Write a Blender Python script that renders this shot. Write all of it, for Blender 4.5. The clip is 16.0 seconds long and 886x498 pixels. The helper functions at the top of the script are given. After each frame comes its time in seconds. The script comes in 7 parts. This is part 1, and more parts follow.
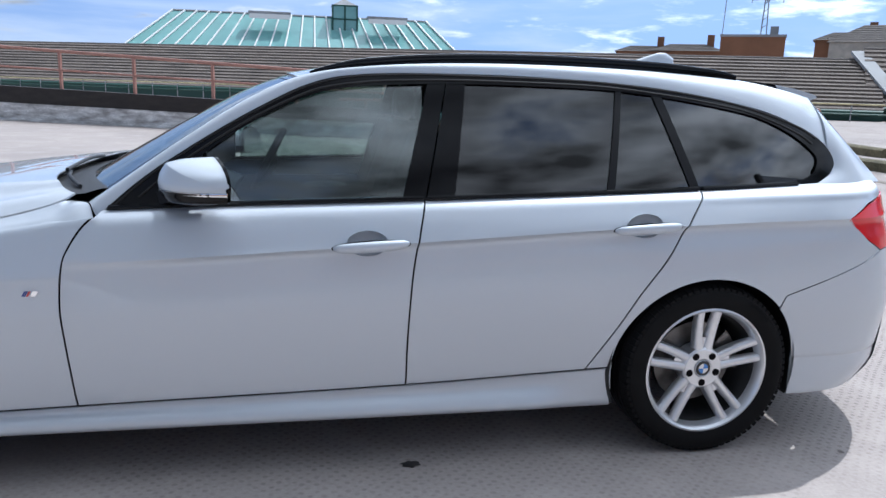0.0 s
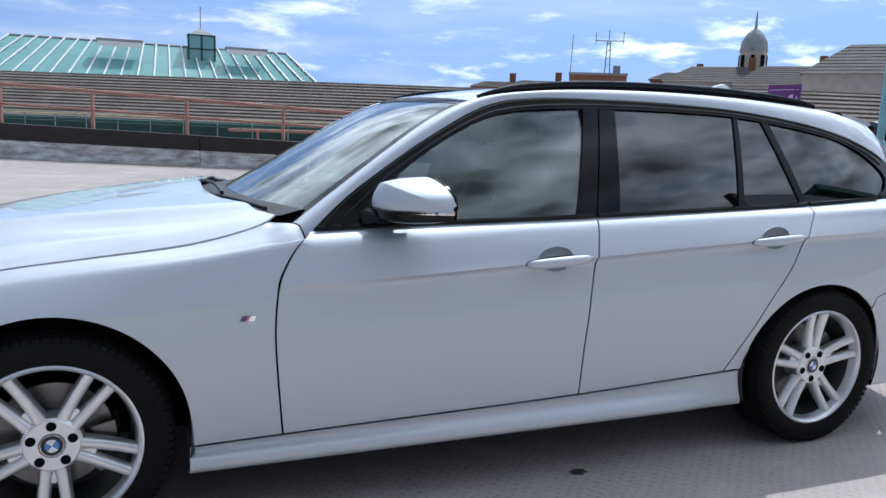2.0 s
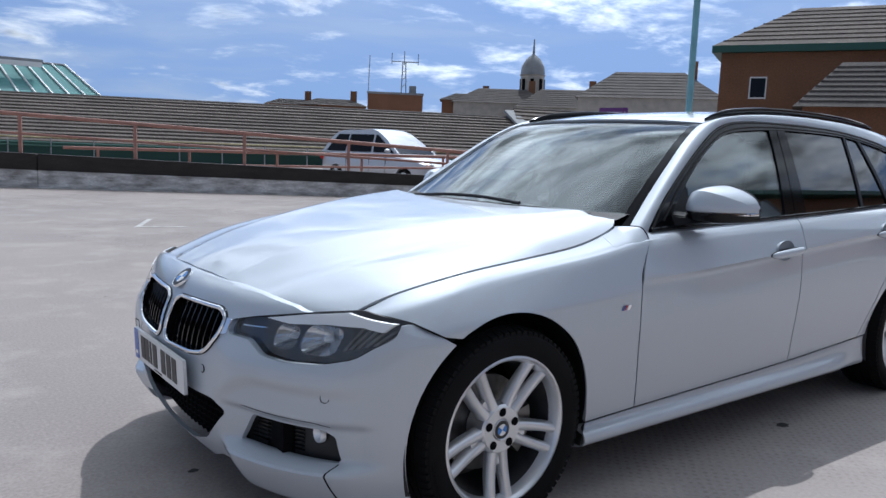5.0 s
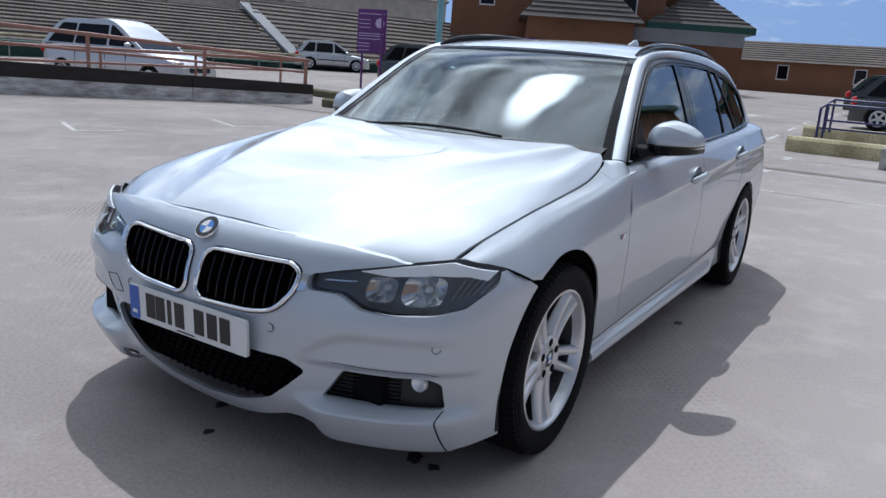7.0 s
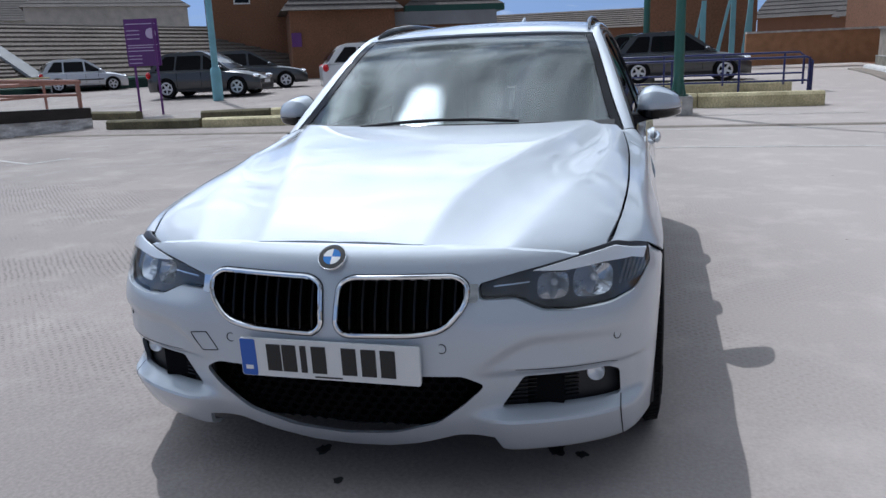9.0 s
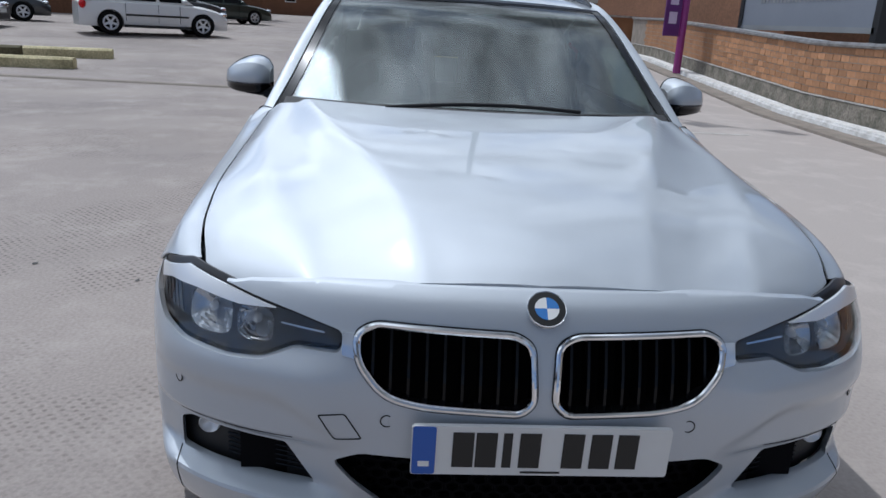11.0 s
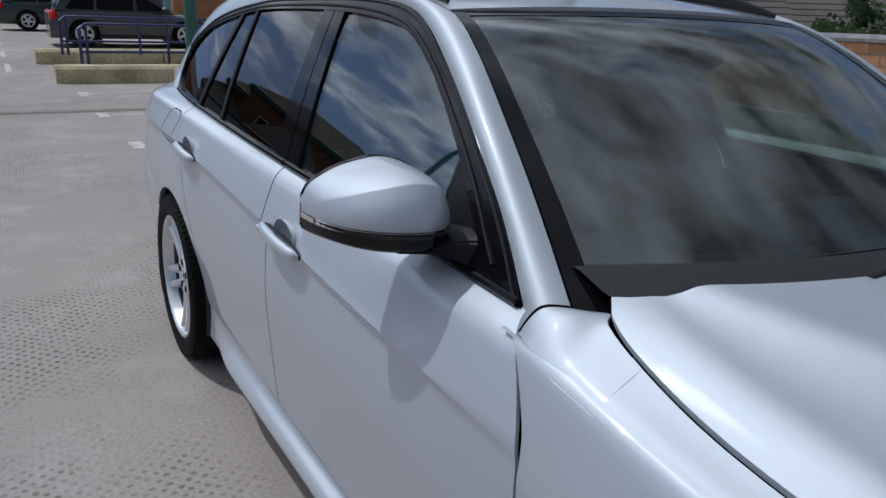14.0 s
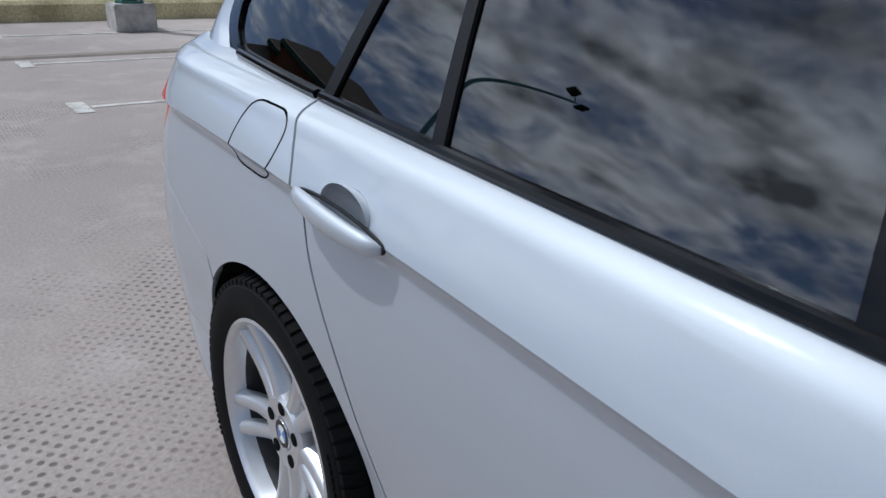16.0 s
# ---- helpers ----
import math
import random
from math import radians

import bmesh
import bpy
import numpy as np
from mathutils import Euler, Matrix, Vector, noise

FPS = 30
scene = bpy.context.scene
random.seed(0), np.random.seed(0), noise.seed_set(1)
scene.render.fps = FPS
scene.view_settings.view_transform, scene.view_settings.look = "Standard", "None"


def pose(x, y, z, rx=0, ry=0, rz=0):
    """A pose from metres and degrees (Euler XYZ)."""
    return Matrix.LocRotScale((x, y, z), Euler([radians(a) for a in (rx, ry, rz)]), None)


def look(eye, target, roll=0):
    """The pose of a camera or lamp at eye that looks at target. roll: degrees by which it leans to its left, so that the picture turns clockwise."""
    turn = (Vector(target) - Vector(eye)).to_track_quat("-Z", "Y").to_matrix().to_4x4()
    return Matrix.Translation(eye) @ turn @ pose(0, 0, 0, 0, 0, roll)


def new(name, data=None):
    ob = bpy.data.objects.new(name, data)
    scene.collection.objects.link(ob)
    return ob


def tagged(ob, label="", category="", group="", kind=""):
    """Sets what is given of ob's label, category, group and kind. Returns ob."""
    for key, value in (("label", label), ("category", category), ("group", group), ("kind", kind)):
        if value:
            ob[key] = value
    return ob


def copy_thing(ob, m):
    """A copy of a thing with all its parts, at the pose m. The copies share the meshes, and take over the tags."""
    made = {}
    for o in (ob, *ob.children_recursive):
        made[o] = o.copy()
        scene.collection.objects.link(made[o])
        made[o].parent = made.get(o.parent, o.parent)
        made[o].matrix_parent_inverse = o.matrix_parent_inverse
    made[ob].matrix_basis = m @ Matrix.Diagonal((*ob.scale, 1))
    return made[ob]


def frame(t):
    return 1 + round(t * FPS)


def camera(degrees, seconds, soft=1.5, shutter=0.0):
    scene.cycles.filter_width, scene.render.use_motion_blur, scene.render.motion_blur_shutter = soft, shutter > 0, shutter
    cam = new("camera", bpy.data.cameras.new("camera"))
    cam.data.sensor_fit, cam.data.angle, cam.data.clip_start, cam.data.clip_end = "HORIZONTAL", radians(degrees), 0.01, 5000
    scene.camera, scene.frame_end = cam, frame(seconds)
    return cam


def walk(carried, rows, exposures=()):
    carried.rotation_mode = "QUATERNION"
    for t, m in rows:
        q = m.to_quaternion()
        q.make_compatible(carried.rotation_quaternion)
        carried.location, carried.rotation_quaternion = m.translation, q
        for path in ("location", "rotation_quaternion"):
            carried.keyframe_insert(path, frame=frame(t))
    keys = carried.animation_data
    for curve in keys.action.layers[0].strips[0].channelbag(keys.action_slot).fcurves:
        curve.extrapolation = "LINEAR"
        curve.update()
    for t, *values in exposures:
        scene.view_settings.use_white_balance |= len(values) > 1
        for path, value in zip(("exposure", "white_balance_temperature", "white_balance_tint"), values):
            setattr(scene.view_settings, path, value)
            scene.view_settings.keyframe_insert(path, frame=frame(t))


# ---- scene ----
cam = camera(60.5, 16.0)
PATH = [
    (0, (-0.072, -3.299, 1.314), (0.304, -1.379, 0.898), 1.8),
    (0.5, (-0.362, -3.27, 1.3), (0.048, -1.352, 0.911), 1.9),
    (1, (-0.653, -3.276, 1.293), (-0.137, -1.382, 0.91), 1.9),
    (1.5, (-0.926, -3.187, 1.25), (-0.297, -1.325, 0.876), 2.1),
    (2, (-1.157, -3.097, 1.243), (-0.422, -1.265, 0.922), 2.2),
    (2.5, (-1.455, -3.053, 1.218), (-0.608, -1.261, 0.952), 1.6),
    (3, (-1.753, -2.983, 1.19), (-0.84, -1.219, 0.959), 1.3),
    (3.5, (-2.048, -2.872, 1.175), (-1.115, -1.115, 0.967), 1.1),
    (6, (-3.36, -2.193, 1.169), (-1.916, -0.861, 0.799), 3.4),
    (6.5, (-3.477, -1.977, 1.22), (-1.935, -0.783, 0.776), 3.9),
    (7, (-3.632, -1.765, 1.246), (-1.973, -0.753, 0.773), 4.3),
    (7.5, (-3.791, -1.556, 1.265), (-2.048, -0.713, 0.765), 4.1),
    (8, (-3.886, -1.301, 1.224), (-2.101, -0.54, 0.741), 2.0),
    (8.5, (-3.976, -1.063, 1.224), (-2.145, -0.409, 0.753), -0.8),
    (11, (-3.499, 0.327, 1.257), (-1.59, 0.172, 0.681), 3.4),
    (11.5, (-3.228, 0.593, 1.263), (-1.312, 0.425, 0.716), 3.7),
    (12, (-2.974, 0.881, 1.307), (-1.081, 0.583, 0.735), 2.1),
    (12.5, (-2.623, 1.03, 1.259), (-0.772, 0.49, 0.73), 0.9),
    (13, (-2.262, 1.225, 1.291), (-0.504, 0.441, 0.747), 1.4),
    (13.5, (-1.895, 1.362, 1.336), (-0.245, 0.413, 0.723), 1.2),
    (14, (-1.51, 1.432, 1.317), (0.13, 0.447, 0.734), 1.9),
    (14.5, (-1.092, 1.479, 1.304), (0.525, 0.47, 0.699), 1.4),
    (15, (-0.64, 1.44, 1.282), (0.902, 0.363, 0.604), 0.3),
    (15.5, (-0.215, 1.405, 1.254), (1.318, 0.311, 0.579), 2.4),
    (16, (0.222, 1.357, 1.216), (1.718, 0.253, 0.48), 1.9),
]
EXPOSURES = [(0, 0.46, 5680, 10), (2, 0.32, 5680, 10), (3.5, 0.04, 5720, 10), (6, -0.18, 5720, 10), (8.5, -0.22, 5720, 10), (11, -0.42, 5800, 10), (12, -0.78, 5820, 10), (13, -0.86, 5820, 10), (14, -0.64, 5800, 10), (14.5, -0.48, 5800, 10), (16, -0.40, 5800, 10)]
walk(cam, [(t, look(eye, target, roll)) for t, eye, target, roll in PATH], EXPOSURES)

# ---- daylight: high sun behind the car's right shoulder, broken cloud ----
SUN_WAY = Vector((0.46, 0.38, 1.0)).normalized()
world = bpy.data.worlds.new("sky")
scene.world = world
world.use_nodes = True
wn, wl = world.node_tree.nodes, world.node_tree.links
wn.clear()
w_out = wn.new("ShaderNodeOutputWorld")
w_bg = wn.new("ShaderNodeBackground")
w_bg.inputs["Strength"].default_value = 0.145
w_sky = wn.new("ShaderNodeTexSky")
w_sky.sky_type = "NISHITA"
w_sky.sun_disc = False
w_sky.sun_elevation = math.asin(SUN_WAY.z)
w_sky.sun_rotation = math.atan2(SUN_WAY.x, SUN_WAY.y)
w_sky.altitude, w_sky.air_density, w_sky.dust_density, w_sky.ozone_density = 20, 1.0, 0.1, 4.0
w_co = wn.new("ShaderNodeTexCoord")
w_sep = wn.new("ShaderNodeSeparateXYZ")
wl.new(w_co.outputs["Generated"], w_sep.inputs[0])
w_lift = wn.new("ShaderNodeMath")
w_lift.operation = "ADD"
w_lift.inputs[1].default_value = 0.15
w_abs = wn.new("ShaderNodeMath")
w_abs.operation = "ABSOLUTE"
wl.new(w_sep.outputs["Z"], w_abs.inputs[0])
wl.new(w_abs.outputs[0], w_lift.inputs[0])
w_div = wn.new("ShaderNodeVectorMath")
w_div.operation = "DIVIDE"
w_cmb = wn.new("ShaderNodeCombineXYZ")
for k in range(3):
    wl.new(w_lift.outputs[0], w_cmb.inputs[k])
wl.new(w_co.outputs["Generated"], w_div.inputs[0])
wl.new(w_cmb.outputs[0], w_div.inputs[1])
w_noise = wn.new("ShaderNodeTexNoise")
w_noise.inputs["Scale"].default_value = 2.3
w_noise.inputs["Detail"].default_value = 9
w_noise.inputs["Roughness"].default_value = 0.60
w_noise.inputs["Distortion"].default_value = 0.25
wl.new(w_div.outputs[0], w_noise.inputs["Vector"])
# the lower sky is as deep blue as the sky well above it
w_up = wn.new("ShaderNodeVectorMath")
w_up.operation = "ADD"
w_up.inputs[1].default_value = (0, 0, 0.30)
w_hat = wn.new("ShaderNodeVectorMath")
w_hat.operation = "NORMALIZE"
wl.new(w_co.outputs["Generated"], w_up.inputs[0])
wl.new(w_up.outputs[0], w_hat.inputs[0])
wl.new(w_hat.outputs[0], w_sky.inputs["Vector"])
w_cover = wn.new("ShaderNodeMapRange")
w_cover.interpolation_type = "SMOOTHSTEP"
w_cover.inputs["From Min"].default_value, w_cover.inputs["From Max"].default_value = 0.42, 0.66
w_high = wn.new("ShaderNodeMapRange")
for k, v in (("From Min", 0.08), ("From Max", 0.45), ("To Min", -0.10), ("To Max", 0.13)):
    w_high.inputs[k].default_value = v
wl.new(w_abs.outputs[0], w_high.inputs["Value"])
w_sum = wn.new("ShaderNodeMath")
w_sum.operation = "ADD"
wl.new(w_noise.outputs["Fac"], w_sum.inputs[0])
wl.new(w_high.outputs[0], w_sum.inputs[1])
wl.new(w_sum.outputs[0], w_cover.inputs["Value"])
w_thick = wn.new("ShaderNodeTexNoise")
w_thick.inputs["Scale"].default_value = 4.6
w_thick.inputs["Detail"].default_value = 6
wl.new(w_div.outputs[0], w_thick.inputs["Vector"])
w_shade = wn.new("ShaderNodeMapRange")
w_shade.inputs["From Min"].default_value, w_shade.inputs["From Max"].default_value = 0.36, 0.66
w_shade.inputs["To Min"].default_value, w_shade.inputs["To Max"].default_value = 12.5, 2.0
w_thin = wn.new("ShaderNodeMapRange")
for k, v in (("From Min", 0.10), ("From Max", 0.42), ("To Min", -0.26), ("To Max", 0.0)):
    w_thin.inputs[k].default_value = v
wl.new(w_abs.outputs[0], w_thin.inputs["Value"])
w_dense = wn.new("ShaderNodeMath")
w_dense.operation = "ADD"
wl.new(w_thick.outputs["Fac"], w_dense.inputs[0])
wl.new(w_thin.outputs[0], w_dense.inputs[1])
wl.new(w_dense.outputs[0], w_shade.inputs["Value"])
# cloud brightens towards the sun, as thin cloud does
w_dot = wn.new("ShaderNodeVectorMath")
w_dot.operation = "DOT_PRODUCT"
w_dot.inputs[1].default_value = SUN_WAY
wl.new(w_co.outputs["Generated"], w_dot.inputs[0])
w_near = wn.new("ShaderNodeMapRange")
w_near.interpolation_type = "SMOOTHERSTEP"
w_near.inputs["From Min"].default_value, w_near.inputs["From Max"].default_value = 0.86, 0.998
w_near.inputs["To Min"].default_value, w_near.inputs["To Max"].default_value = 1.0, 1.25
wl.new(w_dot.outputs["Value"], w_near.inputs["Value"])
# and away from the sun it is greyer
w_broad = wn.new("ShaderNodeMapRange")
for k, v in (("From Min", 0.28), ("From Max", 0.92), ("To Min", 0.26), ("To Max", 1.55)):
    w_broad.inputs[k].default_value = v
wl.new(w_dot.outputs["Value"], w_broad.inputs["Value"])
w_side = wn.new("ShaderNodeMath")
w_side.operation = "MULTIPLY"
wl.new(w_shade.outputs[0], w_side.inputs[0])
wl.new(w_broad.outputs[0], w_side.inputs[1])
w_lit = wn.new("ShaderNodeMath")
w_lit.operation = "MULTIPLY"
wl.new(w_side.outputs[0], w_lit.inputs[0])
wl.new(w_near.outputs[0], w_lit.inputs[1])
w_cloud = wn.new("ShaderNodeMixRGB")
w_cloud.blend_type = "MULTIPLY"
w_cloud.inputs[0].default_value = 1
w_cloud.inputs[1].default_value = (0.93, 0.97, 1.0, 1)
wl.new(w_lit.outputs[0], w_cloud.inputs[2])
w_mix = wn.new("ShaderNodeMixRGB")
wl.new(w_cover.outputs[0], w_mix.inputs[0])
w_hue = wn.new("ShaderNodeHueSaturation")
w_hue.inputs["Saturation"].default_value = 0.84
wl.new(w_sky.outputs[0], w_hue.inputs["Color"])
wl.new(w_hue.outputs[0], w_mix.inputs[1])
wl.new(w_cloud.outputs[0], w_mix.inputs[2])
# long soft bands of far cloud low over the horizon
w_flat = wn.new("ShaderNodeMapping")
w_flat.inputs["Scale"].default_value = (1.0, 1.0, 7.0)
wl.new(w_co.outputs["Generated"], w_flat.inputs["Vector"])
w_band = wn.new("ShaderNodeTexNoise")
w_band.inputs["Scale"].default_value = 2.6
w_band.inputs["Detail"].default_value = 7
w_band.inputs["Roughness"].default_value = 0.55
w_band.inputs["Distortion"].default_value = 0.3
wl.new(w_flat.outputs[0], w_band.inputs["Vector"])
w_soft = wn.new("ShaderNodeMapRange")
w_soft.interpolation_type = "SMOOTHSTEP"
for k, v in (("From Min", 0.40), ("From Max", 0.68), ("To Min", 0.0), ("To Max", 0.8)):
    w_soft.inputs[k].default_value = v
wl.new(w_band.outputs["Fac"], w_soft.inputs["Value"])
w_low = wn.new("ShaderNodeMapRange")
for k, v in (("From Min", 0.02), ("From Max", 0.26), ("To Min", 1.0), ("To Max", 0.0)):
    w_low.inputs[k].default_value = v
wl.new(w_abs.outputs[0], w_low.inputs["Value"])
w_strata = wn.new("ShaderNodeMath")
w_strata.operation = "MULTIPLY"
wl.new(w_soft.outputs[0], w_strata.inputs[0])
wl.new(w_low.outputs[0], w_strata.inputs[1])
w_far = wn.new("ShaderNodeMixRGB")
w_far.inputs[2].default_value = (4.6, 5.2, 6.0, 1)
wl.new(w_strata.outputs[0], w_far.inputs[0])
wl.new(w_mix.outputs[0], w_far.inputs[1])
# veil of thin cloud lit up close round the sun
w_halo = wn.new("ShaderNodeMapRange")
w_halo.interpolation_type = "SMOOTHERSTEP"
for k, v in (("From Min", 0.9958), ("From Max", 0.9994), ("To Min", 1.0), ("To Max", 5.0)):
    w_halo.inputs[k].default_value = v
wl.new(w_dot.outputs["Value"], w_halo.inputs["Value"])
w_veil = wn.new("ShaderNodeMixRGB")
w_veil.blend_type = "MULTIPLY"
w_veil.inputs[0].default_value = 1
wl.new(w_far.outputs[0], w_veil.inputs[1])
wl.new(w_halo.outputs[0], w_veil.inputs[2])
# the sky pales less at its foot, and the cloud deck overhead is thicker
w_level = w_veil.outputs[0]
for lo, hi, a, b in ((0.0, 0.28, 0.74, 1.0), (0.50, 0.90, 1.0, 0.60)):
    w_grade, w_times = wn.new("ShaderNodeMapRange"), wn.new("ShaderNodeMixRGB")
    for k, v in (("From Min", lo), ("From Max", hi), ("To Min", a), ("To Max", b)):
        w_grade.inputs[k].default_value = v
    w_times.blend_type = "MULTIPLY"
    w_times.inputs[0].default_value = 1
    wl.new(w_abs.outputs[0], w_grade.inputs["Value"])
    wl.new(w_level, w_times.inputs[1])
    wl.new(w_grade.outputs[0], w_times.inputs[2])
    w_level = w_times.outputs[0]
wl.new(w_level, w_bg.inputs["Color"])
wl.new(w_bg.outputs[0], w_out.inputs[0])
sun = new("sun", bpy.data.lights.new("sun", "SUN"))
sun.data.energy, sun.data.angle, sun.data.color = 2.5, radians(0.55), (1.0, 0.965, 0.91)
sun.matrix_world = look((0, 0, 0), -SUN_WAY)
scene.view_settings.exposure = 0.0

# ---- materials ----
def mat(name, color, rough=0.5, metal=0.0, coat=0.0, var=0.0, scale=8.0, fine=0.0, fine_scale=120.0, bump=0.0, coat_rough=0.03, spec=0.5, dark=None, stain_scale=None):
    """A node material: base colour with broad and fine variation, relief, gloss and an optional clear coat."""
    m = bpy.data.materials.new(name)
    m.use_nodes = True
    n, l = m.node_tree.nodes, m.node_tree.links
    p = n["Principled BSDF"]
    p.inputs["Base Color"].default_value = (*color, 1)
    p.inputs["Roughness"].default_value, p.inputs["Metallic"].default_value = rough, metal
    p.inputs["Coat Weight"].default_value, p.inputs["Coat Roughness"].default_value = coat, coat_rough
    p.inputs["Specular IOR Level"].default_value = spec
    if var or fine or bump:
        co = n.new("ShaderNodeTexCoord")
        broad, grain = n.new("ShaderNodeTexNoise"), n.new("ShaderNodeTexNoise")
        for node, s, d in ((broad, stain_scale or scale, 5), (grain, fine_scale, 3)):
            node.inputs["Scale"].default_value, node.inputs["Detail"].default_value = s, d
            l.new(co.outputs["Object"], node.inputs["Vector"])
        if var or fine:
            ramp = n.new("ShaderNodeMapRange")
            ramp.inputs["From Min"].default_value, ramp.inputs["From Max"].default_value = 0.35, 0.7
            l.new(broad.outputs["Fac"], ramp.inputs["Value"])
            mix = n.new("ShaderNodeMixRGB")
            mix.inputs[1].default_value = (*color, 1)
            mix.inputs[2].default_value = (*(dark or [c * (1 - var) for c in color]), 1)
            l.new(ramp.outputs[0], mix.inputs[0])
            g = n.new("ShaderNodeMapRange")
            g.inputs["From Min"].default_value, g.inputs["From Max"].default_value = 0.3, 0.7
            g.inputs["To Min"].default_value, g.inputs["To Max"].default_value = 1 - fine, 1 + fine
            l.new(grain.outputs["Fac"], g.inputs["Value"])
            mul = n.new("ShaderNodeMixRGB")
            mul.blend_type = "MULTIPLY"
            mul.inputs[0].default_value = 1
            l.new(mix.outputs[0], mul.inputs[1])
            l.new(g.outputs[0], mul.inputs[2])
            l.new(mul.outputs[0], p.inputs["Base Color"])
        if bump:
            b = n.new("ShaderNodeBump")
            b.inputs["Strength"].default_value, b.inputs["Distance"].default_value = bump, 0.01
            l.new(grain.outputs["Fac"], b.inputs["Height"])
            l.new(b.outputs[0], p.inputs["Normal"])
    return m


def pane(name, tint, face=0.045):
    """Thin glass: tinted see-through with a mirror gloss that grows at grazing angles."""
    m = bpy.data.materials.new(name)
    m.use_nodes = True
    n, l = m.node_tree.nodes, m.node_tree.links
    n.remove(n["Principled BSDF"])
    t, g, w, x = n.new("ShaderNodeBsdfTransparent"), n.new("ShaderNodeBsdfGlossy"), n.new("ShaderNodeLayerWeight"), n.new("ShaderNodeMixShader")
    t.inputs[0].default_value = (*tint, 1)
    g.inputs["Roughness"].default_value = 0.0
    w.inputs["Blend"].default_value = 0.5
    power, scale = n.new("ShaderNodeMath"), n.new("ShaderNodeMath")
    power.operation, scale.operation = "POWER", "MULTIPLY_ADD"
    power.inputs[1].default_value = 5.0
    scale.inputs[1].default_value, scale.inputs[2].default_value = 1 - face, face
    l.new(w.outputs["Facing"], power.inputs[0])
    l.new(power.outputs[0], scale.inputs[0])
    l.new(scale.outputs[0], x.inputs[0])
    l.new(t.outputs[0], x.inputs[1])
    l.new(g.outputs[0], x.inputs[2])
    l.new(x.outputs[0], n["Material Output"].inputs[0])
    return m


PAINT = mat("silver_paint", (0.54, 0.577, 0.62), 0.64, 0.72, 1.0, fine=0.06, fine_scale=2500, coat_rough=0.015)
GLOSS_BLACK = mat("gloss_black", (0.005, 0.005, 0.006), 0.08, 0, 0.0, spec=0.22)
TRIM_BLACK = mat("satin_black_trim", (0.011, 0.011, 0.012), 0.45, spec=0.2)
PLASTIC = mat("black_plastic", (0.014, 0.014, 0.015), 0.55, bump=0.15, fine_scale=900)
DARK = mat("dark_cavity", (0.005, 0.005, 0.006), 0.9, spec=0.08)
RUBBER = mat("tyre_rubber", (0.006, 0.006, 0.0065), 0.75, spec=0.15, var=0.3, scale=14, bump=0.1, fine_scale=300)
ALLOY = mat("silver_alloy", (0.70, 0.71, 0.73), 0.34, 0.8, 0.5, var=0.06, scale=30)
STEEL = mat("brake_steel", (0.23, 0.22, 0.21), 0.42, 0.9, var=0.4, scale=25)
CHROME = mat("chrome", (0.82, 0.83, 0.85), 0.08, 1.0)
LAMP_SILVER = mat("bright_reflector", (0.86, 0.87, 0.88), 0.28, 0.45)
LAMP_MIRROR = mat("faceted_mirror", (0.62, 0.63, 0.65), 0.10, 0.95)
LAMP_GREY = mat("smoked_lamp_housing", (0.045, 0.045, 0.05), 0.35, 0.1)
WHITE = mat("white_plastic", (0.80, 0.80, 0.78), 0.4)
PLATE_WHITE = mat("plate_white", (0.72, 0.73, 0.72), 0.35, 0, 0.4, var=0.06, scale=9)
BLACK_INK = mat("black_print", (0.012, 0.012, 0.012), 0.45)
BLUE = mat("roundel_blue", (0.03, 0.19, 0.55), 0.25, 0, 1.0)
EU_BLUE = mat("plate_blue", (0.015, 0.10, 0.45), 0.35, 0, 0.3)
RED_LENS = mat("red_lens", (0.60, 0.008, 0.014), 0.22, 0, 0.15, spec=0.3)
M_RED = mat("badge_red", (0.5, 0.02, 0.03), 0.3, 0, 0.6)
M_BLUE = mat("badge_navy", (0.02, 0.05, 0.25), 0.3, 0, 0.6)
LEATHER = mat("black_leather", (0.012, 0.012, 0.013), 0.6, spec=0.25)
LINING = mat("grey_headlining", (0.33, 0.32, 0.31), 0.9)
CLEAR_GLASS = pane("clear_glass", (0.70, 0.78, 0.76), 0.155)
PRIVACY_GLASS = pane("privacy_glass", (0.14, 0.15, 0.16), 0.12)
LAMP_GLASS = pane("lamp_glass", (0.94, 0.95, 0.96), 0.05)
# dark grey puts the shade deep inside the rim into the colour
BARREL = mat("shaded_barrel", (0.06, 0.06, 0.062), 0.5, 0.5, var=0.3, scale=20)

DECK = mat("deck_asphalt_screed", (0.36, 0.313, 0.285), 0.85, var=0.22, scale=0.35, fine=0.14, fine_scale=70, bump=0.22, dark=(0.292, 0.256, 0.238))


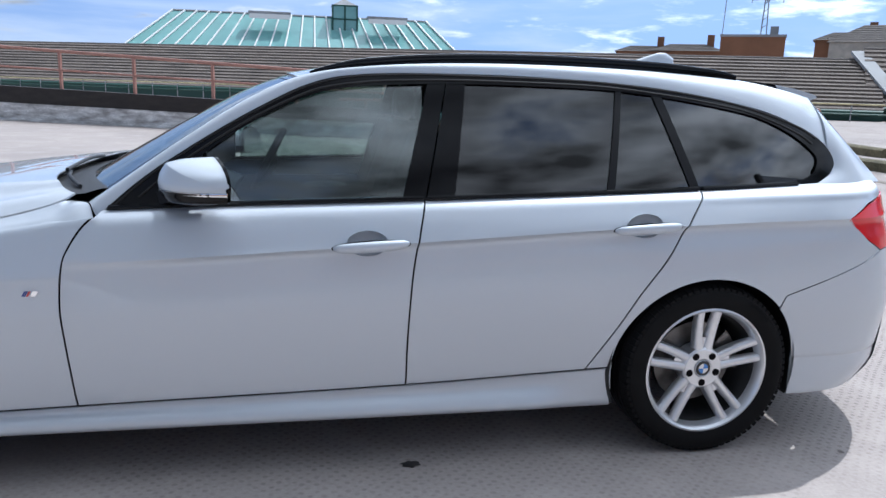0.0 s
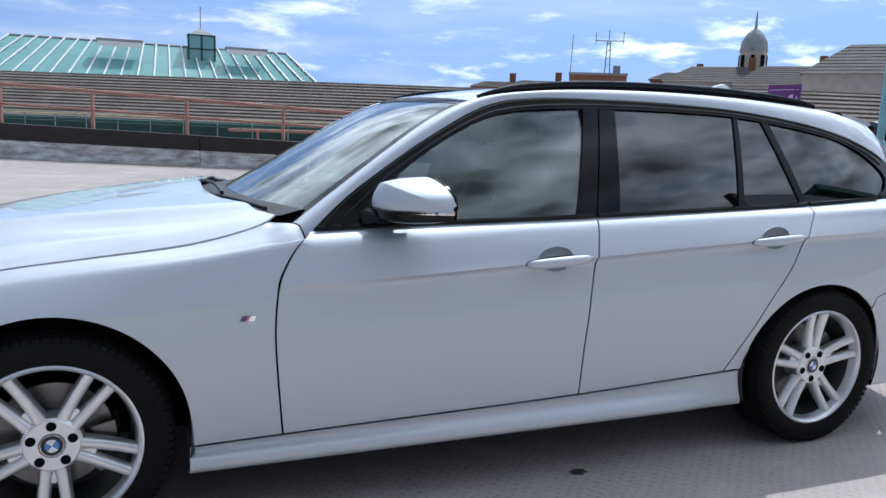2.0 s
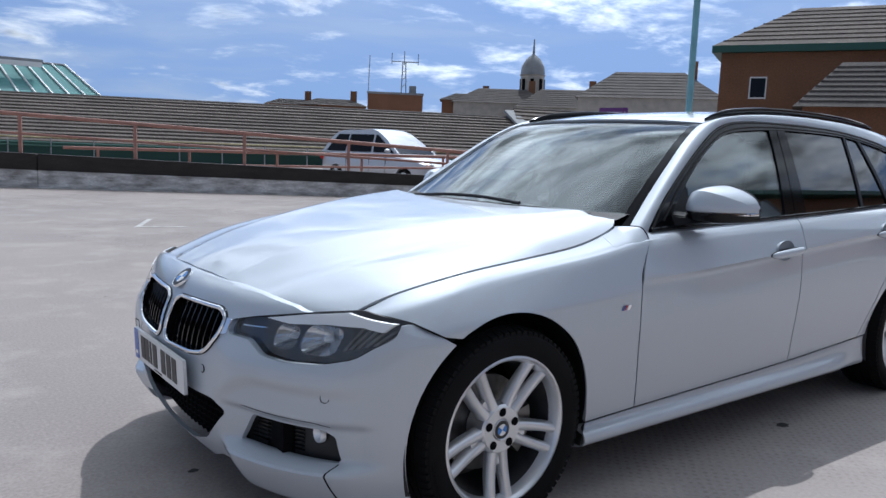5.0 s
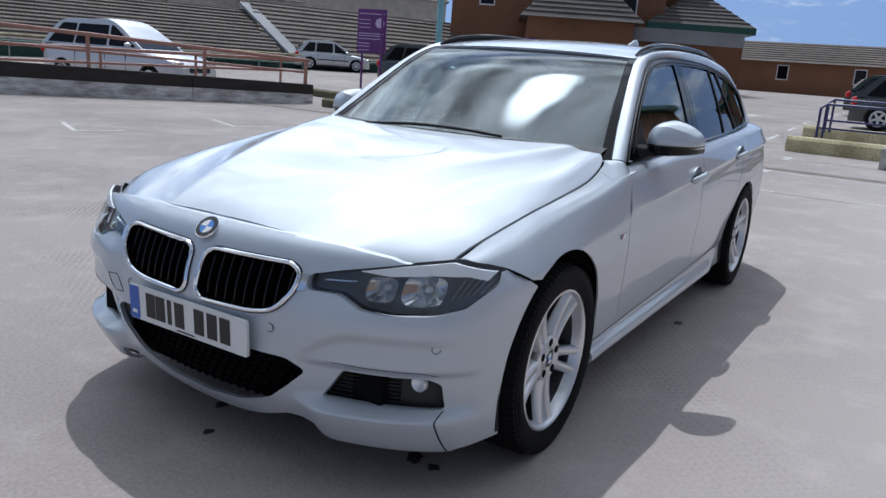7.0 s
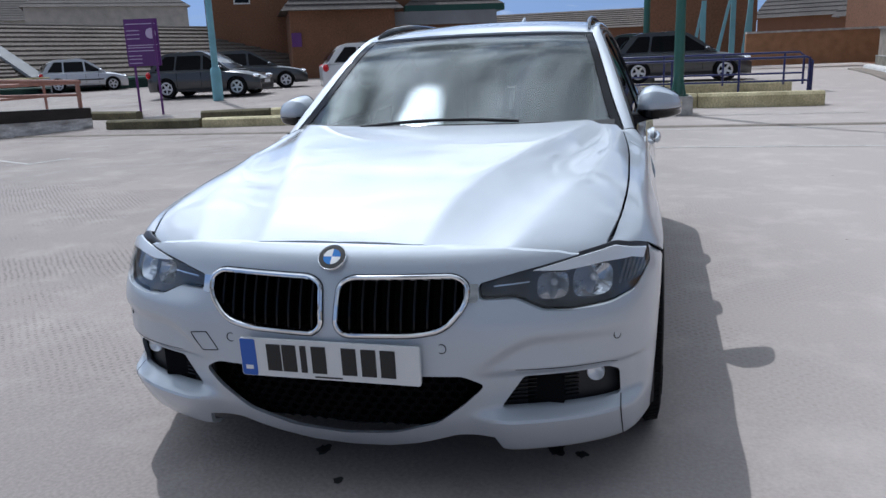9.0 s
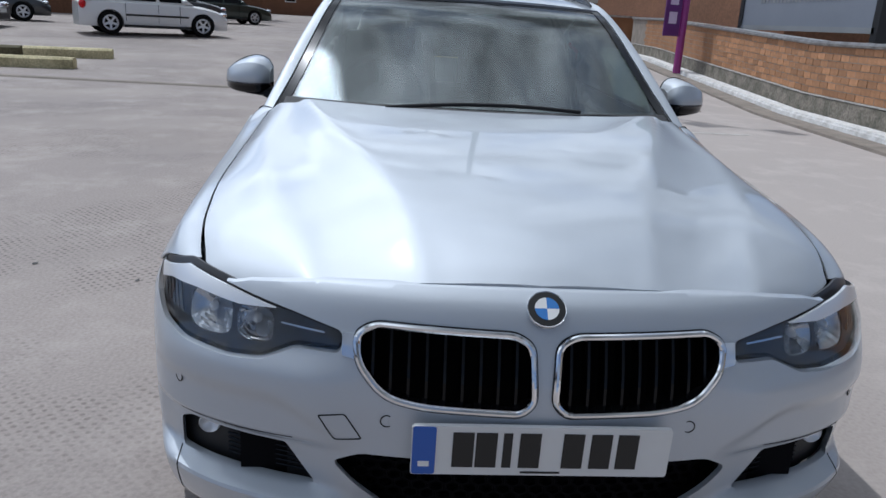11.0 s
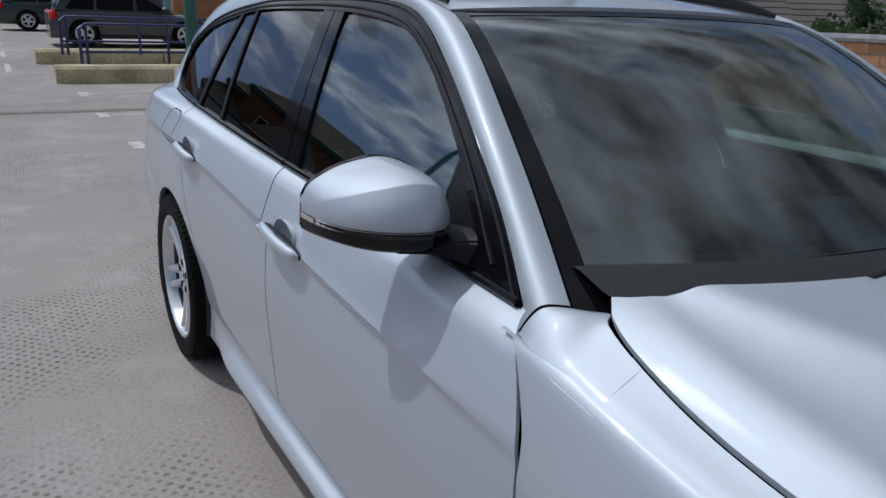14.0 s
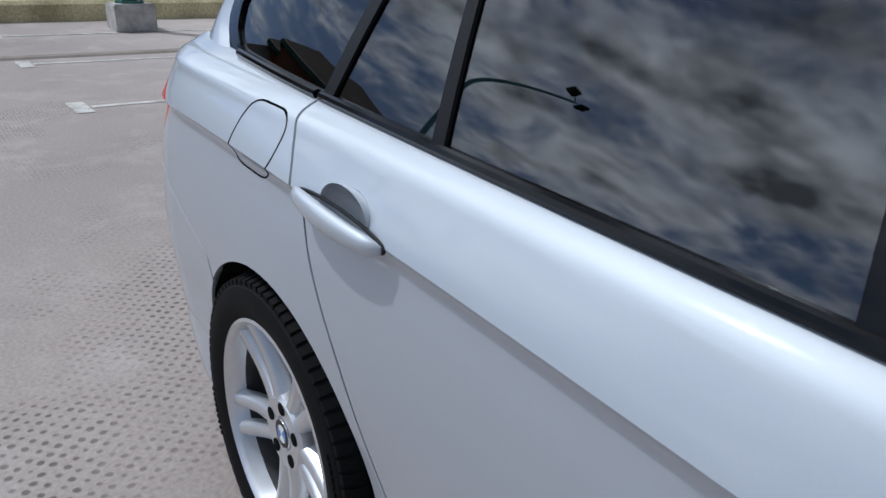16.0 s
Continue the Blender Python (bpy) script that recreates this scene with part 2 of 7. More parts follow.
def pitted(m, pitch=0.036):
    """Adds staggered rows of small rolled-in pits, in patches, and dark blots to a deck material."""
    n, l = m.node_tree.nodes, m.node_tree.links
    p = n["Principled BSDF"]
    co = n.new("ShaderNodeTexCoord")
    def node(kind, **inputs):
        q = n.new(kind)
        for k, v in inputs.items():
            q.inputs[k].default_value = v
        return q
    def ramp(source, a, b, lo, hi):
        q = node("ShaderNodeMapRange")
        for k, v in (("From Min", a), ("From Max", b), ("To Min", lo), ("To Max", hi)):
            q.inputs[k].default_value = v
        l.new(source, q.inputs["Value"])
        return q.outputs[0]
    turn = node("ShaderNodeMapping")
    turn.inputs["Rotation"].default_value = (0, 0, radians(45))
    turn.inputs["Scale"].default_value = (1 / pitch, 1 / pitch, 0)
    cells = node("ShaderNodeTexVoronoi", Randomness=0.22, Scale=1.0)
    wob = node("ShaderNodeTexNoise", Scale=2.5, Detail=2)
    l.new(co.outputs["Object"], wob.inputs["Vector"])
    add = n.new("ShaderNodeVectorMath")
    add.operation = "MULTIPLY_ADD"
    add.inputs[1].default_value = (0.05, 0.05, 0)
    l.new(wob.outputs["Color"], add.inputs[0])
    l.new(co.outputs["Object"], add.inputs[2])
    l.new(add.outputs[0], turn.inputs["Vector"])
    l.new(turn.outputs[0], cells.inputs["Vector"])
    pit = ramp(cells.outputs["Distance"], 0.18, 0.33, 1.0, 0.0)
    where = node("ShaderNodeTexNoise", Scale=0.55, Detail=4, Roughness=0.6)
    l.new(co.outputs["Object"], where.inputs["Vector"])
    patch = ramp(where.outputs["Fac"], 0.47, 0.55, 0.0, 1.0)
    place = n.new("ShaderNodeSeparateXYZ")
    l.new(add.outputs[0], place.inputs[0])
    rolled = n.new("ShaderNodeMath")
    rolled.operation = "MULTIPLY"
    l.new(patch, rolled.inputs[0])
    l.new(ramp(place.outputs["X"], -1.9, -0.7, 0.0, 1.0), rolled.inputs[1])
    worn = n.new("ShaderNodeMath")
    worn.operation = "MULTIPLY"
    l.new(rolled.outputs[0], worn.inputs[0])
    l.new(ramp(place.outputs["Y"], -1.8, 1.0, 0.3, 1.0), worn.inputs[1])
    patch = worn.outputs[0]
    both_ = n.new("ShaderNodeMath")
    both_.operation = "MULTIPLY"
    l.new(pit, both_.inputs[0])
    l.new(patch, both_.inputs[1])
    old = p.inputs["Base Color"].links[0].from_socket
    mul = n.new("ShaderNodeMixRGB")
    mul.blend_type = "MULTIPLY"
    mul.inputs[2].default_value = (0.40, 0.385, 0.375, 1)
    l.new(both_.outputs[0], mul.inputs[0])
    l.new(old, mul.inputs[1])
    # scuffed pale film and scattered specks
    film = node("ShaderNodeTexNoise", Scale=1.7, Detail=7, Roughness=0.7)
    l.new(co.outputs["Object"], film.inputs["Vector"])
    scuff = n.new("ShaderNodeMixRGB")
    scuff.inputs[2].default_value = (0.52, 0.465, 0.43, 1)
    # the deck colour also turns paler towards -y
    lane = n.new("ShaderNodeMath")
    lane.operation = "ADD"
    lane.use_clamp = True
    l.new(ramp(film.outputs["Fac"], 0.50, 0.78, 0.0, 0.6), lane.inputs[0])
    l.new(ramp(place.outputs["Y"], 0.2, -2.2, 0.0, 0.6), lane.inputs[1])
    l.new(lane.outputs[0], scuff.inputs[0])
    l.new(mul.outputs[0], scuff.inputs[1])
    spots = node("ShaderNodeTexVoronoi", Scale=2.2, Randomness=1.0)
    l.new(co.outputs["Object"], spots.inputs["Vector"])
    blot = n.new("ShaderNodeMixRGB")
    blot.blend_type = "MULTIPLY"
    blot.inputs[2].default_value = (0.35, 0.33, 0.32, 1)
    l.new(ramp(spots.outputs["Distance"], 0.018, 0.035, 0.9, 0.0), blot.inputs[0])
    l.new(scuff.outputs[0], blot.inputs[1])
    l.new(blot.outputs[0], p.inputs["Base Color"])
    bump = n.new("ShaderNodeBump")
    bump.inputs["Strength"].default_value, bump.inputs["Distance"].default_value = 0.6, 0.004
    bump.invert = True
    l.new(both_.outputs[0], bump.inputs["Height"])
    l.new(p.inputs["Normal"].links[0].from_socket, bump.inputs["Normal"])
    l.new(bump.outputs[0], p.inputs["Normal"])


pitted(DECK)
LINE_WHITE = mat("worn_white_line", (0.66, 0.64, 0.60), 0.8, var=0.45, scale=9, fine=0.15, fine_scale=90)
PARAPET_DARK = mat("bitumen_black_band", (0.035, 0.028, 0.024), 0.8, var=0.4, scale=4, fine=0.2, fine_scale=40)
PARAPET_WHITE = mat("flaking_white_paint", (0.76, 0.74, 0.71), 0.85, scale=3.0, var=0.7, fine=0.25, fine_scale=24, dark=(0.27, 0.245, 0.225))


def drawn_out(m, scale):
    """Stretches a material's noise, so that stains run along a surface."""
    n, l = m.node_tree.nodes, m.node_tree.links
    grid_ = n.new("ShaderNodeMapping")
    grid_.inputs["Scale"].default_value = scale
    l.new(next(q for q in n if q.type == "TEX_COORD").outputs["Object"], grid_.inputs["Vector"])
    for q in n:
        if q.type == "TEX_NOISE":
            l.new(grid_.outputs[0], q.inputs["Vector"])


drawn_out(PARAPET_WHITE, (0.8, 0.8, 3.0))
drawn_out(PARAPET_DARK, (0.6, 0.6, 2.0))
SALMON = mat("salmon_rail_paint", (0.42, 0.21, 0.16), 0.55, var=0.25, scale=6)
TILE = mat("grey_brown_roof_tile", (0.145, 0.118, 0.098), 0.85, var=0.35, scale=0.6, fine=0.3, fine_scale=9)
GREEN_TRIM = mat("dark_green_fascia", (0.02, 0.085, 0.065), 0.5)
BRICK = mat("orange_brick", (0.46, 0.235, 0.115), 0.85, var=0.3, scale=3, fine=0.2, fine_scale=60, bump=0.3)
brick_n, brick_l = BRICK.node_tree.nodes, BRICK.node_tree.links
brick_info, brick_span, brick_tint = brick_n.new("ShaderNodeObjectInfo"), brick_n.new("ShaderNodeMapRange"), brick_n.new("ShaderNodeMixRGB")
brick_span.inputs["To Min"].default_value, brick_span.inputs["To Max"].default_value = 0.72, 1.22
brick_tint.blend_type = "MULTIPLY"
brick_tint.inputs[0].default_value = 1
brick_p = brick_n["Principled BSDF"]
brick_l.new(brick_info.outputs["Random"], brick_span.inputs["Value"])
brick_l.new(brick_p.inputs["Base Color"].links[0].from_socket, brick_tint.inputs[1])
brick_l.new(brick_span.outputs[0], brick_tint.inputs[2])
brick_l.new(brick_tint.outputs[0], brick_p.inputs["Base Color"])
BROWN_BRICK = mat("brown_brick_far", (0.24, 0.115, 0.062), 0.9, var=0.2, scale=0.5, fine=0.2, fine_scale=12)
MORTAR = mat("mortar", (0.30, 0.26, 0.22), 0.9, var=0.3, scale=4, fine=0.15)
STONE = mat("weathered_coping", (0.52, 0.50, 0.47), 0.8, var=0.5, scale=6, fine=0.15)
YELLOW = mat("faded_yellow_kerb", (0.62, 0.55, 0.33), 0.85, var=0.5, scale=2.2, fine=0.25, fine_scale=30, dark=(0.36, 0.31, 0.17))
MOSS_STONE = mat("mossy_plinth_stone", (0.25, 0.22, 0.18), 0.9, var=0.6, scale=4, fine=0.35, fine_scale=26, bump=0.5, dark=(0.10, 0.095, 0.07))
KERB_WHITE = mat("white_kerb_paint", (0.84, 0.83, 0.81), 0.75, scale=7, var=0.5, fine=0.12, fine_scale=40, dark=(0.60, 0.58, 0.55))
FLASHING = mat("bright_metal_coping", (0.66, 0.66, 0.66), 0.38, 0.7, var=0.35, scale=5, fine=0.1)
MOSSY = mat("mossy_kerb", (0.16, 0.14, 0.08), 0.9, var=0.5, scale=3, fine=0.3, fine_scale=30)
NAVY = mat("navy_rail_paint", (0.012, 0.018, 0.11), 0.4, 0, 0.3)
LAMP_GREEN = mat("dark_green_column", (0.025, 0.12, 0.09), 0.45, 0, 0.3, var=0.15, scale=3)
PALE_BLUE = mat("pale_blue_column", (0.22, 0.46, 0.52), 0.5, var=0.15, scale=3)
PURPLE = mat("purple_sign", (0.12, 0.018, 0.17), 0.4, 0, 0.3, var=0.12, scale=3)
MAGENTA = mat("magenta_post", (0.30, 0.03, 0.22), 0.4, 0, 0.3, var=0.1, scale=3)
LILAC = mat("pale_lilac_print", (0.62, 0.50, 0.68), 0.5)
TEAL_GLASS = mat("teal_roof_glass", (0.20, 0.42, 0.40), 0.15, 0.0, 0.6, var=0.2, scale=0.4)
LEAD = mat("grey_lead", (0.30, 0.31, 0.32), 0.7, var=0.3, scale=0.5)
SLATE = mat("slate_roof", (0.13, 0.115, 0.105), 0.85, var=0.25, scale=0.5, fine=0.2, fine_scale=8)
PALE_STONE = mat("pale_stone", (0.50, 0.46, 0.40), 0.85, var=0.25, scale=1)
BILLBOARD = mat("grey_hoarding", (0.22, 0.24, 0.28), 0.6, var=0.08, scale=1)
LEAF = mat("leaf_green", (0.05, 0.10, 0.025), 0.6, var=0.5, scale=3)

# ---- tools for building ----
def glide(keys):
    """A smooth monotone curve through (x, value) keys."""
    xs, ys = np.array([k[0] for k in keys], float), np.array([k[1] for k in keys], float)
    order = np.argsort(xs)
    xs, ys = xs[order], ys[order]
    h, d = np.diff(xs), np.diff(ys) / np.diff(xs)
    m = np.zeros(len(xs))
    m[0], m[-1] = d[0], d[-1]
    for i in range(1, len(xs) - 1):
        if d[i - 1] * d[i] > 0:
            a, b = 2 * h[i] + h[i - 1], h[i] + 2 * h[i - 1]
            m[i] = (a + b) / (a / d[i - 1] + b / d[i])

    def at(x):
        x = np.asarray(x, float)
        q = np.clip(x, xs[0], xs[-1])
        i = np.clip(np.searchsorted(xs, q) - 1, 0, len(h) - 1)
        t = (q - xs[i]) / h[i]
        r = (2 * t**3 - 3 * t**2 + 1) * ys[i] + (t**3 - 2 * t**2 + t) * h[i] * m[i] + (3 * t**2 - 2 * t**3) * ys[i + 1] + (t**3 - t**2) * h[i] * m[i + 1]
        return r + (x - q) * np.where(x < xs[0], m[0], m[-1])

    return at


def catmull(points, steps, closed=False):
    """A smooth curve through points (any dimension)."""
    p = [np.array(q, float) for q in points]
    n = len(p)
    out = []
    for i in range(n if closed else n - 1):
        a = p[(i - 1) % n] if closed or i else 2 * p[0] - p[1]
        b, c = p[i], p[(i + 1) % n]
        d = p[(i + 2) % n] if closed or i + 2 < n else 2 * p[-1] - p[-2]
        for k in range(steps):
            t = k / steps
            out.append(0.5 * (2 * b + (c - a) * t + (2 * a - 5 * b + 4 * c - d) * t * t + (3 * b - a - 3 * c + d) * t**3))
    if not closed:
        out.append(p[-1])
    return out


def rounded(poly, r, n=5):
    """The polygon with its corners rounded; r: one radius or one per corner."""
    p = [np.array(q, float) for q in poly]
    out = []
    for i, b in enumerate(p):
        a, c = p[i - 1], p[(i + 1) % len(p)]
        u, v = a - b, c - b
        lu, lv = np.linalg.norm(u), np.linalg.norm(v)
        rad = r[i] if isinstance(r, (list, tuple)) else r
        k = min(rad, lu * 0.45, lv * 0.45)
        s, e = b + u / lu * k, b + v / lv * k
        for j in range(n + 1):
            t = j / n
            out.append((1 - t) ** 2 * s + 2 * t * (1 - t) * b + t * t * e)
    return out


def area2(p):
    return sum(p[i - 1][0] * p[i][1] - p[i][0] * p[i - 1][1] for i in range(len(p)))


def inset(poly, d):
    """The polygon moved inwards by d (outwards: minus)."""
    p = [np.array(q, float) for q in poly]
    s = 1 if area2(p) > 0 else -1
    out = []
    for i, b in enumerate(p):
        a, c = p[i - 1], p[(i + 1) % len(p)]
        u, v = (b - a) / max(np.linalg.norm(b - a), 1e-9), (c - b) / max(np.linalg.norm(c - b), 1e-9)
        n = np.array((-u[1] - v[1], u[0] + v[0]))
        k = max(np.linalg.norm(n), 1e-6)
        out.append(b + n / k * s * d / max(k / 2, 0.5))
    return out


def sheet(P, close_u=False):
    """Vertices and quads of a grid of points P[i][j]."""
    P = np.asarray(P, float)
    n, m = P.shape[:2]
    idx = np.arange(n * m).reshape(n, m)
    a = idx if not close_u else np.vstack([idx, idx[:1]])
    q = np.stack([a[:-1, :-1], a[1:, :-1], a[1:, 1:], a[:-1, 1:]], -1).reshape(-1, 4)
    return P.reshape(-1, 3), q.tolist()


def normals(P):
    P = np.asarray(P, float)
    n = np.cross(np.gradient(P, axis=0), np.gradient(P, axis=1))
    return n / np.maximum(np.linalg.norm(n, axis=2, keepdims=True), 1e-9)


def solid(P, thick):
    """A closed plate: the grid P, and the same grid moved against its normals by thick."""
    P = np.asarray(P, float)
    n, m = P.shape[:2]
    Q = P - normals(P) * thick
    v = np.concatenate([P.reshape(-1, 3), Q.reshape(-1, 3)])
    idx = np.arange(n * m).reshape(n, m)
    top = np.stack([idx[:-1, :-1], idx[1:, :-1], idx[1:, 1:], idx[:-1, 1:]], -1).reshape(-1, 4)
    faces = top.tolist() + (top[:, ::-1] + n * m).tolist()
    rim = list(idx[:, 0]) + list(idx[-1, 1:]) + list(idx[-2::-1, -1]) + list(idx[0, -2:0:-1])
    for i, a in enumerate(rim):
        b = rim[(i + 1) % len(rim)]
        faces.append([int(b), int(a), int(a + n * m), int(b + n * m)])
    return v, faces


def prism(poly, axis, a, b):
    """A closed bar with the given outline, along axis x, y or z from a to b."""
    p = [tuple(q) for q in poly]
    if area2(p) < 0:
        p = p[::-1]
    put = {"x": lambda q, h: (h, q[0], q[1]), "y": lambda q, h: (q[0], h, q[1]), "z": lambda q, h: (q[0], q[1], h)}[axis]
    n = len(p)
    v = [put(q, a) for q in p] + [put(q, b) for q in p]
    f = [list(range(n))[::-1], list(range(n, 2 * n))] + [[i, (i + 1) % n, n + (i + 1) % n, n + i] for i in range(n)]
    if axis == "y":
        f = [g[::-1] for g in f]
    return v, f


def as_mesh(vf, name="work"):
    me = bpy.data.meshes.new(name)
    me.from_pydata([tuple(p) for p in vf[0]], [], vf[1])
    me.update()
    return me


def cut(vf, *jobs):
    """Boolean work: jobs of ('INTERSECT' or 'DIFFERENCE', vertices and faces). Returns vertices and faces."""
    for job in jobs:
        done = one_cut(vf, job, False)
        vf = done if done[0] else one_cut(vf, job, True)
    return vf


bench = bpy.data.scenes.new("bench")


def on_bench(vf, tool=False):
    me = as_mesh(vf)
    if tool:
        bm = bmesh.new()
        bm.from_mesh(me)
        bmesh.ops.recalc_face_normals(bm, faces=bm.faces)
        bm.to_mesh(me)
        bm.free()
    ob = bpy.data.objects.new("work", me)
    bench.collection.objects.link(ob)
    return ob


def one_cut(vf, job, careful):
    ob, t = on_bench(vf), on_bench(job[1], True)
    md = ob.modifiers.new("cut", "BOOLEAN")
    md.operation, md.object, md.solver, md.use_self = job[0], t, "EXACT", careful
    bench.view_layers[0].update()
    me = bpy.data.meshes.new_from_object(ob.evaluated_get(bench.view_layers[0].depsgraph))
    out = [tuple(v.co) for v in me.vertices], [list(f.vertices) for f in me.polygons]
    for o in (ob, t):
        d = o.data
        bpy.data.objects.remove(o)
        bpy.data.meshes.remove(d)
    bpy.data.meshes.remove(me)
    return out


def flip(vf):
    """Mirrored to the other side of the car."""
    return [(p[0], -p[1], p[2]) for p in vf[0]], [list(f)[::-1] for f in vf[1]]


def joined(*many):
    v, f = [], []
    for a, b in many:
        k = len(v)
        v += [tuple(p) for p in a]
        f += [[i + k for i in g] for g in b]
    return v, f


def moved(vf, m):
    return [tuple(m @ Vector(p)) for p in vf[0]], vf[1]


def part(name, vf, material, parent=None, label="", smooth=35, kind="", bevel=0.0, category="", group=""):
    """Links vertices and faces (or a bmesh) as ONE mesh object under a thing or a part."""
    if isinstance(vf, bmesh.types.BMesh):
        me = bpy.data.meshes.new(name)
        vf.to_mesh(me)
        vf.free()
    else:
        me = as_mesh(vf, name)
    bm = bmesh.new()
    bm.from_mesh(me)
    if bevel:
        edges = [e for e in bm.edges if len(e.link_faces) == 2 and e.calc_face_angle(0) > 0.6]
        bmesh.ops.bevel(bm, geom=edges, offset=bevel, segments=2, affect="EDGES", clamp_overlap=True)
    bmesh.ops.recalc_face_normals(bm, faces=bm.faces)
    bm.to_mesh(me)
    bm.free()
    if smooth:
        me.polygons.foreach_set("use_smooth", [True] * len(me.polygons))
        me.set_sharp_from_angle(angle=radians(smooth))
    me.materials.append(material)
    ob = new(name, me)
    if parent:
        ob.parent = parent
    return tagged(ob, label, category, group, kind)


def thing(name, label, category, group="", at=None):
    e = new(name)
    e.empty_display_size = 0.1
    if at is not None:
        e.matrix_basis = at
    return tagged(e, label, category, group)


def box(x0, x1, y0, y1, z0, z1):
    return prism([(x0, y0), (x1, y0), (x1, y1), (x0, y1)], "z", z0, z1)


def tube(path, r, n=8, caps=True):
    """A round bar along a path; r: one radius or one per point."""
    p = [Vector(q) for q in path]
    rs = r if isinstance(r, (list, tuple)) else [r] * len(p)
    v, f = [], []
    side = None
    for i, q in enumerate(p):
        d = (p[min(i + 1, len(p) - 1)] - p[max(i - 1, 0)]).normalized()
        if side is None:
            side = d.orthogonal().normalized()
        side = (side - d * side.dot(d)).normalized()
        up = d.cross(side)
        for k in range(n):
            a = 2 * math.pi * k / n
            v.append(tuple(q + (side * math.cos(a) + up * math.sin(a)) * rs[i]))
    for i in range(len(p) - 1):
        for k in range(n):
            f.append([i * n + k, i * n + (k + 1) % n, (i + 1) * n + (k + 1) % n, (i + 1) * n + k])
    if caps:
        f += [list(range(n))[::-1], list(range((len(p) - 1) * n, len(p) * n))]
    return v, f


def lathe(profile, n=48, axis="y"):
    """A turned body: profile of (radius, height) round the axis."""
    v, f = [], []
    for r, h in profile:
        for k in range(n):
            a = 2 * math.pi * k / n
            c, s = r * math.cos(a), r * math.sin(a)
            v.append({"y": (c, h, s), "z": (c, s, h), "x": (h, c, s)}[axis])
    for i in range(len(profile) - 1):
        for k in range(n):
            f.append([i * n + k, i * n + (k + 1) % n, (i + 1) * n + (k + 1) % n, (i + 1) * n + k])
    return v, f


def ellipsoid(c, r, n=16, m=10):
    v, f = sheet([[(c[0] + r[0] * math.cos(a) * math.cos(b), c[1] + r[1] * math.sin(a) * math.cos(b), c[2] + r[2] * math.sin(b)) for b in np.linspace(-1.57, 1.57, m)] for a in np.linspace(0, 2 * math.pi, n, endpoint=False)], True)
    return v, f

# ---- the deck: one sheet, flat round the car, rising beyond the joint towards the shops ----
def deck_z(x, y):
    if x < 9.4:
        return 0.0
    return 0.038 * (x - 9.4) if x < 20 else 0.403 + 0.012 * (min(x, 90) - 20)


gx = [-900, -200, -60, -20, 0, 6, 9.39, 9.4, 20, 90, 200, 900]
gy = [-900, -200, -60, -20, -10, 0, 10, 20, 30, 60, 200, 900]
part("ground", sheet(np.array([[(x, y, deck_z(x, y)) for y in gy] for x in gx])), DECK, kind="structure", label="pinkish grey screeded car park deck", smooth=0)


def strip(name, p, q, width, material, lift=0.004, label="", n=1, parent=None):
    """A flat painted strip on the deck from p to q."""
    p, q = Vector((*p, 0)), Vector((*q, 0))
    side = (q - p).normalized().cross(Vector((0, 0, 1))) * width / 2
    rows = []
    for k in range(n + 1):
        c = p.lerp(q, k / n)
        rows.append([(c.x + s * side.x, c.y + s * side.y, deck_z(c.x, c.y) + lift) for s in (-1, 1)])
    return part(name, sheet(np.array(rows)), material, parent, kind="" if parent else "structure", label=label, smooth=0)


# movement joint where the deck starts to rise
joint = prism([(9.30, 0.0), (9.33, 0.022), (9.47, 0.026), (9.50, 0.004)], "y", -5.0, 60.0)
part("trim_deck_joint", joint, MORTAR, kind="structure", label="low concrete joint strip across the deck", smooth=0)
# worn bay lines: a T-shaped end and a long stroke each
for x in (6.5, 8.95, 11.0):
    strip("trim_bay_line", (x, 0.12), (x, -4.6), 0.08, LINE_WHITE, label="worn white bay line", n=6)
    strip("trim_bay_mark", (x - 0.22, 0.20), (x + 0.22, 0.20), 0.13, LINE_WHITE, 0.005, "worn white bay mark")
for x, y in ((5.15, 7.75), (2.5, 7.95), (0.0, 8.1), (-2.5, 8.3)):
    strip("trim_bay_line", (x, y), (x + 0.45, y + 1.0), 0.07, LINE_WHITE, label="worn white bay line")
    strip("trim_bay_mark", (x - 0.05, y), (x + 0.62, y - 0.2), 0.07, LINE_WHITE, 0.005, "worn white bay mark")
for k in range(12):
    strip("trim_lane_dash", (14 + k * 2.6, 1.05), (15.2 + k * 2.6, 1.05), 0.09, LINE_WHITE, label="white lane dash")
arrow = [(19.2, 2.6), (20.6, 2.6), (20.6, 2.35), (21.4, 2.75), (20.6, 3.15), (20.6, 2.9), (19.2, 2.9)]
part("trim_arrow", ([(x, y, deck_z(x, y) + 0.004) for x, y in arrow], [list(range(7))]), LINE_WHITE, kind="structure", label="white direction arrow", smooth=0)

# ---- ramp parapet with its rail ----
END, ALONG, ACROSS = Vector((10.9, 11.2, 0)), Vector((-0.89, 0.456, 0)).normalized(), Vector((0.456, 0.89, 0)).normalized()


def on_ramp(s, d, z):
    p = END + ALONG * s + ACROSS * d
    return (p.x, p.y, z)


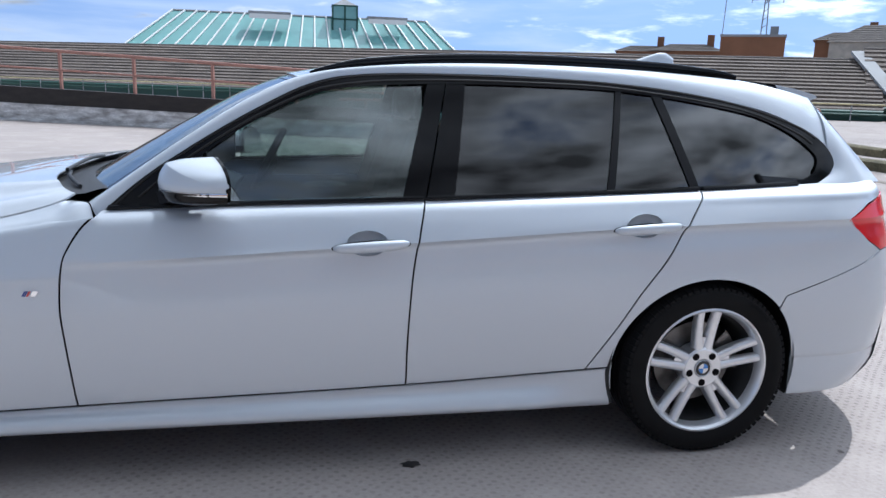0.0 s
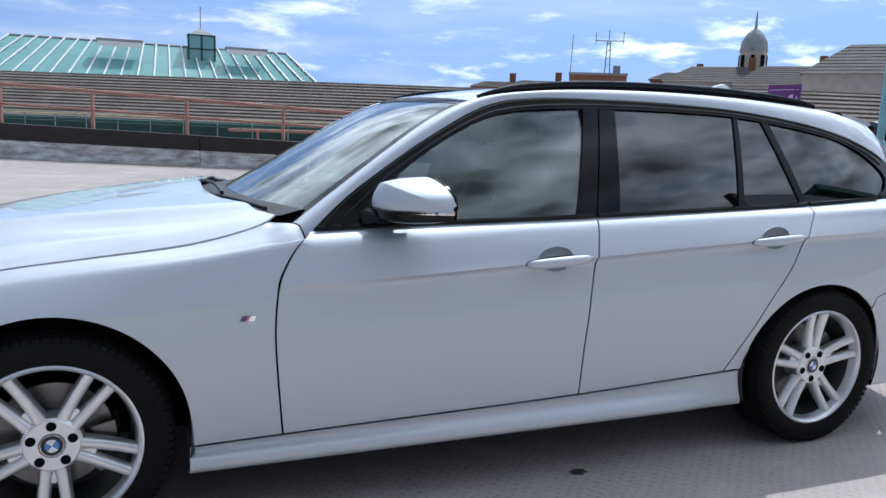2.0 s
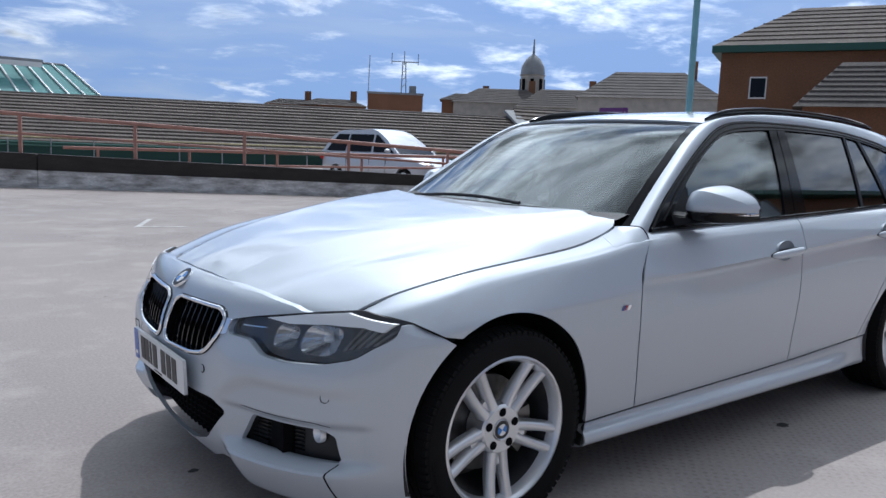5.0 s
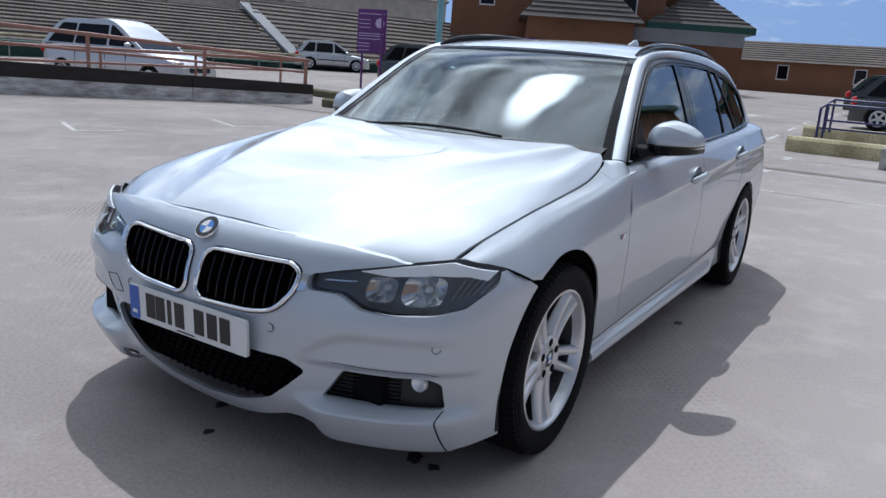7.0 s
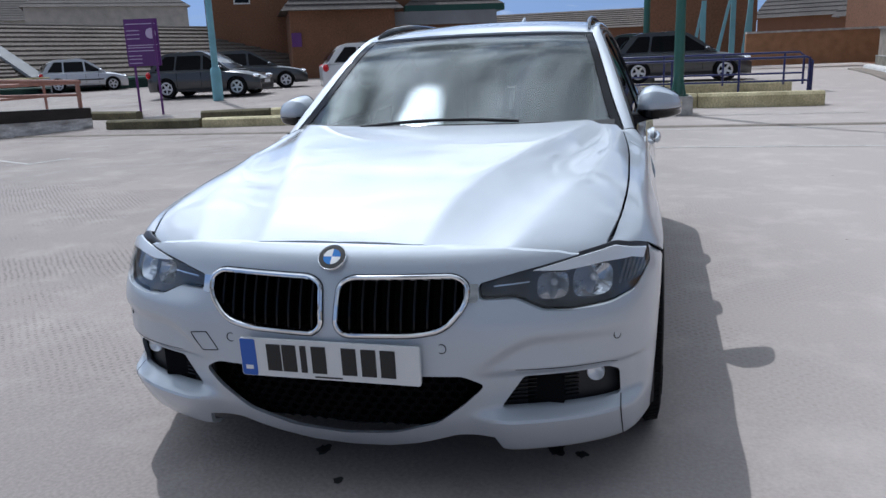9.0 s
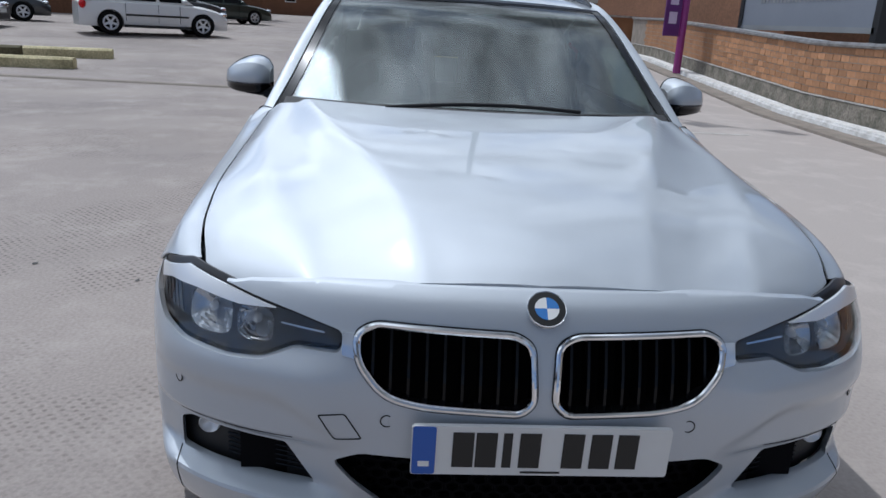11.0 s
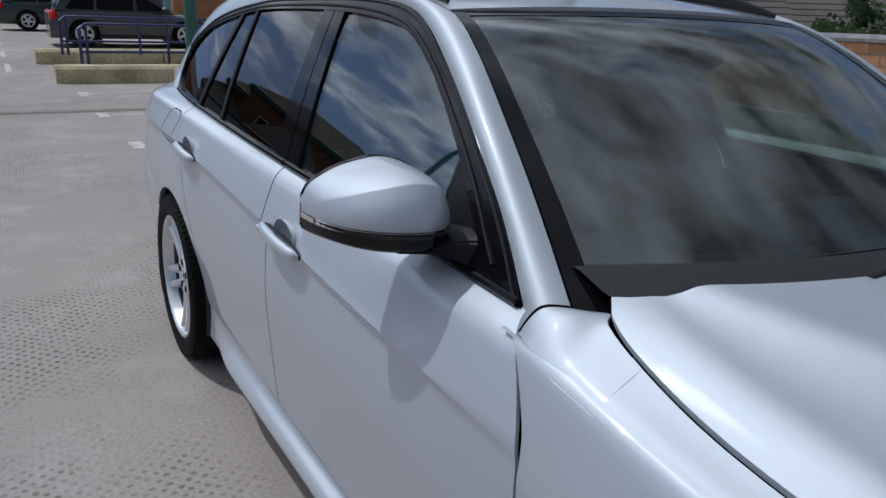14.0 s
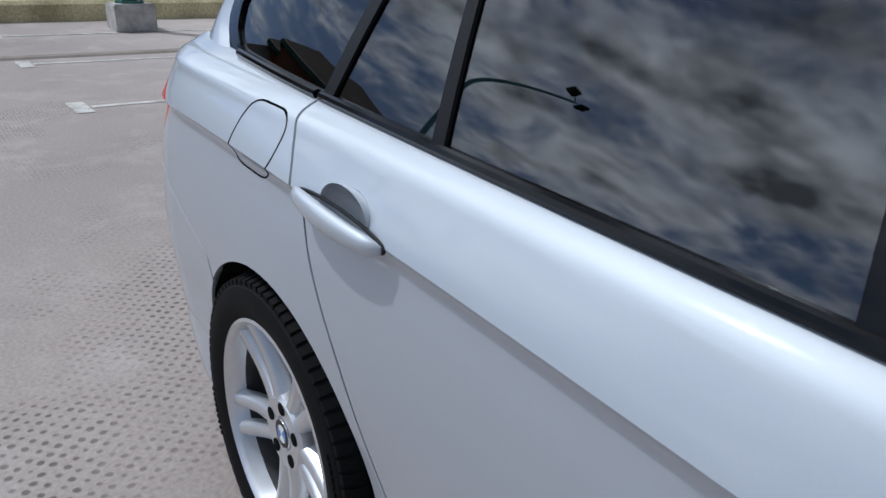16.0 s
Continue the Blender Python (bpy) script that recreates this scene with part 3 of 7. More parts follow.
for a, b in ((0, 2.9), (2.91, 12.0), (12.01, 22.0), (22.01, 34.0), (34.01, 46.0)):
    def block(lo, hi, d0, d1):
        v = [on_ramp(s, d, z) for s in (a, b) for d in (d0, d1) for z in (lo(s), hi(s))]
        return v, [[0, 1, 3, 2], [4, 6, 7, 5], [0, 4, 5, 1], [2, 3, 7, 6], [1, 5, 7, 3], [0, 2, 6, 4]]
    top, mid = (lambda s: 0.50 + 0.022 * s), (lambda s: 0.27 + 0.011 * s)
    seg = part("wall_parapet", block(lambda s: -0.02, mid, 0.0, 0.34), PARAPET_WHITE, kind="structure", label="low parapet in flaking white paint", bevel=0.01)
    part("parapet_band", block(mid, top, -0.012, 0.352), PARAPET_DARK, seg, "black bitumen upper band", bevel=0.015)
    part("parapet_foot", block(lambda s: 0.0, lambda s: 0.05, -0.10, -0.002), PARAPET_WHITE, seg)

rail_z = lambda s: 1.07 + 0.046 * s
handrail = thing("handrail", "salmon pink painted steel handrail on the parapet", "railing")
part("top_rail", tube([on_ramp(s, 0.17, rail_z(s)) for s in (0.1, 12, 24, 46)], 0.045, 8), SALMON, handrail)
part("mid_rail", tube([on_ramp(s, 0.17, 0.5 * (rail_z(s) + 0.50 + 0.022 * s)) for s in (0.1, 12, 24, 46)], 0.03, 8), SALMON, handrail)
for k in range(19):
    s = 0.15 + k * 2.45
    part("post", box(-0.035, 0.035, -0.035, 0.035, 0, 1), SALMON, handrail, smooth=0).matrix_basis = Matrix.Translation(on_ramp(s, 0.17, 0.48 + 0.022 * s)) @ Matrix.Rotation(-0.474, 4, "Z") @ Matrix.Diagonal((1, 1, rail_z(s) - 0.48 - 0.022 * s, 1))
rail_b = thing("handrail", "salmon pink steel handrail on the far side of the ramp", "railing")
part("top_rail", tube([on_ramp(0.1, 0.17, 1.07), on_ramp(0.1, 1.9, 1.05)], 0.045, 8), SALMON, rail_b)
part("top_rail", tube([on_ramp(s, 1.9, 1.05 - 0.012 * s) for s in (0.1, 12)], 0.04, 8), SALMON, rail_b)
part("mid_rail", tube([on_ramp(s, 1.9, 0.76 - 0.020 * s) for s in (0.1, 12)], 0.03, 8), SALMON, rail_b)
for k in range(6):
    s = 0.2 + k * 2.2
    part("post", tube([on_ramp(s, 1.9, 0.0), on_ramp(s, 1.9, 1.05 - 0.012 * s)], 0.035, 6), SALMON, rail_b)

# ---- brick boundary wall beside the bays ----
def wall_y(x):
    return -6.35 - 0.09 * (x - 4)


wx = [-6, 0, 4, 9.4, 14, 20, 24]


def wall_slab(d0, d1, lo, hi):
    """A slab that follows the wall: d0, d1 across it, lo, hi above the deck."""
    rows = []
    for x in wx:
        y, z = wall_y(x), deck_z(x, 0)
        rows.append([(x, y + d0, z + lo), (x, y + d0, z + hi), (x, y + d1, z + hi), (x, y + d1, z + lo)])
    v, f = sheet(np.array(rows))
    return v, f + [[i * 4 + 3, i * 4, i * 4 + 4, i * 4 + 7] for i in range(len(wx) - 1)] + [[0, 1, 2, 3], [len(v) - 1, len(v) - 2, len(v) - 3, len(v) - 4]]


wall_south = part("wall_south", wall_slab(-0.28, -0.012, 0.0, 1.215), MORTAR, kind="structure", label="orange brick boundary wall with stone coping", smooth=0)
part("plinth", wall_slab(-0.30, 0.06, 0.0, 0.405), MOSS_STONE, wall_south, "rough mossy stone plinth", bevel=0.012)
part("plinth_cap", wall_slab(-0.29, 0.07, 0.405, 0.42), STONE, wall_south, "pale lichen edge")
part("coping_bed", wall_slab(-0.30, 0.03, 1.215, 1.245), STONE, wall_south, "grey mortar bed under the coping")
part("coping", wall_slab(-0.32, 0.05, 1.245, 1.290), FLASHING, wall_south, "bright metal coping", bevel=0.012)
part("wall_kerb", wall_slab(0.06, 0.40, 0.0, 0.13), KERB_WHITE, wall_south, "flaking white painted kerb", bevel=0.03)
part("kerb_apron", wall_slab(0.40, 0.85, 0.0, 0.035), MORTAR, wall_south, "low grey concrete apron", bevel=0.01)
brick_vf = box(-0.130, 0.130, -0.05, 0.005, 0.0, 0.100)
brick_me = as_mesh(brick_vf, "brick")
brick_me.materials.append(BRICK)
yaw = math.atan(-0.09)
rest = []
for course in range(7):
    for k in range(92):
        x = -3.0 + 0.272 * k + (0.136 if course % 2 else 0)
        m = Matrix.Translation((x, wall_y(x) - 0.012 + 0.004 * math.sin(k * 7.1 + course * 3.3), deck_z(x, 0) + 0.428 + course * 0.1125)) @ Matrix.Rotation(yaw, 4, "Z")
        if 3.0 < x < 14.6:
            b = new("brick", brick_me)
            b.parent = wall_south
            b.matrix_basis = m
        else:
            rest.append(moved(brick_vf, m))
part("far_bricks", joined(*rest), BRICK, wall_south, smooth=0, kind="stuff")
board = thing("hoarding", "grey advertising hoarding above the brick wall", "hoarding")
part("panel", box(9.5, 14.8, -8.0, -7.9, 1.55, 6.6), BILLBOARD, board, smooth=0)
part("foot_strip", box(9.5, 14.8, -8.01, -7.88, 1.45, 1.55), LEAD, board, smooth=0)
for k in range(22):
    w = 0.05 + 0.05 * ((k * 7) % 3) / 2
    part("lettering_bar", box(10.6 + 0.155 * k, 10.6 + 0.155 * k + w, -7.899, -7.89, 2.02, 2.13 + 0.05 * (k % 4 == 1)), LEAD, board, smooth=0)
for x in (9.5, 14.8):
    part("post", box(x - 0.09, x + 0.09, -8.1, -7.88, 0.0, 6.7), BLACK_INK, board, smooth=0)
post = thing("banner_post", "purple banner post with a vertical sign", "post")
part("post", tube([(15.95, -6.95, 0.3), (15.95, -6.95, 4.6)], 0.10, 8), MAGENTA, post)
part("sign", box(15.88, 15.94, -6.84, -6.44, 1.2, 4.4), PURPLE, post, smooth=0)
for k in range(6):
    part("lettering_bar", box(15.87, 15.88, -6.74, -6.54, 1.5 + k * 0.45, 1.78 + k * 0.45), LILAC, post, smooth=0)

# ---- yellow kerbed island with navy rails and lamp column ----
def kerb_run(p, q, w, h, material, name, label):
    p, q = Vector((*p, 0)), Vector((*q, 0))
    n = 8
    d = (q - p).normalized()
    s = d.cross(Vector((0, 0, 1)))
    rows = []
    for k in range(n + 1):
        c = p.lerp(q, k / n)
        z = deck_z(c.x, c.y)
        e = 0.72 if k in (0, n) else 1.0
        rows.append([(c.x + s.x * o, c.y + s.y * o, z + u) for o, u in ((-w / 2 * e, -0.02), (-w / 2 * e, h * 0.8), (-w / 2 * e + 0.05, h), (w / 2 * e - 0.05, h), (w / 2 * e, h * 0.8), (w / 2 * e, -0.02))])
    v, f = sheet(np.array(rows))
    f += [[0, 1, 2, 3, 4, 5], [len(v) - 1 - i for i in range(6)]]
    ob = part(name, (v, f), material, smooth=40)
    return tagged(ob, label, "kerb")


for k in range(2):
    kerb_run((12.45, 0.45 - 2.35 * k), (12.45, -1.88 - 2.35 * k), 0.5, 0.27, YELLOW, "island_kerb", "faded yellow concrete island kerb")
    kerb_run((15.4, 0.55 - 2.35 * k), (15.4, -1.78 - 2.35 * k), 0.5, 0.27, YELLOW, "island_kerb", "faded yellow concrete island kerb")
for xk, y1, y2 in ((12.75, 0.0, -4.05), (14.95, 0.1, -4.3)):
    zk = deck_z(xk, 0)
    g = thing("island_rail", "navy blue tubular guard rail on the island", "railing", "rails of the yellow island")
    pts = [(xk, y1, zk + 0.2), (xk, y1, zk + 0.82), (xk, y1 - 0.10, zk + 0.90), (xk, -1.5, zk + 0.90), (xk, y2 + 0.10, zk + 0.90), (xk, y2, zk + 0.82), (xk, y2, zk + 0.2)]
    part("top_rail", tube(pts, 0.026, 8), NAVY, g)
    part("low_rail", tube([(xk, y1, zk + 0.45), (xk, y2, zk + 0.45)], 0.022, 8), NAVY, g)
    for k in range(4):
        y = y1 - 1.3 * k - 0.1
        part("post", tube([(xk, y, zk + 0.2), (xk, y, zk + 0.90)], 0.024, 8), NAVY, g)


def lamp_column(x, y, h, material, label, base, arm_way, curved):
    z = deck_z(x, y)
    c = thing("lamp_column", label, "street lamp", "lamp columns of the car park")
    if base:
        part("base_block", box(x - 0.26, x + 0.26, y - 0.26, y + 0.26, z - 0.02, z + 0.34), STONE, c, "whitewashed concrete block", bevel=0.02)
        part("base_plate", lathe([(0.0, 0.0), (0.19, 0.0), (0.19, 0.03), (0.0, 0.03)], 8, "z"), material, c).matrix_basis = Matrix.Translation((x, y, z + 0.34))
        for k in range(4):
            a = math.pi / 4 + k * math.pi / 2
            part("gusset", tube([(x + 0.17 * math.cos(a), y + 0.17 * math.sin(a), z + 0.36), (x + 0.08 * math.cos(a), y + 0.08 * math.sin(a), z + 0.75)], 0.018, 6), material, c)
    if curved:
        path = [(x, y, z + 0.1), (x, y, z + h * 0.86)] + [(x + arm_way[0] * u * u, y + arm_way[1] * u * u, z + h * (0.86 + 0.24 * u)) for u in np.linspace(0.15, 1, 8)]
    else:
        path = [(x, y, z + 0.1), (x, y, z + h)]
    part("column", tube(path, [0.10 - 0.045 * i / (len(path) - 1) for i in range(len(path))], 14), material, c)
    if not base:
        part("collar", lathe([(0.16, 0.0), (0.16, 0.9), (0.12, 0.98), (0.10, 1.0)], 14, "z"), material, c).matrix_basis = Matrix.Translation((x, y, z))
    tip = Vector(path[-1])
    for s in (-1, 1):
        part("lamp_arm", tube([tip, tip + Vector((s * 0.15, s * 0.35, 0.12))], 0.03, 6), material, c)
        part("floodlight", moved(box(-0.22, 0.22, -0.19, 0.19, -0.05, 0.06), Matrix.Translation(tip + Vector((s * 0.2, s * 0.55, 0.14))) @ pose(0, 0, 0, 18 * s, 12, 20)), BLACK_INK, c, "square black floodlight head", bevel=0.015)
    return c


lamp_column(11.25, -1.47, 8.5, LAMP_GREEN, "dark green lamp column on a white block", True, (0.0, 0.0), False)
lamp_column(19.5, -0.9, 8.5, LAMP_GREEN, "dark green lamp column among parked cars", True, (0.0, 0.0), False)
lamp_column(17.3, 11.75, 8.2, PALE_BLUE, "pale blue lamp column with curved top", False, (-1.6, 2.4), True)

# wheel stops
for p, q in (((10.55, 10.5), (10.62, 8.25)), ((10.63, 8.2), (10.85, 5.95)), ((12.75, 13.3), (12.45, 11.1)), ((12.2, 9.2), (12.5, 7.6)), ((12.5, 7.55), (12.8, 5.95))):
    kerb_run(p, q, 0.34, 0.19, MOSSY if p[1] > 8.3 else YELLOW, "wheel_stop", "mossy concrete wheel stop on the deck")

# purple tariff board
board = thing("tariff_board", "purple tariff board on two posts", "sign")
for x, y in ((13.68, 11.92), (13.48, 11.12)):
    part("post", tube([(x, y, deck_z(x, y)), (x, y, 2.50)], 0.032, 8), PURPLE, board)
bm_ = Matrix.Translation((13.56, 11.52, 0)) @ Matrix.Rotation(0.24, 4, "Z")
part("panel", moved(box(-0.03, 0.03, -0.42, 0.42, 1.38, 2.54), bm_), PURPLE, board, smooth=0)
part("round_logo", moved(lathe([(0.0, -0.034), (0.13, -0.034), (0.13, 0.0)], 24, "x"), bm_ @ Matrix.Translation((0, -0.24, 2.18))), LILAC, board)
for k, (w, z) in enumerate(((0.40, 2.50), (0.26, 2.34), (0.26, 2.24), (0.26, 2.14), (0.40, 1.98), (0.34, 1.92), (0.38, 1.84), (0.16, 1.72), (0.30, 1.64), (0.18, 1.54))):
    part("lettering_bar", moved(box(-0.036, -0.03, 0.38 - w * 1.9 if w > 0.3 else 0.05, 0.38, z - 0.092, z - 0.074), bm_), LILAC, board, smooth=0)


# ---- parked cars ----
def parked_car(name, label, at, turn, length, width, height, paint, hatch=0.9, bonnet=0.72, strip=False):
    """A parked car, nose to local +x: tapered body, glasshouse, pillars, lamps and wheels."""
    root = thing(name, label, "car", "cars parked on the deck", at=Matrix.Translation((*at, deck_z(*at))) @ Matrix.Rotation(radians(turn), 4, "Z"))
    L, W, H = length / 2, width / 2, height
    waist = H * 0.60
    prof = glide([(-L, waist * 0.92), (-L * 0.9, waist * 1.02), (L * 0.25, waist), (L * 0.45, waist * 0.98), (L * 0.86, waist * bonnet + waist * 0.10), (L, waist * 0.62)])
    rows = []
    for x in np.linspace(-L, L, 25):
        u = abs(x) / L
        w = W * (1 - 0.16 * u ** 5 - (0.10 if u > 0.985 else 0))
        zt = float(prof(x))
        rows.append([(x, s * w * k, z) for s, k, z in ((-1, 0.90, 0.20), (-1, 0.985, 0.32), (-1, 1.0, 0.55 * zt + 0.1), (-1, 0.965, zt * 0.93), (-1, 0.86, zt), (1, 0.86, zt), (1, 0.965, zt * 0.93), (1, 1.0, 0.55 * zt + 0.1), (1, 0.985, 0.32), (1, 0.90, 0.20))])
    v, f = sheet(np.array(rows))
    f += [[i * 10 + 9, i * 10, i * 10 + 10, i * 10 + 19] for i in range(24)] + [list(range(10)), list(range(len(v) - 10, len(v)))[::-1]]
    wells_ = [prism([(cx + 0.34 * math.cos(a), 0.31 + 0.34 * math.sin(a)) for a in np.linspace(0, 2 * math.pi, 20, endpoint=False)], "y", s * W * 0.55, s * W * 1.3) for cx in (-L * 0.62, L * 0.62) for s in (-1, 1)]
    part("body", cut((v, f), *[("DIFFERENCE", w) for w in wells_]), paint, root, smooth=40)
    top = [(-L * hatch * 0.97, waist * 0.99), (-L * hatch * 0.72, H * 0.955), (-L * 0.30, H), (L * 0.05, H * 0.985), (L * 0.50, waist * 0.99)]
    width_at = lambda z: W * (0.885 - 0.20 * min(1.0, max(0.0, (z - waist) / (H - waist))))
    line = [tuple(q) for q in catmull(top, 4)]
    rise = lambda z: (z - waist * 0.99) / (H * 0.985 - waist * 0.99)
    front_x = lambda z: L * 0.50 - L * 0.45 * rise(z)
    back_x = lambda z: -L * hatch * (0.97 - 0.25 * rise(z) ** 1.5)
    across = np.array([[(x, t * width_at(z) * (1 - 0.04 * (1 - abs(t)) * 0), z + 0.02 * (1 - t * t) * (1 if z > waist * 1.2 else 0)) for t in (-1, -0.85, -0.5, 0, 0.5, 0.85, 1)] for x, z in line])
    part("roof", sheet(across), paint, root, smooth=50)
    glass_front = np.array([[(front_x(z) + 0.012, t * (width_at(z) - 0.07), z + 0.012) for t in (-1, -0.5, 0, 0.5, 1)] for z in np.linspace(waist * 1.02, H * 0.955, 5)])
    part("windscreen", sheet(glass_front), GLOSS_BLACK, root)
    glass_back = np.array([[(back_x(z) - 0.03, t * (width_at(z) - 0.10), z + 0.015) for t in (-1, -0.5, 0, 0.5, 1)] for z in np.linspace(waist * 1.10, H * 0.90, 5)])
    part("rear_window", sheet(glass_back), GLOSS_BLACK, root)
    for s in (-1, 1):
        part("cabin_side", ([(x, s * width_at(z), z) for x, z in line], [list(range(len(line)))]), paint, root, smooth=0)
        lo, hi = waist * 1.03, H * 0.925
        mid_x, q_x = L * 0.02, -L * 0.47
        for x0, x1, slope0, slope1 in ((mid_x + 0.03, None, 0.0, 0.0), (q_x + 0.03, mid_x - 0.05, 0.06, 0.0), (None, q_x - 0.03, 0.0, 0.06)):
            edge = lambda z, x, k, end: (x + k * rise(z)) if x is not None else (front_x(z) - 0.13 if end else back_x(z) + 0.20)
            ring_ = [(edge(lo, x0, slope0, 0), lo), (edge(hi, x0, slope0, 0), hi), (edge(hi, x1, slope1, 1), hi), (edge(lo, x1, slope1, 1), lo)]
            ring_ = rounded(ring_, 0.05)
            part("side_window", ([(x, s * (width_at(z) + 0.008), z) for x, z in ring_], [list(range(len(ring_)))]), GLOSS_BLACK, root, smooth=0)
        part("door_line", box(0.30 * L, 0.305 * L, s * W * 0.99 - 0.008, s * W * 0.99 + 0.008, 0.35, waist * 0.93), DARK, root, smooth=0)
        part("door_mirror", ellipsoid((L * 0.36, s * (W + 0.04), waist * 1.08), (0.08, 0.11, 0.07), 10, 6), paint, root)
        part("headlamp", ellipsoid((L * 0.93, s * W * 0.70, waist * 0.72), (0.13, 0.20, 0.08), 10, 6), CHROME, root)
        part("tail_lamp", ellipsoid((-L * 0.95, s * W * 0.80, waist * 0.86), (0.10, 0.13, 0.12), 10, 6), RED_LENS, root)
        for hx in (-L * 0.30, L * 0.10):
            part("door_handle", box(hx - 0.08, hx + 0.08, s * W * 0.985 - 0.012, s * W * 0.985 + 0.012, waist * 0.84, waist * 0.87), paint, root, smooth=0)
        for gx in (-L * 0.42, L * 0.01):
            part("door_line", box(gx - 0.004, gx + 0.004, s * W * 0.99 - 0.008, s * W * 0.99 + 0.008, 0.35, waist * 0.93), DARK, root, smooth=0)
        if strip:
            part("side_strip", box(-L * 0.42, L * 0.42, s * W - 0.012, s * W + 0.008, 0.50, 0.55), PLASTIC, root, smooth=0)
        part("sill_trim", box(-L * 0.45, L * 0.45, s * W * 0.97 - 0.01, s * W * 0.97 + 0.01, 0.20, 0.27), PLASTIC, root, smooth=0)
    part("grille", box(L * 0.975, L * 1.005, -W * 0.45, W * 0.45, waist * 0.50, waist * 0.62), PLASTIC, root, smooth=0)
    part("lower_grille", box(L * 0.96, L * 1.0, -W * 0.6, W * 0.6, 0.24, 0.36), PLASTIC, root, smooth=0)
    part("number_plate", box(L * 1.0, L * 1.012, -0.25, 0.25, 0.40, 0.51), PLATE_WHITE, root, smooth=0)
    for cx in (-L * 0.62, L * 0.62):
        for s in (-1, 1):
            m = Matrix.Translation((cx, s * (W - 0.10), 0.31)) @ Matrix.Rotation(0 if s < 0 else math.pi, 4, "Z")
            wh = part("wheel", moved(lathe([(0.20, -0.09), (0.285, -0.10), (0.31, -0.06), (0.31, 0.08), (0.2, 0.09)], 28), m), RUBBER, root)
            part("rim", moved(lathe([(0.205, -0.09), (0.19, -0.10), (0.175, -0.07), (0.0, -0.06)], 28), m), ALLOY, wh)
            for k in range(5):
                gap_ = prism([(r * math.sin(k * 1.2566 + da), r * math.cos(k * 1.2566 + da)) for r, da in ((0.07, -0.2), (0.165, -0.42), (0.165, 0.42), (0.07, 0.2))], "y", -0.078, -0.055)
                part("rim_opening", moved(gap_, m), DARK, wh, smooth=0)
    return root


SILVER = mat("plain_silver_paint", (0.62, 0.63, 0.65), 0.35, 0.5, 0.8)
WHITE_PAINT = mat("white_car_paint", (0.78, 0.78, 0.77), 0.3, 0, 0.8)
GREY_PAINT = mat("dark_grey_car_paint", (0.055, 0.058, 0.062), 0.3, 0.4, 0.8)
GREEN_PAINT = mat("dark_green_car_paint", (0.02, 0.035, 0.03), 0.3, 0.3, 0.8)
parked_car("parked_suv", "silver sport utility car behind the ramp rail", (9.9, 17.0), -78, 4.67, 1.87, 1.70, SILVER, 0.98)
parked_car("parked_hatchback", "silver small hatchback parked by the tiled roof", (26.5, 24.0), -42, 3.7, 1.6, 1.42, SILVER, 0.96, strip=True)
parked_car("parked_hatchback", "dark grey hatchback beside the tariff board", (19.1, 13.0), -82, 3.8, 1.72, 1.42, GREY_PAINT, 0.96)
parked_car("parked_saloon", "dark saloon parked behind the grey hatchback", (23.4, 14.0), -60, 4.5, 1.8, 1.43, GREY_PAINT, 0.86)
parked_car("parked_hatchback", "white five-door hatchback with dark side strip", (19.6, 7.15), -62, 3.95, 1.68, 1.46, WHITE_PAINT, 0.96, strip=True)
parked_car("parked_suv", "dark grey crossover parked beyond the white hatchback", (25.5, 8.6), -60, 4.4, 1.82, 1.62, GREY_PAINT, 0.96)
parked_car("parked_saloon", "dark green saloon parked at the row's end", (33.0, 8.2), -60, 4.6, 1.8, 1.45, GREEN_PAINT, 0.88)
parked_car("parked_hatchback", "dark grey hatchback beside the navy rail", (19.4, -1.85), -90, 3.7, 1.70, 1.38, GREY_PAINT, 0.96)
parked_car("parked_suv", "dark crossover behind the navy rail", (27.5, -1.3), -90, 4.3, 1.78, 1.45, GREEN_PAINT, 0.96)


# ---- long tiled roof across the far side ----
def tiled_roof(p, q, ridge, ridge_end, eave, depth, courses, name, label):
    """A roof slope of lapped courses facing the deck between two ridge points."""
    p, q = Vector((*p, 0)), Vector((*q, 0))
    out = (q - p).normalized().cross(Vector((0, 0, 1))) * depth
    if out.dot(Vector((0, -1, 0))) < 0:
        out = -out
    rows = []
    for k in range(courses):
        u0, u1 = k / courses, (k + 1) / courses
        for u, lift in ((u0, 0.02), (u1, 0.10), (u1, -0.02)):
            c = out * u
            rows.append([(a.x + c.x, a.y + c.y, r + (eave - r) * u + lift) for a, r in ((p, ridge), (q, ridge_end))])
    root = thing(name, label, "roof")
    for k in range(courses):
        part("tile_course", sheet(np.array(rows[3 * k:3 * k + 3])), TILE, root, smooth=0)
    back = [[(a.x - out.x * d, a.y - out.y * d, eave if d else r + 0.02) for a, r in ((p, ridge), (q, ridge_end))] for d in (0, 1)]
    part("rear_slope", sheet(np.array(back)), TILE, root, smooth=0)
    part("ridge", tube([(p.x, p.y, ridge), (q.x, q.y, ridge_end)], 0.10, 6), SLATE, root)
    e0, e1 = p + out, q + out
    part("gutter", tube([(e0.x, e0.y, eave - 0.03), (e1.x, e1.y, eave - 0.03)], 0.10, 6), GREEN_TRIM, root)
    w = [[(a.x - out.x * 0.06, a.y - out.y * 0.06, z) for a in (e0, e1)] for z in (eave, eave - 2.5)]
    part("wall", sheet(np.array(w)), GREEN_TRIM, root, smooth=0)
    return root, out


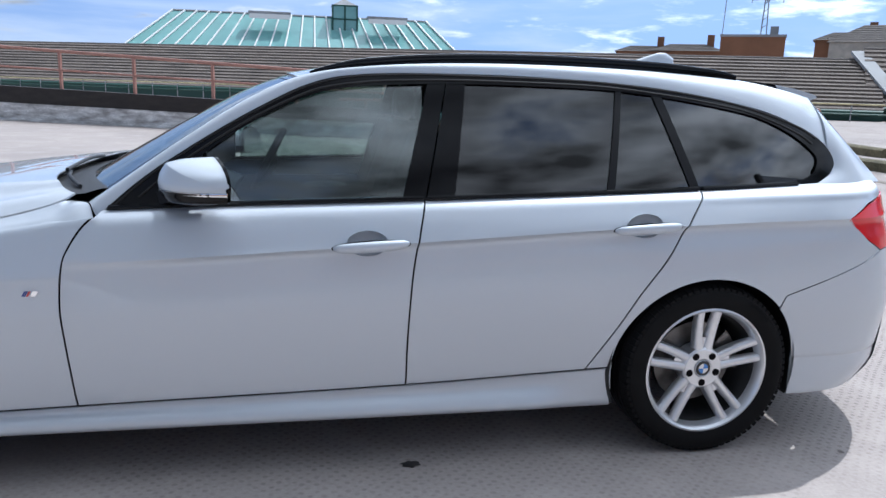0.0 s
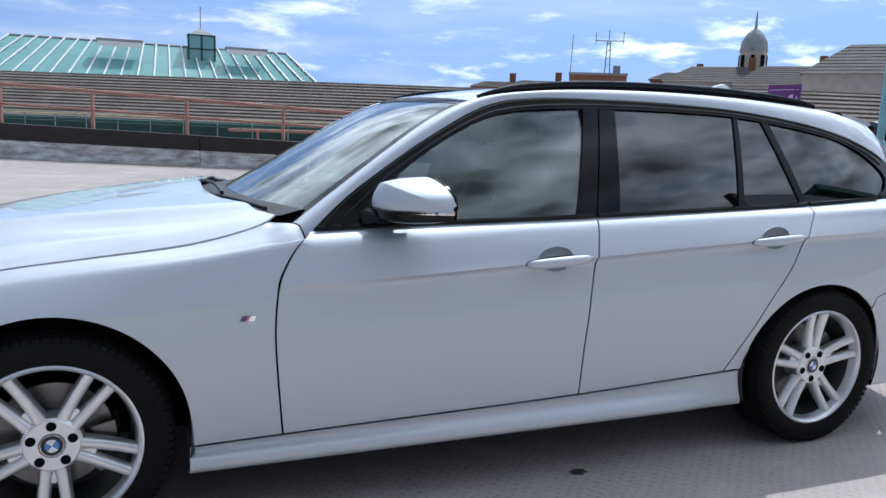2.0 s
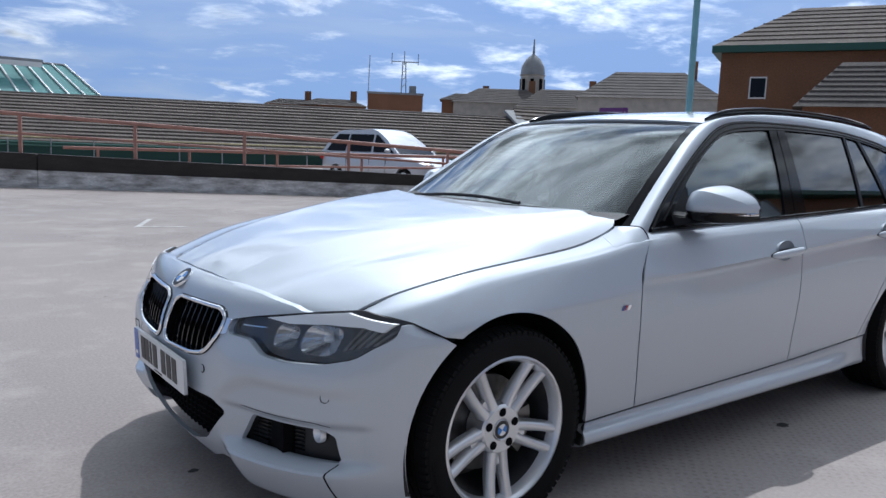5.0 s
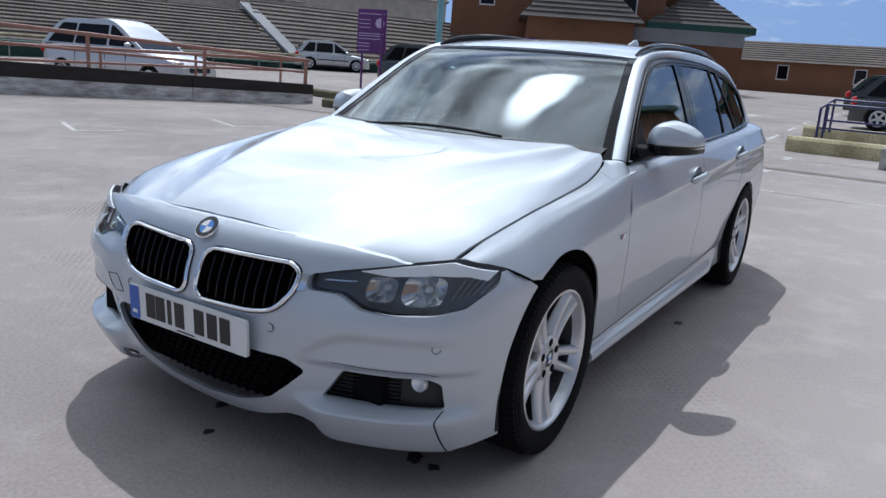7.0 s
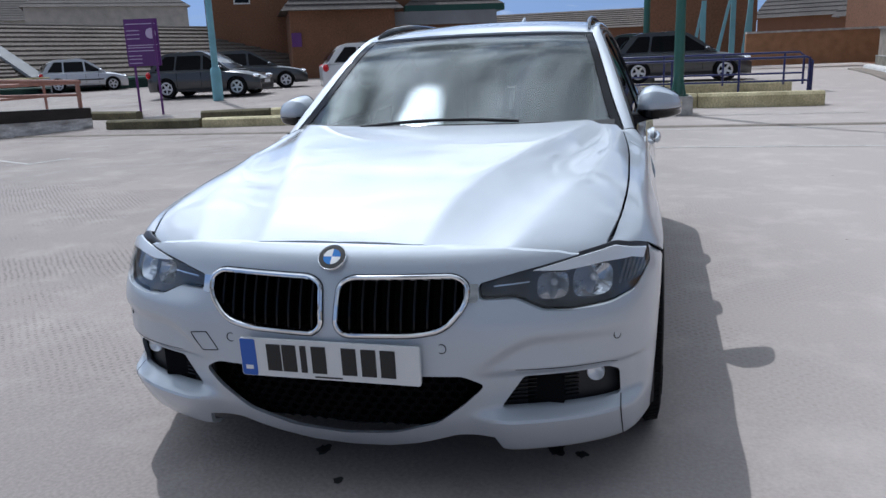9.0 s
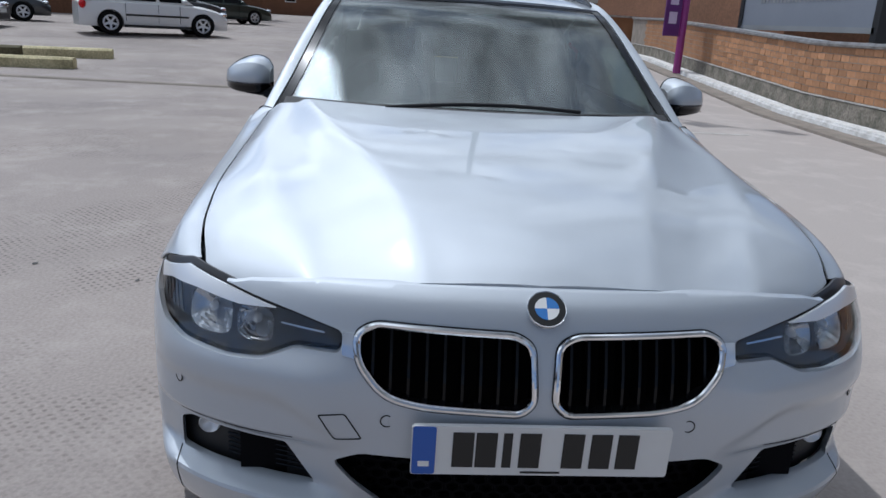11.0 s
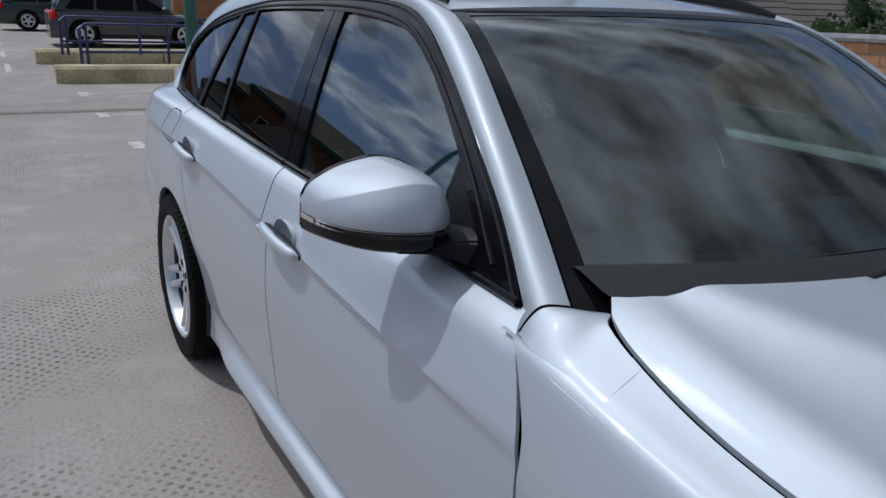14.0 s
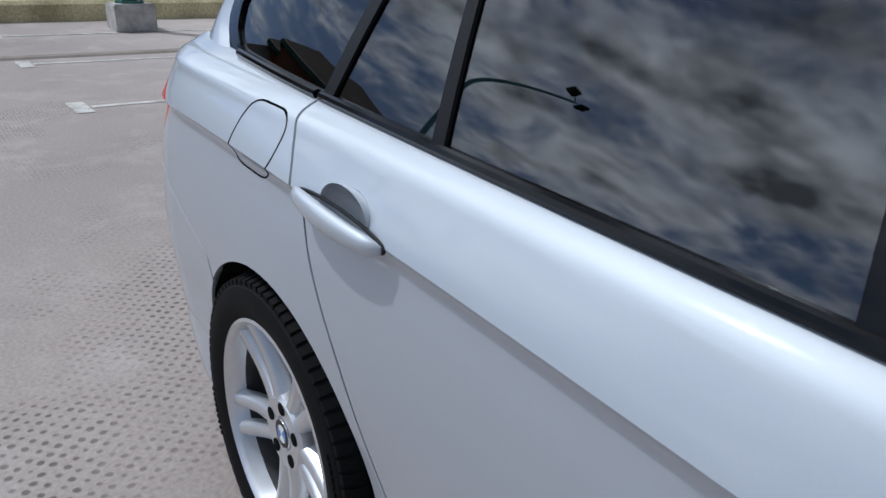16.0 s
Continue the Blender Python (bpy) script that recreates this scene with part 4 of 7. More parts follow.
tiled_roof((-48, 84), (27.4, 29.6), 4.15, 3.2, 0.85, 5.5, 14, "tiled_roof", "long low grey-brown tiled roof behind the ramp")
tiled_roof((27.0, 30.3), (40.0, 21.4), 3.75, 3.5, 1.0, 5.0, 12, "tiled_roof", "short tiled roof beside the brown brick block")
flash = thing("roof_flashing", "pale lead flashing between two tiled roofs", "roof")
fl_a, fl_b, fl_w = Vector((26.7, 30.3, 3.5)), Vector((25.2, 25.2, 1.05)), Vector((0.26, -0.17, 0.0))
part("flashing", ([tuple(q) for q in (fl_a - fl_w, fl_a + fl_w, fl_b + fl_w, fl_b - fl_w)] + [tuple(q + Vector((0, 0, 0.16))) for q in (fl_a - fl_w, fl_a + fl_w, fl_b + fl_w, fl_b - fl_w)], [[3, 2, 1, 0], [4, 5, 6, 7], [0, 1, 5, 4], [1, 2, 6, 5], [2, 3, 7, 6], [3, 0, 4, 7]]), LEAD, flash, smooth=0)
fence = thing("edge_fence", "slender steel fence in front of the tiled roof", "railing")
fa_, fb_ = Vector((-40, 70, 0)), Vector((24, 23.6, 0))
for z in (1.05, 0.65):
    part("fence_rail", tube([(fa_.x, fa_.y, z), (fb_.x, fb_.y, z + 0.1)], 0.035, 6), YELLOW if z > 1 else GREEN_TRIM, fence)
for k in range(40):
    c = fa_.lerp(fb_, k / 39)
    part("fence_post", tube([(c.x, c.y, -0.5), (c.x, c.y, 1.1)], 0.03, 6), LEAD, fence)

# ---- glazed market roof with its lantern ----
glaz = thing("glazed_roof", "teal glazed pyramid roof with white ribs and a lantern", "roof")
base_y, ridge_y_, ridge_h = 82.0, 90.0, 8.9
gl = [(-19.5, base_y, 3.0), (19.8, base_y, 3.0), (15.2, ridge_y_, ridge_h), (-13.6, ridge_y_, ridge_h), (-19.5, 98, 3.0), (19.8, 98, 3.0)]
part("glass_slope", (gl, [[0, 1, 2, 3]]), TEAL_GLASS, glaz, smooth=0)
part("glass_slope", (gl, [[0, 3, 4]]), TEAL_GLASS, glaz, smooth=0)
part("glass_slope", (gl, [[1, 5, 2]]), TEAL_GLASS, glaz, smooth=0)
part("glass_slope", (gl, [[4, 3, 2, 5]]), TEAL_GLASS, glaz, smooth=0)
for k in range(23):
    t = k / 22
    a, b = Vector(gl[0]).lerp(Vector(gl[1]), t), Vector(gl[3]).lerp(Vector(gl[2]), t)
    part("rib", tube([a + Vector((0, -0.1, 0.05)), b + Vector((0, -0.1, 0.05))], 0.10, 5), WHITE, glaz)
part("ridge_beam", tube([gl[3], gl[2]], 0.14, 6), LEAD, glaz)
for x in (-2.9, 10.3):
    part("vent_box", box(x - 2.3, x + 2.3, 87.0, 88.0, 8.7, 9.0), LEAD, glaz, smooth=0)
    part("vent_front", box(x - 2.2, x + 2.2, 86.8, 87.0, 8.2, 8.7), WHITE, glaz, smooth=0)
part("lantern_glass", box(4.1, 6.9, 88.0, 91.0, 7.0, 10.1), TEAL_GLASS, glaz, smooth=0)
for x in (4.1, 5.5, 6.9):
    part("lantern_post", box(x - 0.1, x + 0.1, 87.9, 88.0, 7.0, 10.1), GREEN_TRIM, glaz, smooth=0)
for z in (7.0, 8.6, 10.1):
    part("lantern_bar", box(4.0, 7.0, 87.9, 88.0, z - 0.08, z + 0.08), GREEN_TRIM, glaz, smooth=0)
part("lantern_cap", ([(4.0, 87.9, 10.1), (7.0, 87.9, 10.1), (7.0, 91, 10.1), (4.0, 91, 10.1), (5.5, 89.5, 11.0)], [[0, 1, 4], [1, 2, 4], [2, 3, 4], [3, 0, 4]]), LEAD, glaz, smooth=0)
part("flagpole", tube([(5.5, 89.5, 11.0), (5.5, 89.5, 13.4)], 0.05, 5), LEAD, glaz)


# ---- town beyond ----
def polar(az, r, eye=(-1.5, -2.7)):
    return eye[0] + r * math.sin(radians(az)), eye[1] + r * math.cos(radians(az))


def house(name, label, cx, cy, w, d, h0, h1, ridge, turn, wall, roof_mat, windows=0, hip=0.35, fascia=None, cat="building"):
    """A building with walls from h0 to h1, a hipped roof up to ridge, fascia and windows."""
    root = thing(name, label, cat, at=Matrix.Translation((cx, cy, 0)) @ Matrix.Rotation(radians(turn), 4, "Z"))
    part("wall", box(-w / 2, w / 2, -d / 2, d / 2, h0, h1), wall, root, smooth=0)
    o, r = 0.45, w * (0.5 - hip)
    v = [(-w / 2 - o, -d / 2 - o, h1), (w / 2 + o, -d / 2 - o, h1), (w / 2 + o, d / 2 + o, h1), (-w / 2 - o, d / 2 + o, h1), (-r, 0, ridge), (r, 0, ridge)]
    part("roof", (v, [[0, 1, 5, 4], [1, 2, 5], [2, 3, 4, 5], [3, 0, 4], [3, 2, 1, 0]]), roof_mat, root, smooth=0)
    for k in range(1, 9):
        t = k / 9
        p, q = Vector(v[0]).lerp(Vector(v[4]), t), Vector(v[1]).lerp(Vector(v[5]), t)
        part("tile_course", tube([p + Vector((0, -0.02, 0.02)), q + Vector((0, -0.02, 0.02))], 0.035, 4), roof_mat, root, smooth=0)
    if fascia:
        part("fascia", box(-w / 2 - o - 0.02, w / 2 + o + 0.02, -d / 2 - o - 0.04, d / 2 + o + 0.04, h1 - 0.38, h1 - 0.005), fascia, root, smooth=0)
    for k in range(windows):
        x = -w / 2 + w * (k + 0.5) / windows
        z = h0 + (h1 - h0) * 0.68
        win = part("window", box(x - 0.45, x + 0.45, -d / 2 - 0.03, -d / 2 + 0.05, z - 0.6, z + 0.6), WHITE, root, smooth=0)
        part("pane", box(x - 0.38, x + 0.38, -d / 2 - 0.045, -d / 2 - 0.03, z - 0.52, z + 0.52), GLOSS_BLACK, win, smooth=0)
    return root


house("brick_block", "brown brick hall with tiled roof and green eaves", 43.9, 20.2, 12.2, 12, 0.5, 7.6, 10.6, -63, BROWN_BRICK, TILE, 3, 0.3, GREEN_TRIM)
house("brick_block", "brown brick hall with tiled roof and green eaves", 48.2, 16.3, 6, 12, 0.5, 6.9, 9.4, -66, BROWN_BRICK, TILE, 2, 0.3, GREEN_TRIM)
house("brick_annexe", "low brown brick annexe with pyramid tiled roof", 44.1, 11.1, 5.0, 5.0, 0.5, 4.4, 6.4, -66, BROWN_BRICK, SLATE, 0, 0.45, GREEN_TRIM)
house("brick_annexe", "low brown brick porch with tiled roof", 37.2, 15.6, 5.5, 5.0, 0.5, 4.0, 6.4, -62, BROWN_BRICK, SLATE, 0, 0.3)
part("canopy", box(-5, 5, -0.3, 0.3, 3.2, 3.9), LEAD, tagged(thing("entrance_canopy", "grey panelled entrance canopy", "canopy", at=Matrix.Translation((38.0, 11.8, 0)) @ Matrix.Rotation(radians(-64), 4, "Z"))), smooth=0)
part("sign", box(-0.25, 0.25, -0.05, 0.05, 2.2, 2.9), PURPLE, tagged(thing("wall_sign", "purple wall sign on brown brick", "sign", at=Matrix.Translation((33.8, 16.6, 0)) @ Matrix.Rotation(radians(-62), 4, "Z"))), smooth=0)
house("low_shop_range", "long low brick shop range with tiled roof", 70, 12, 34, 10, 0.8, 3.4, 5.2, -88, BROWN_BRICK, TILE, 6, 0.05)
house("brick_block", "brown brick stair tower with green eaves", 37.5, -3.3, 4.6, 9, 0.6, 5.6, 7.4, -90, BROWN_BRICK, TILE, 0, 0.3, GREEN_TRIM)
house("brick_block", "tall brown brick building behind the boundary wall", 24.2, -10.6, 18, 2.8, 0.3, 8.2, 9.2, 180, BROWN_BRICK, TILE, 0, 0.2, GREEN_TRIM)
wall_e = thing("deck_wall", "low brick wall by the lift tower", "wall")
part("wall", box(27.0, 27.4, -12, -4.5, 0.6, 1.75), BRICK, wall_e, smooth=0)
part("coping", box(26.95, 27.45, -12, -4.5, 1.75, 1.82), STONE, wall_e, smooth=0)
for y, top, lean in ((-3.2, 3.2, 0.42), (-4.35, 3.9, 0.62), (-5.0, 3.4, 0.20)):
    st = thing("steel_strut", "pale blue triangular steel strut", "frame", "steel struts by the tower")
    part("strut", prism([(y - 0.11, 0.5), (y + 0.11, 0.5), (y + 0.09, top), (y - 0.09, top)], "x", 30.3, 30.5), PALE_BLUE, st, smooth=0)
    part("strut", prism([(y + lean, 0.5), (y + lean + 0.15, 0.5), (y + 0.09, top - 0.1), (y, top - 0.1)], "x", 30.0, 30.15), PALE_BLUE, st, smooth=0)
    part("base_block", box(29.9, 30.7, y - 0.2, y + lean + 0.25, 0.45, 0.95), WHITE, st, "white painted concrete base", bevel=0.02)

bx, by = polar(32.9, 112)
box_house = thing("plant_room", "square brick plant room with aerials on a roof", "building", at=Matrix.Translation((bx, by, 0)) @ Matrix.Rotation(radians(-33), 4, "Z"))
part("wall", box(-3.9, 3.9, -3, 3, 3.0, 8.9), BROWN_BRICK, box_house, smooth=0)
part("parapet", box(-4.0, 4.0, -3.1, 3.1, 8.9, 9.2), LEAD, box_house, smooth=0)
mast = thing("aerial_mast", "steel lattice aerial mast on the plant room", "mast", at=Matrix.Translation((bx, by, 9.2)) @ Matrix.Rotation(radians(-33), 4, "Z"))
for s in (-0.35, 0.35):
    part("leg", tube([(1.2 + s, 0, 0), (1.2 + s * 0.6, 0, 4.6)], 0.08, 5), LEAD, mast)
for z in (1.0, 2.0, 3.0, 4.0):
    part("brace", tube([(0.85, 0, z), (1.55, 0, z + 0.5)], 0.05, 5), LEAD, mast)
part("cross_arm", tube([(-0.6, 0, 4.6), (3.2, 0, 4.6)], 0.07, 5), LEAD, mast)
for x, h in ((-0.6, 2.4), (1.2, 3.0), (3.2, 2.4)):
    part("dipole", tube([(x, 0, 4.2), (x, 0, 4.6 + h * 0.5)], 0.06, 5), LEAD, mast)
part("cage", box(2.0, 3.0, -0.5, 0.5, 0.0, 1.2), LEAD, mast, smooth=0)
whip = thing("whip_aerial", "tall thin whip aerial", "mast")
part("whip", tube([(bx - 3.4, by + 2, 8.5), (bx - 3.2, by + 2, 14.5)], 0.06, 5), LEAD, whip)

dx, dy = polar(43.2, 150)
dome = thing("dome_turret", "pale stone domed clock turret on a slate roof", "turret", at=Matrix.Translation((dx, dy, 0)))
part("drum", lathe([(3.4, 6), (3.0, 11.5), (2.3, 12.2), (2.3, 16.2), (2.5, 16.4)], 16, "z"), PALE_STONE, dome)
part("cupola", lathe([(2.4, 16.4), (2.2, 18.0), (1.4, 19.4), (0.5, 20.2), (0.25, 20.4), (0.12, 23.0), (0.0, 23.4)], 20, "z"), LEAD, dome)
for k in range(8):
    a = k * math.pi / 4
    part("opening", box(-0.35, 0.35, -2.42, -2.25, 12.8, 15.6), DARK, dome, smooth=0).matrix_basis = Matrix.Rotation(a, 4, "Z")
for az, r, w, d, h1, rg, mt in ((41.0, 148, 18, 10, 10.5, 13.5, SLATE), (45.5, 140, 16, 10, 9.5, 13.0, SLATE), (51.5, 120, 20, 14, 9.8, 14.2, SLATE), (38.5, 150, 10, 8, 11.0, 12.5, SLATE), (28.5, 150, 12, 8, 9.0, 10.4, SLATE), (25.5, 150, 9, 8, 8.8, 10.0, SLATE)):
    hx, hy = polar(az, r)
    hs = house("town_house", "distant town house with slate roof and chimney", hx, hy, w, d, 0, h1, rg, -az, PALE_STONE if w > 15 else BROWN_BRICK, mt, 4, 0.25)
    part("chimney", box(w * 0.28, w * 0.28 + 1.2, -0.6, 0.6, h1, rg + 1.6), BROWN_BRICK, hs, smooth=0)
for k, (az, r, w, h1, rg) in enumerate(((112, 60, 14, 3.0, 6.2), (118, 75, 16, 4.8, 8.5), (124, 66, 12, 1.8, 5.4), (130, 80, 18, 3.0, 7.5), (137, 62, 14, 1.0, 4.8), (104, 85, 14, 4.0, 7.5), (144, 70, 16, 1.0, 5.0))):
    hx, hy = polar(az, r, (-2, 1.2))
    hs = house("terrace_house", "distant red brick house with dark roof", hx, hy, w, 9, -6, h1, rg, -az, BROWN_BRICK, SLATE, 4, 0.1)
    part("chimney", box(w * 0.2, w * 0.2 + 1.0, -0.5, 0.5, h1, rg + 1.2), BROWN_BRICK, hs, smooth=0)


# ---- tree among the houses beyond the wall ----
def tree(x, y, foot_level, height, spread, seed):
    rng = random.Random(seed)
    root = thing("tree", "leafy green tree between distant houses", "tree")
    trunk_top = foot_level + height * 0.45
    limbs = [tube([(x, y, foot_level), (x + 0.1, y, foot_level + height * 0.25), (x, y + 0.1, trunk_top)], [0.26, 0.2, 0.14], 8)]
    clumps = []
    for k in range(26):
        a, u = rng.uniform(0, 2 * math.pi), rng.random() ** 0.6
        c = Vector((x + spread * u * math.cos(a), y + spread * u * math.sin(a), trunk_top + height * rng.uniform(0.0, 0.52) * (1.15 - 0.6 * u)))
        clumps.append(c)
        if k < 9:
            limbs.append(tube([(x, y, trunk_top - 0.3), tuple(Vector((x, y, trunk_top)).lerp(c, 0.5) + Vector((0, 0, 0.2))), tuple(c)], [0.10, 0.06, 0.02], 6))
    part("trunk", joined(*limbs), MOSSY, root)
    v, f = [], []
    for c in clumps:
        for k in range(90):
            d = Vector((rng.gauss(0, 1), rng.gauss(0, 1), rng.gauss(0, 0.8))) * spread * 0.17
            n1 = Vector((rng.gauss(0, 1), rng.gauss(0, 1), rng.gauss(0, 1))).normalized()
            n2 = n1.orthogonal().normalized()
            w = rng.uniform(0.09, 0.17)
            q = c + d
            i = len(v)
            v += [tuple(q - n1 * w * 1.5), tuple(q + n2 * w), tuple(q + n1 * w * 1.5), tuple(q - n2 * w)]
            f.append([i, i + 1, i + 2, i + 3])
    part("crown", (v, f), LEAF, root, smooth=0)


tree(27.0, -44.0, -6.0, 9.6, 2.3, 3)
tree(24.5, -45.5, -6.0, 9.0, 2.0, 8)

# dark spots on the deck
STAIN = mat("oil_stain", (0.035, 0.032, 0.03), 0.6, var=0.4, scale=30)
rng_s = random.Random(5)
for x, y, r in ((0.31, -0.85, 0.024), (-1.75, -0.57, 0.030), (-1.76, -0.65, 0.018), (-1.88, 0.18, 0.022), (-2.05, 0.06, 0.014), (0.17, 2.03, 0.012), (-0.03, 1.48, 0.011)):
    pts = [(x + r * (1 + rng_s.uniform(-0.35, 0.35)) * math.cos(a) * 1.4, y + r * (1 + rng_s.uniform(-0.35, 0.35)) * math.sin(a), 0.003) for a in np.linspace(0, 2 * math.pi, 16, endpoint=False)]
    part("trim_oil_stain", (pts, [list(range(16))]), STAIN, kind="structure", label="small dark oil stain on the deck", smooth=0)

# ---- the silver estate car: nose to -x, left side to -y ----
car = thing("estate_car", "clean metallic silver estate car with gloss black window trim", "car")
SWEEP = 0.57
belt_z = glide([(-0.9, 0.892), (-0.674, 0.905), (0.35, 0.94), (1.37, 0.977), (1.9, 1.0), (2.3, 1.01)])
belt_y = glide([(-0.9, 0.787), (-0.674, 0.782), (0.35, 0.792), (1.37, 0.775), (1.9, 0.735), (2.1, 0.70), (2.3, 0.65)])
crease_z = glide([(-2.0, 0.64), (-1.4, 0.715), (-1.0, 0.735), (-0.5, 0.762), (0.16, 0.80), (1.1, 0.855), (1.9, 0.885), (2.4, 0.89)])
foot_z = glide([(-1.2, 0.268), (-0.767, 0.28), (0.29, 0.305), (0.945, 0.334), (1.3, 0.35), (2.4, 0.36)])
nose_x = glide([(0.08, -2.0), (0.14, -2.06), (0.20, -2.11), (0.28, -2.15), (0.40, -2.172), (0.50, -2.172), (0.56, -2.165), (0.66, -2.13), (0.72, -2.10), (0.755, -2.05), (0.85, -1.9)])
tail_x = glide([(0.18, 2.35), (0.3, 2.45), (0.5, 2.47), (0.75, 2.44), (0.95, 2.37), (1.02, 2.33)])


def taper(x, z):
    """How far the body has drawn in towards nose and tail: 1 along the flanks."""
    a = np.clip((x - nose_x(z)) / SWEEP, 0.02, 1)
    c = (1 - a) ** (1 / 0.6)
    b = np.clip((tail_x(z) - x) / 0.60, 0.02, 1)
    e = (1 - b) ** (1 / 0.7)
    return np.sqrt(1 - c * c) * np.sqrt(1 - e * e)


def flare(x, z):
    """The swell of the wheel arches."""
    return sum(0.014 * math.exp(-(((x - c) / 0.33) ** 2)) * math.exp(-(((z - 0.6) / 0.2) ** 2)) for c in (-1.405, 1.405))


def low_rows(x):
    """The flank's section from sill to crease."""
    c, f = float(crease_z(x)), float(foot_z(x))
    u = min(1.0, max(0.0, (x + 0.85) / 0.5))
    k = min(1.0, max(0.0, (0.98 - x) / 0.26))
    k = k * k * (3 - 2 * k)
    rows = [(0.800, 0.178), (0.838 + 0.008 * k, 0.186), (0.850 + 0.022 * k, 0.206), (0.850 + 0.014 * k, 0.236), (0.849 - 0.009 * k, 0.5 * (0.220 + f)), (0.848 - 0.006 * k, f - 0.012), (0.853, f + 0.006), (0.862, f + 0.10), (0.873, 0.55), (0.8755, 0.5 * (0.55 + c - 0.10)), (0.8735 - 0.0035 * u, c - 0.10), (0.8715 - 0.008 * u, c - 0.052), (0.868 - 0.0065 * u, c - 0.020), (0.8665 + 0.007 * u, c)]
    return [(y * float(taper(x, z)) + flare(x, z), z) for y, z in rows]


def smooth_rows(rows, steps=5):
    return [tuple(q) for q in catmull(rows, steps)]


def flank_section(x):
    b, y, c = float(belt_z(x)), float(belt_y(x)), float(crease_z(x))
    low = low_rows(x)
    t = float(taper(x, 0.9))
    up = [low[-1], (0.864 * t, c + 0.022), (0.842 * t, c + 0.55 * (b - c)), (0.822 * t, c + 0.82 * (b - c)), (min(y, 0.806 * t), b), (min(y, 0.806 * t) - 0.016, b + 0.001)]
    return smooth_rows(low[:-1] + [low[-1]], 4)[:-1] + smooth_rows(up, 4)


def grid(section, xs, side=-1):
    return np.array([[(x, side * y, z) for y, z in section(x)] for x in xs])


def oriented(P, toward):
    """The grid with its normals turned towards the side that toward names."""
    n = normals(P)[P.shape[0] // 2, P.shape[1] // 2]
    return P if np.dot(n, toward) > 0 else P[::-1]


FLANK = solid(oriented(grid(flank_section, np.linspace(-1.08, 2.39, 162)), (0, -1, 0)), 0.006)

# outlines in side view (x, z)
GAP = 0.0031
front_gap = catmull([(-0.668, 0.93), (-0.676, 0.905), (-0.722, 0.862), (-0.762, 0.80), (-0.783, 0.742), (-0.793, 0.614), (-0.785, 0.476), (-0.767, 0.28), (-0.76, 0.24)], 5)
b_gap = catmull([(0.355, 0.97), (0.351, 0.942), (0.323, 0.808), (0.303, 0.673), (0.292, 0.475), (0.291, 0.305), (0.291, 0.25)], 5)
c_gap = catmull([(1.380, 1.0), (1.368, 0.977), (1.335, 0.93), (1.285, 0.863), (1.216, 0.745), (1.122, 0.618), (1.035, 0.473), (0.943, 0.336), (0.90, 0.28)], 5)
foot = lambda a, b, n=12, d=0.0: [np.array((x, float(foot_z(x)) + d)) for x in np.linspace(a, b, n)]


def arch(cx, r, a0, a1, n=40, cz=0.325, squash=1.0):
    return [np.array((cx + r * math.cos(a), cz + squash * r * math.sin(a))) for a in np.linspace(radians(a0), radians(a1), n)]


def clip_above(line):
    return [p for p in line if p[1] > float(foot_z(p[0]))]


door_front = clip_above(front_gap)[::-1] + clip_above(b_gap)
door_rear = clip_above(b_gap)[::-1] + clip_above(c_gap)
door_front = [*door_front, *foot(0.289, -0.7665)]
door_rear = [*door_rear, *foot(0.9445, 0.2893)]
quarter = [*clip_above(c_gap), *foot(0.962, 1.03, 4), *arch(1.405, 0.365, 173, 42, squash=0.935), (1.70, 0.60), (1.85, 0.652), (2.0, 0.71), (2.118, 0.757), (2.04, 0.80), (1.938, 0.886), (2.04, 0.935), (2.15, 0.96), (2.15, 1.03), (1.5, 1.03)]
sill = [(-1.045, 0.15), (1.05, 0.15), (1.042, 0.36)] + [p - np.array((0, 0.004)) for p in foot(1.04, -1.04)]
rear_bumper_side = [(1.772, 0.20), (1.772, 0.33), *arch(1.405, 0.365, 2, 41, 12, squash=0.935), (1.70, 0.5985), (1.85, 0.6505), (2.0, 0.7085), (2.118, 0.7555), (2.385, 0.77), (2.385, 0.2)]


def side_part(shell, outline, shrink=GAP, tools=()):
    return cut(shell, ("INTERSECT", prism(inset(outline, shrink), "y", -1.2, -0.3)), *tools)


def both(name, vf, material, parent=car, label="", **k):
    """A part of the left side and its mirror image on the right."""
    return part(name, vf, material, parent, label, **k), part(name, flip(vf), material, parent, label, **k)


fdoor = cut(side_part(FLANK, door_front))
rdoor = cut(side_part(FLANK, door_rear))
FDOORS = both("front_door", fdoor, PAINT)
RDOORS = both("rear_door", rdoor, PAINT)
both("rear_quarter_panel", side_part(FLANK, quarter), PAINT)
both("side_sill", side_part(FLANK, sill, 0.0), PAINT)
both("rear_bumper_corner", side_part(FLANK, rear_bumper_side, 0.0), PAINT)

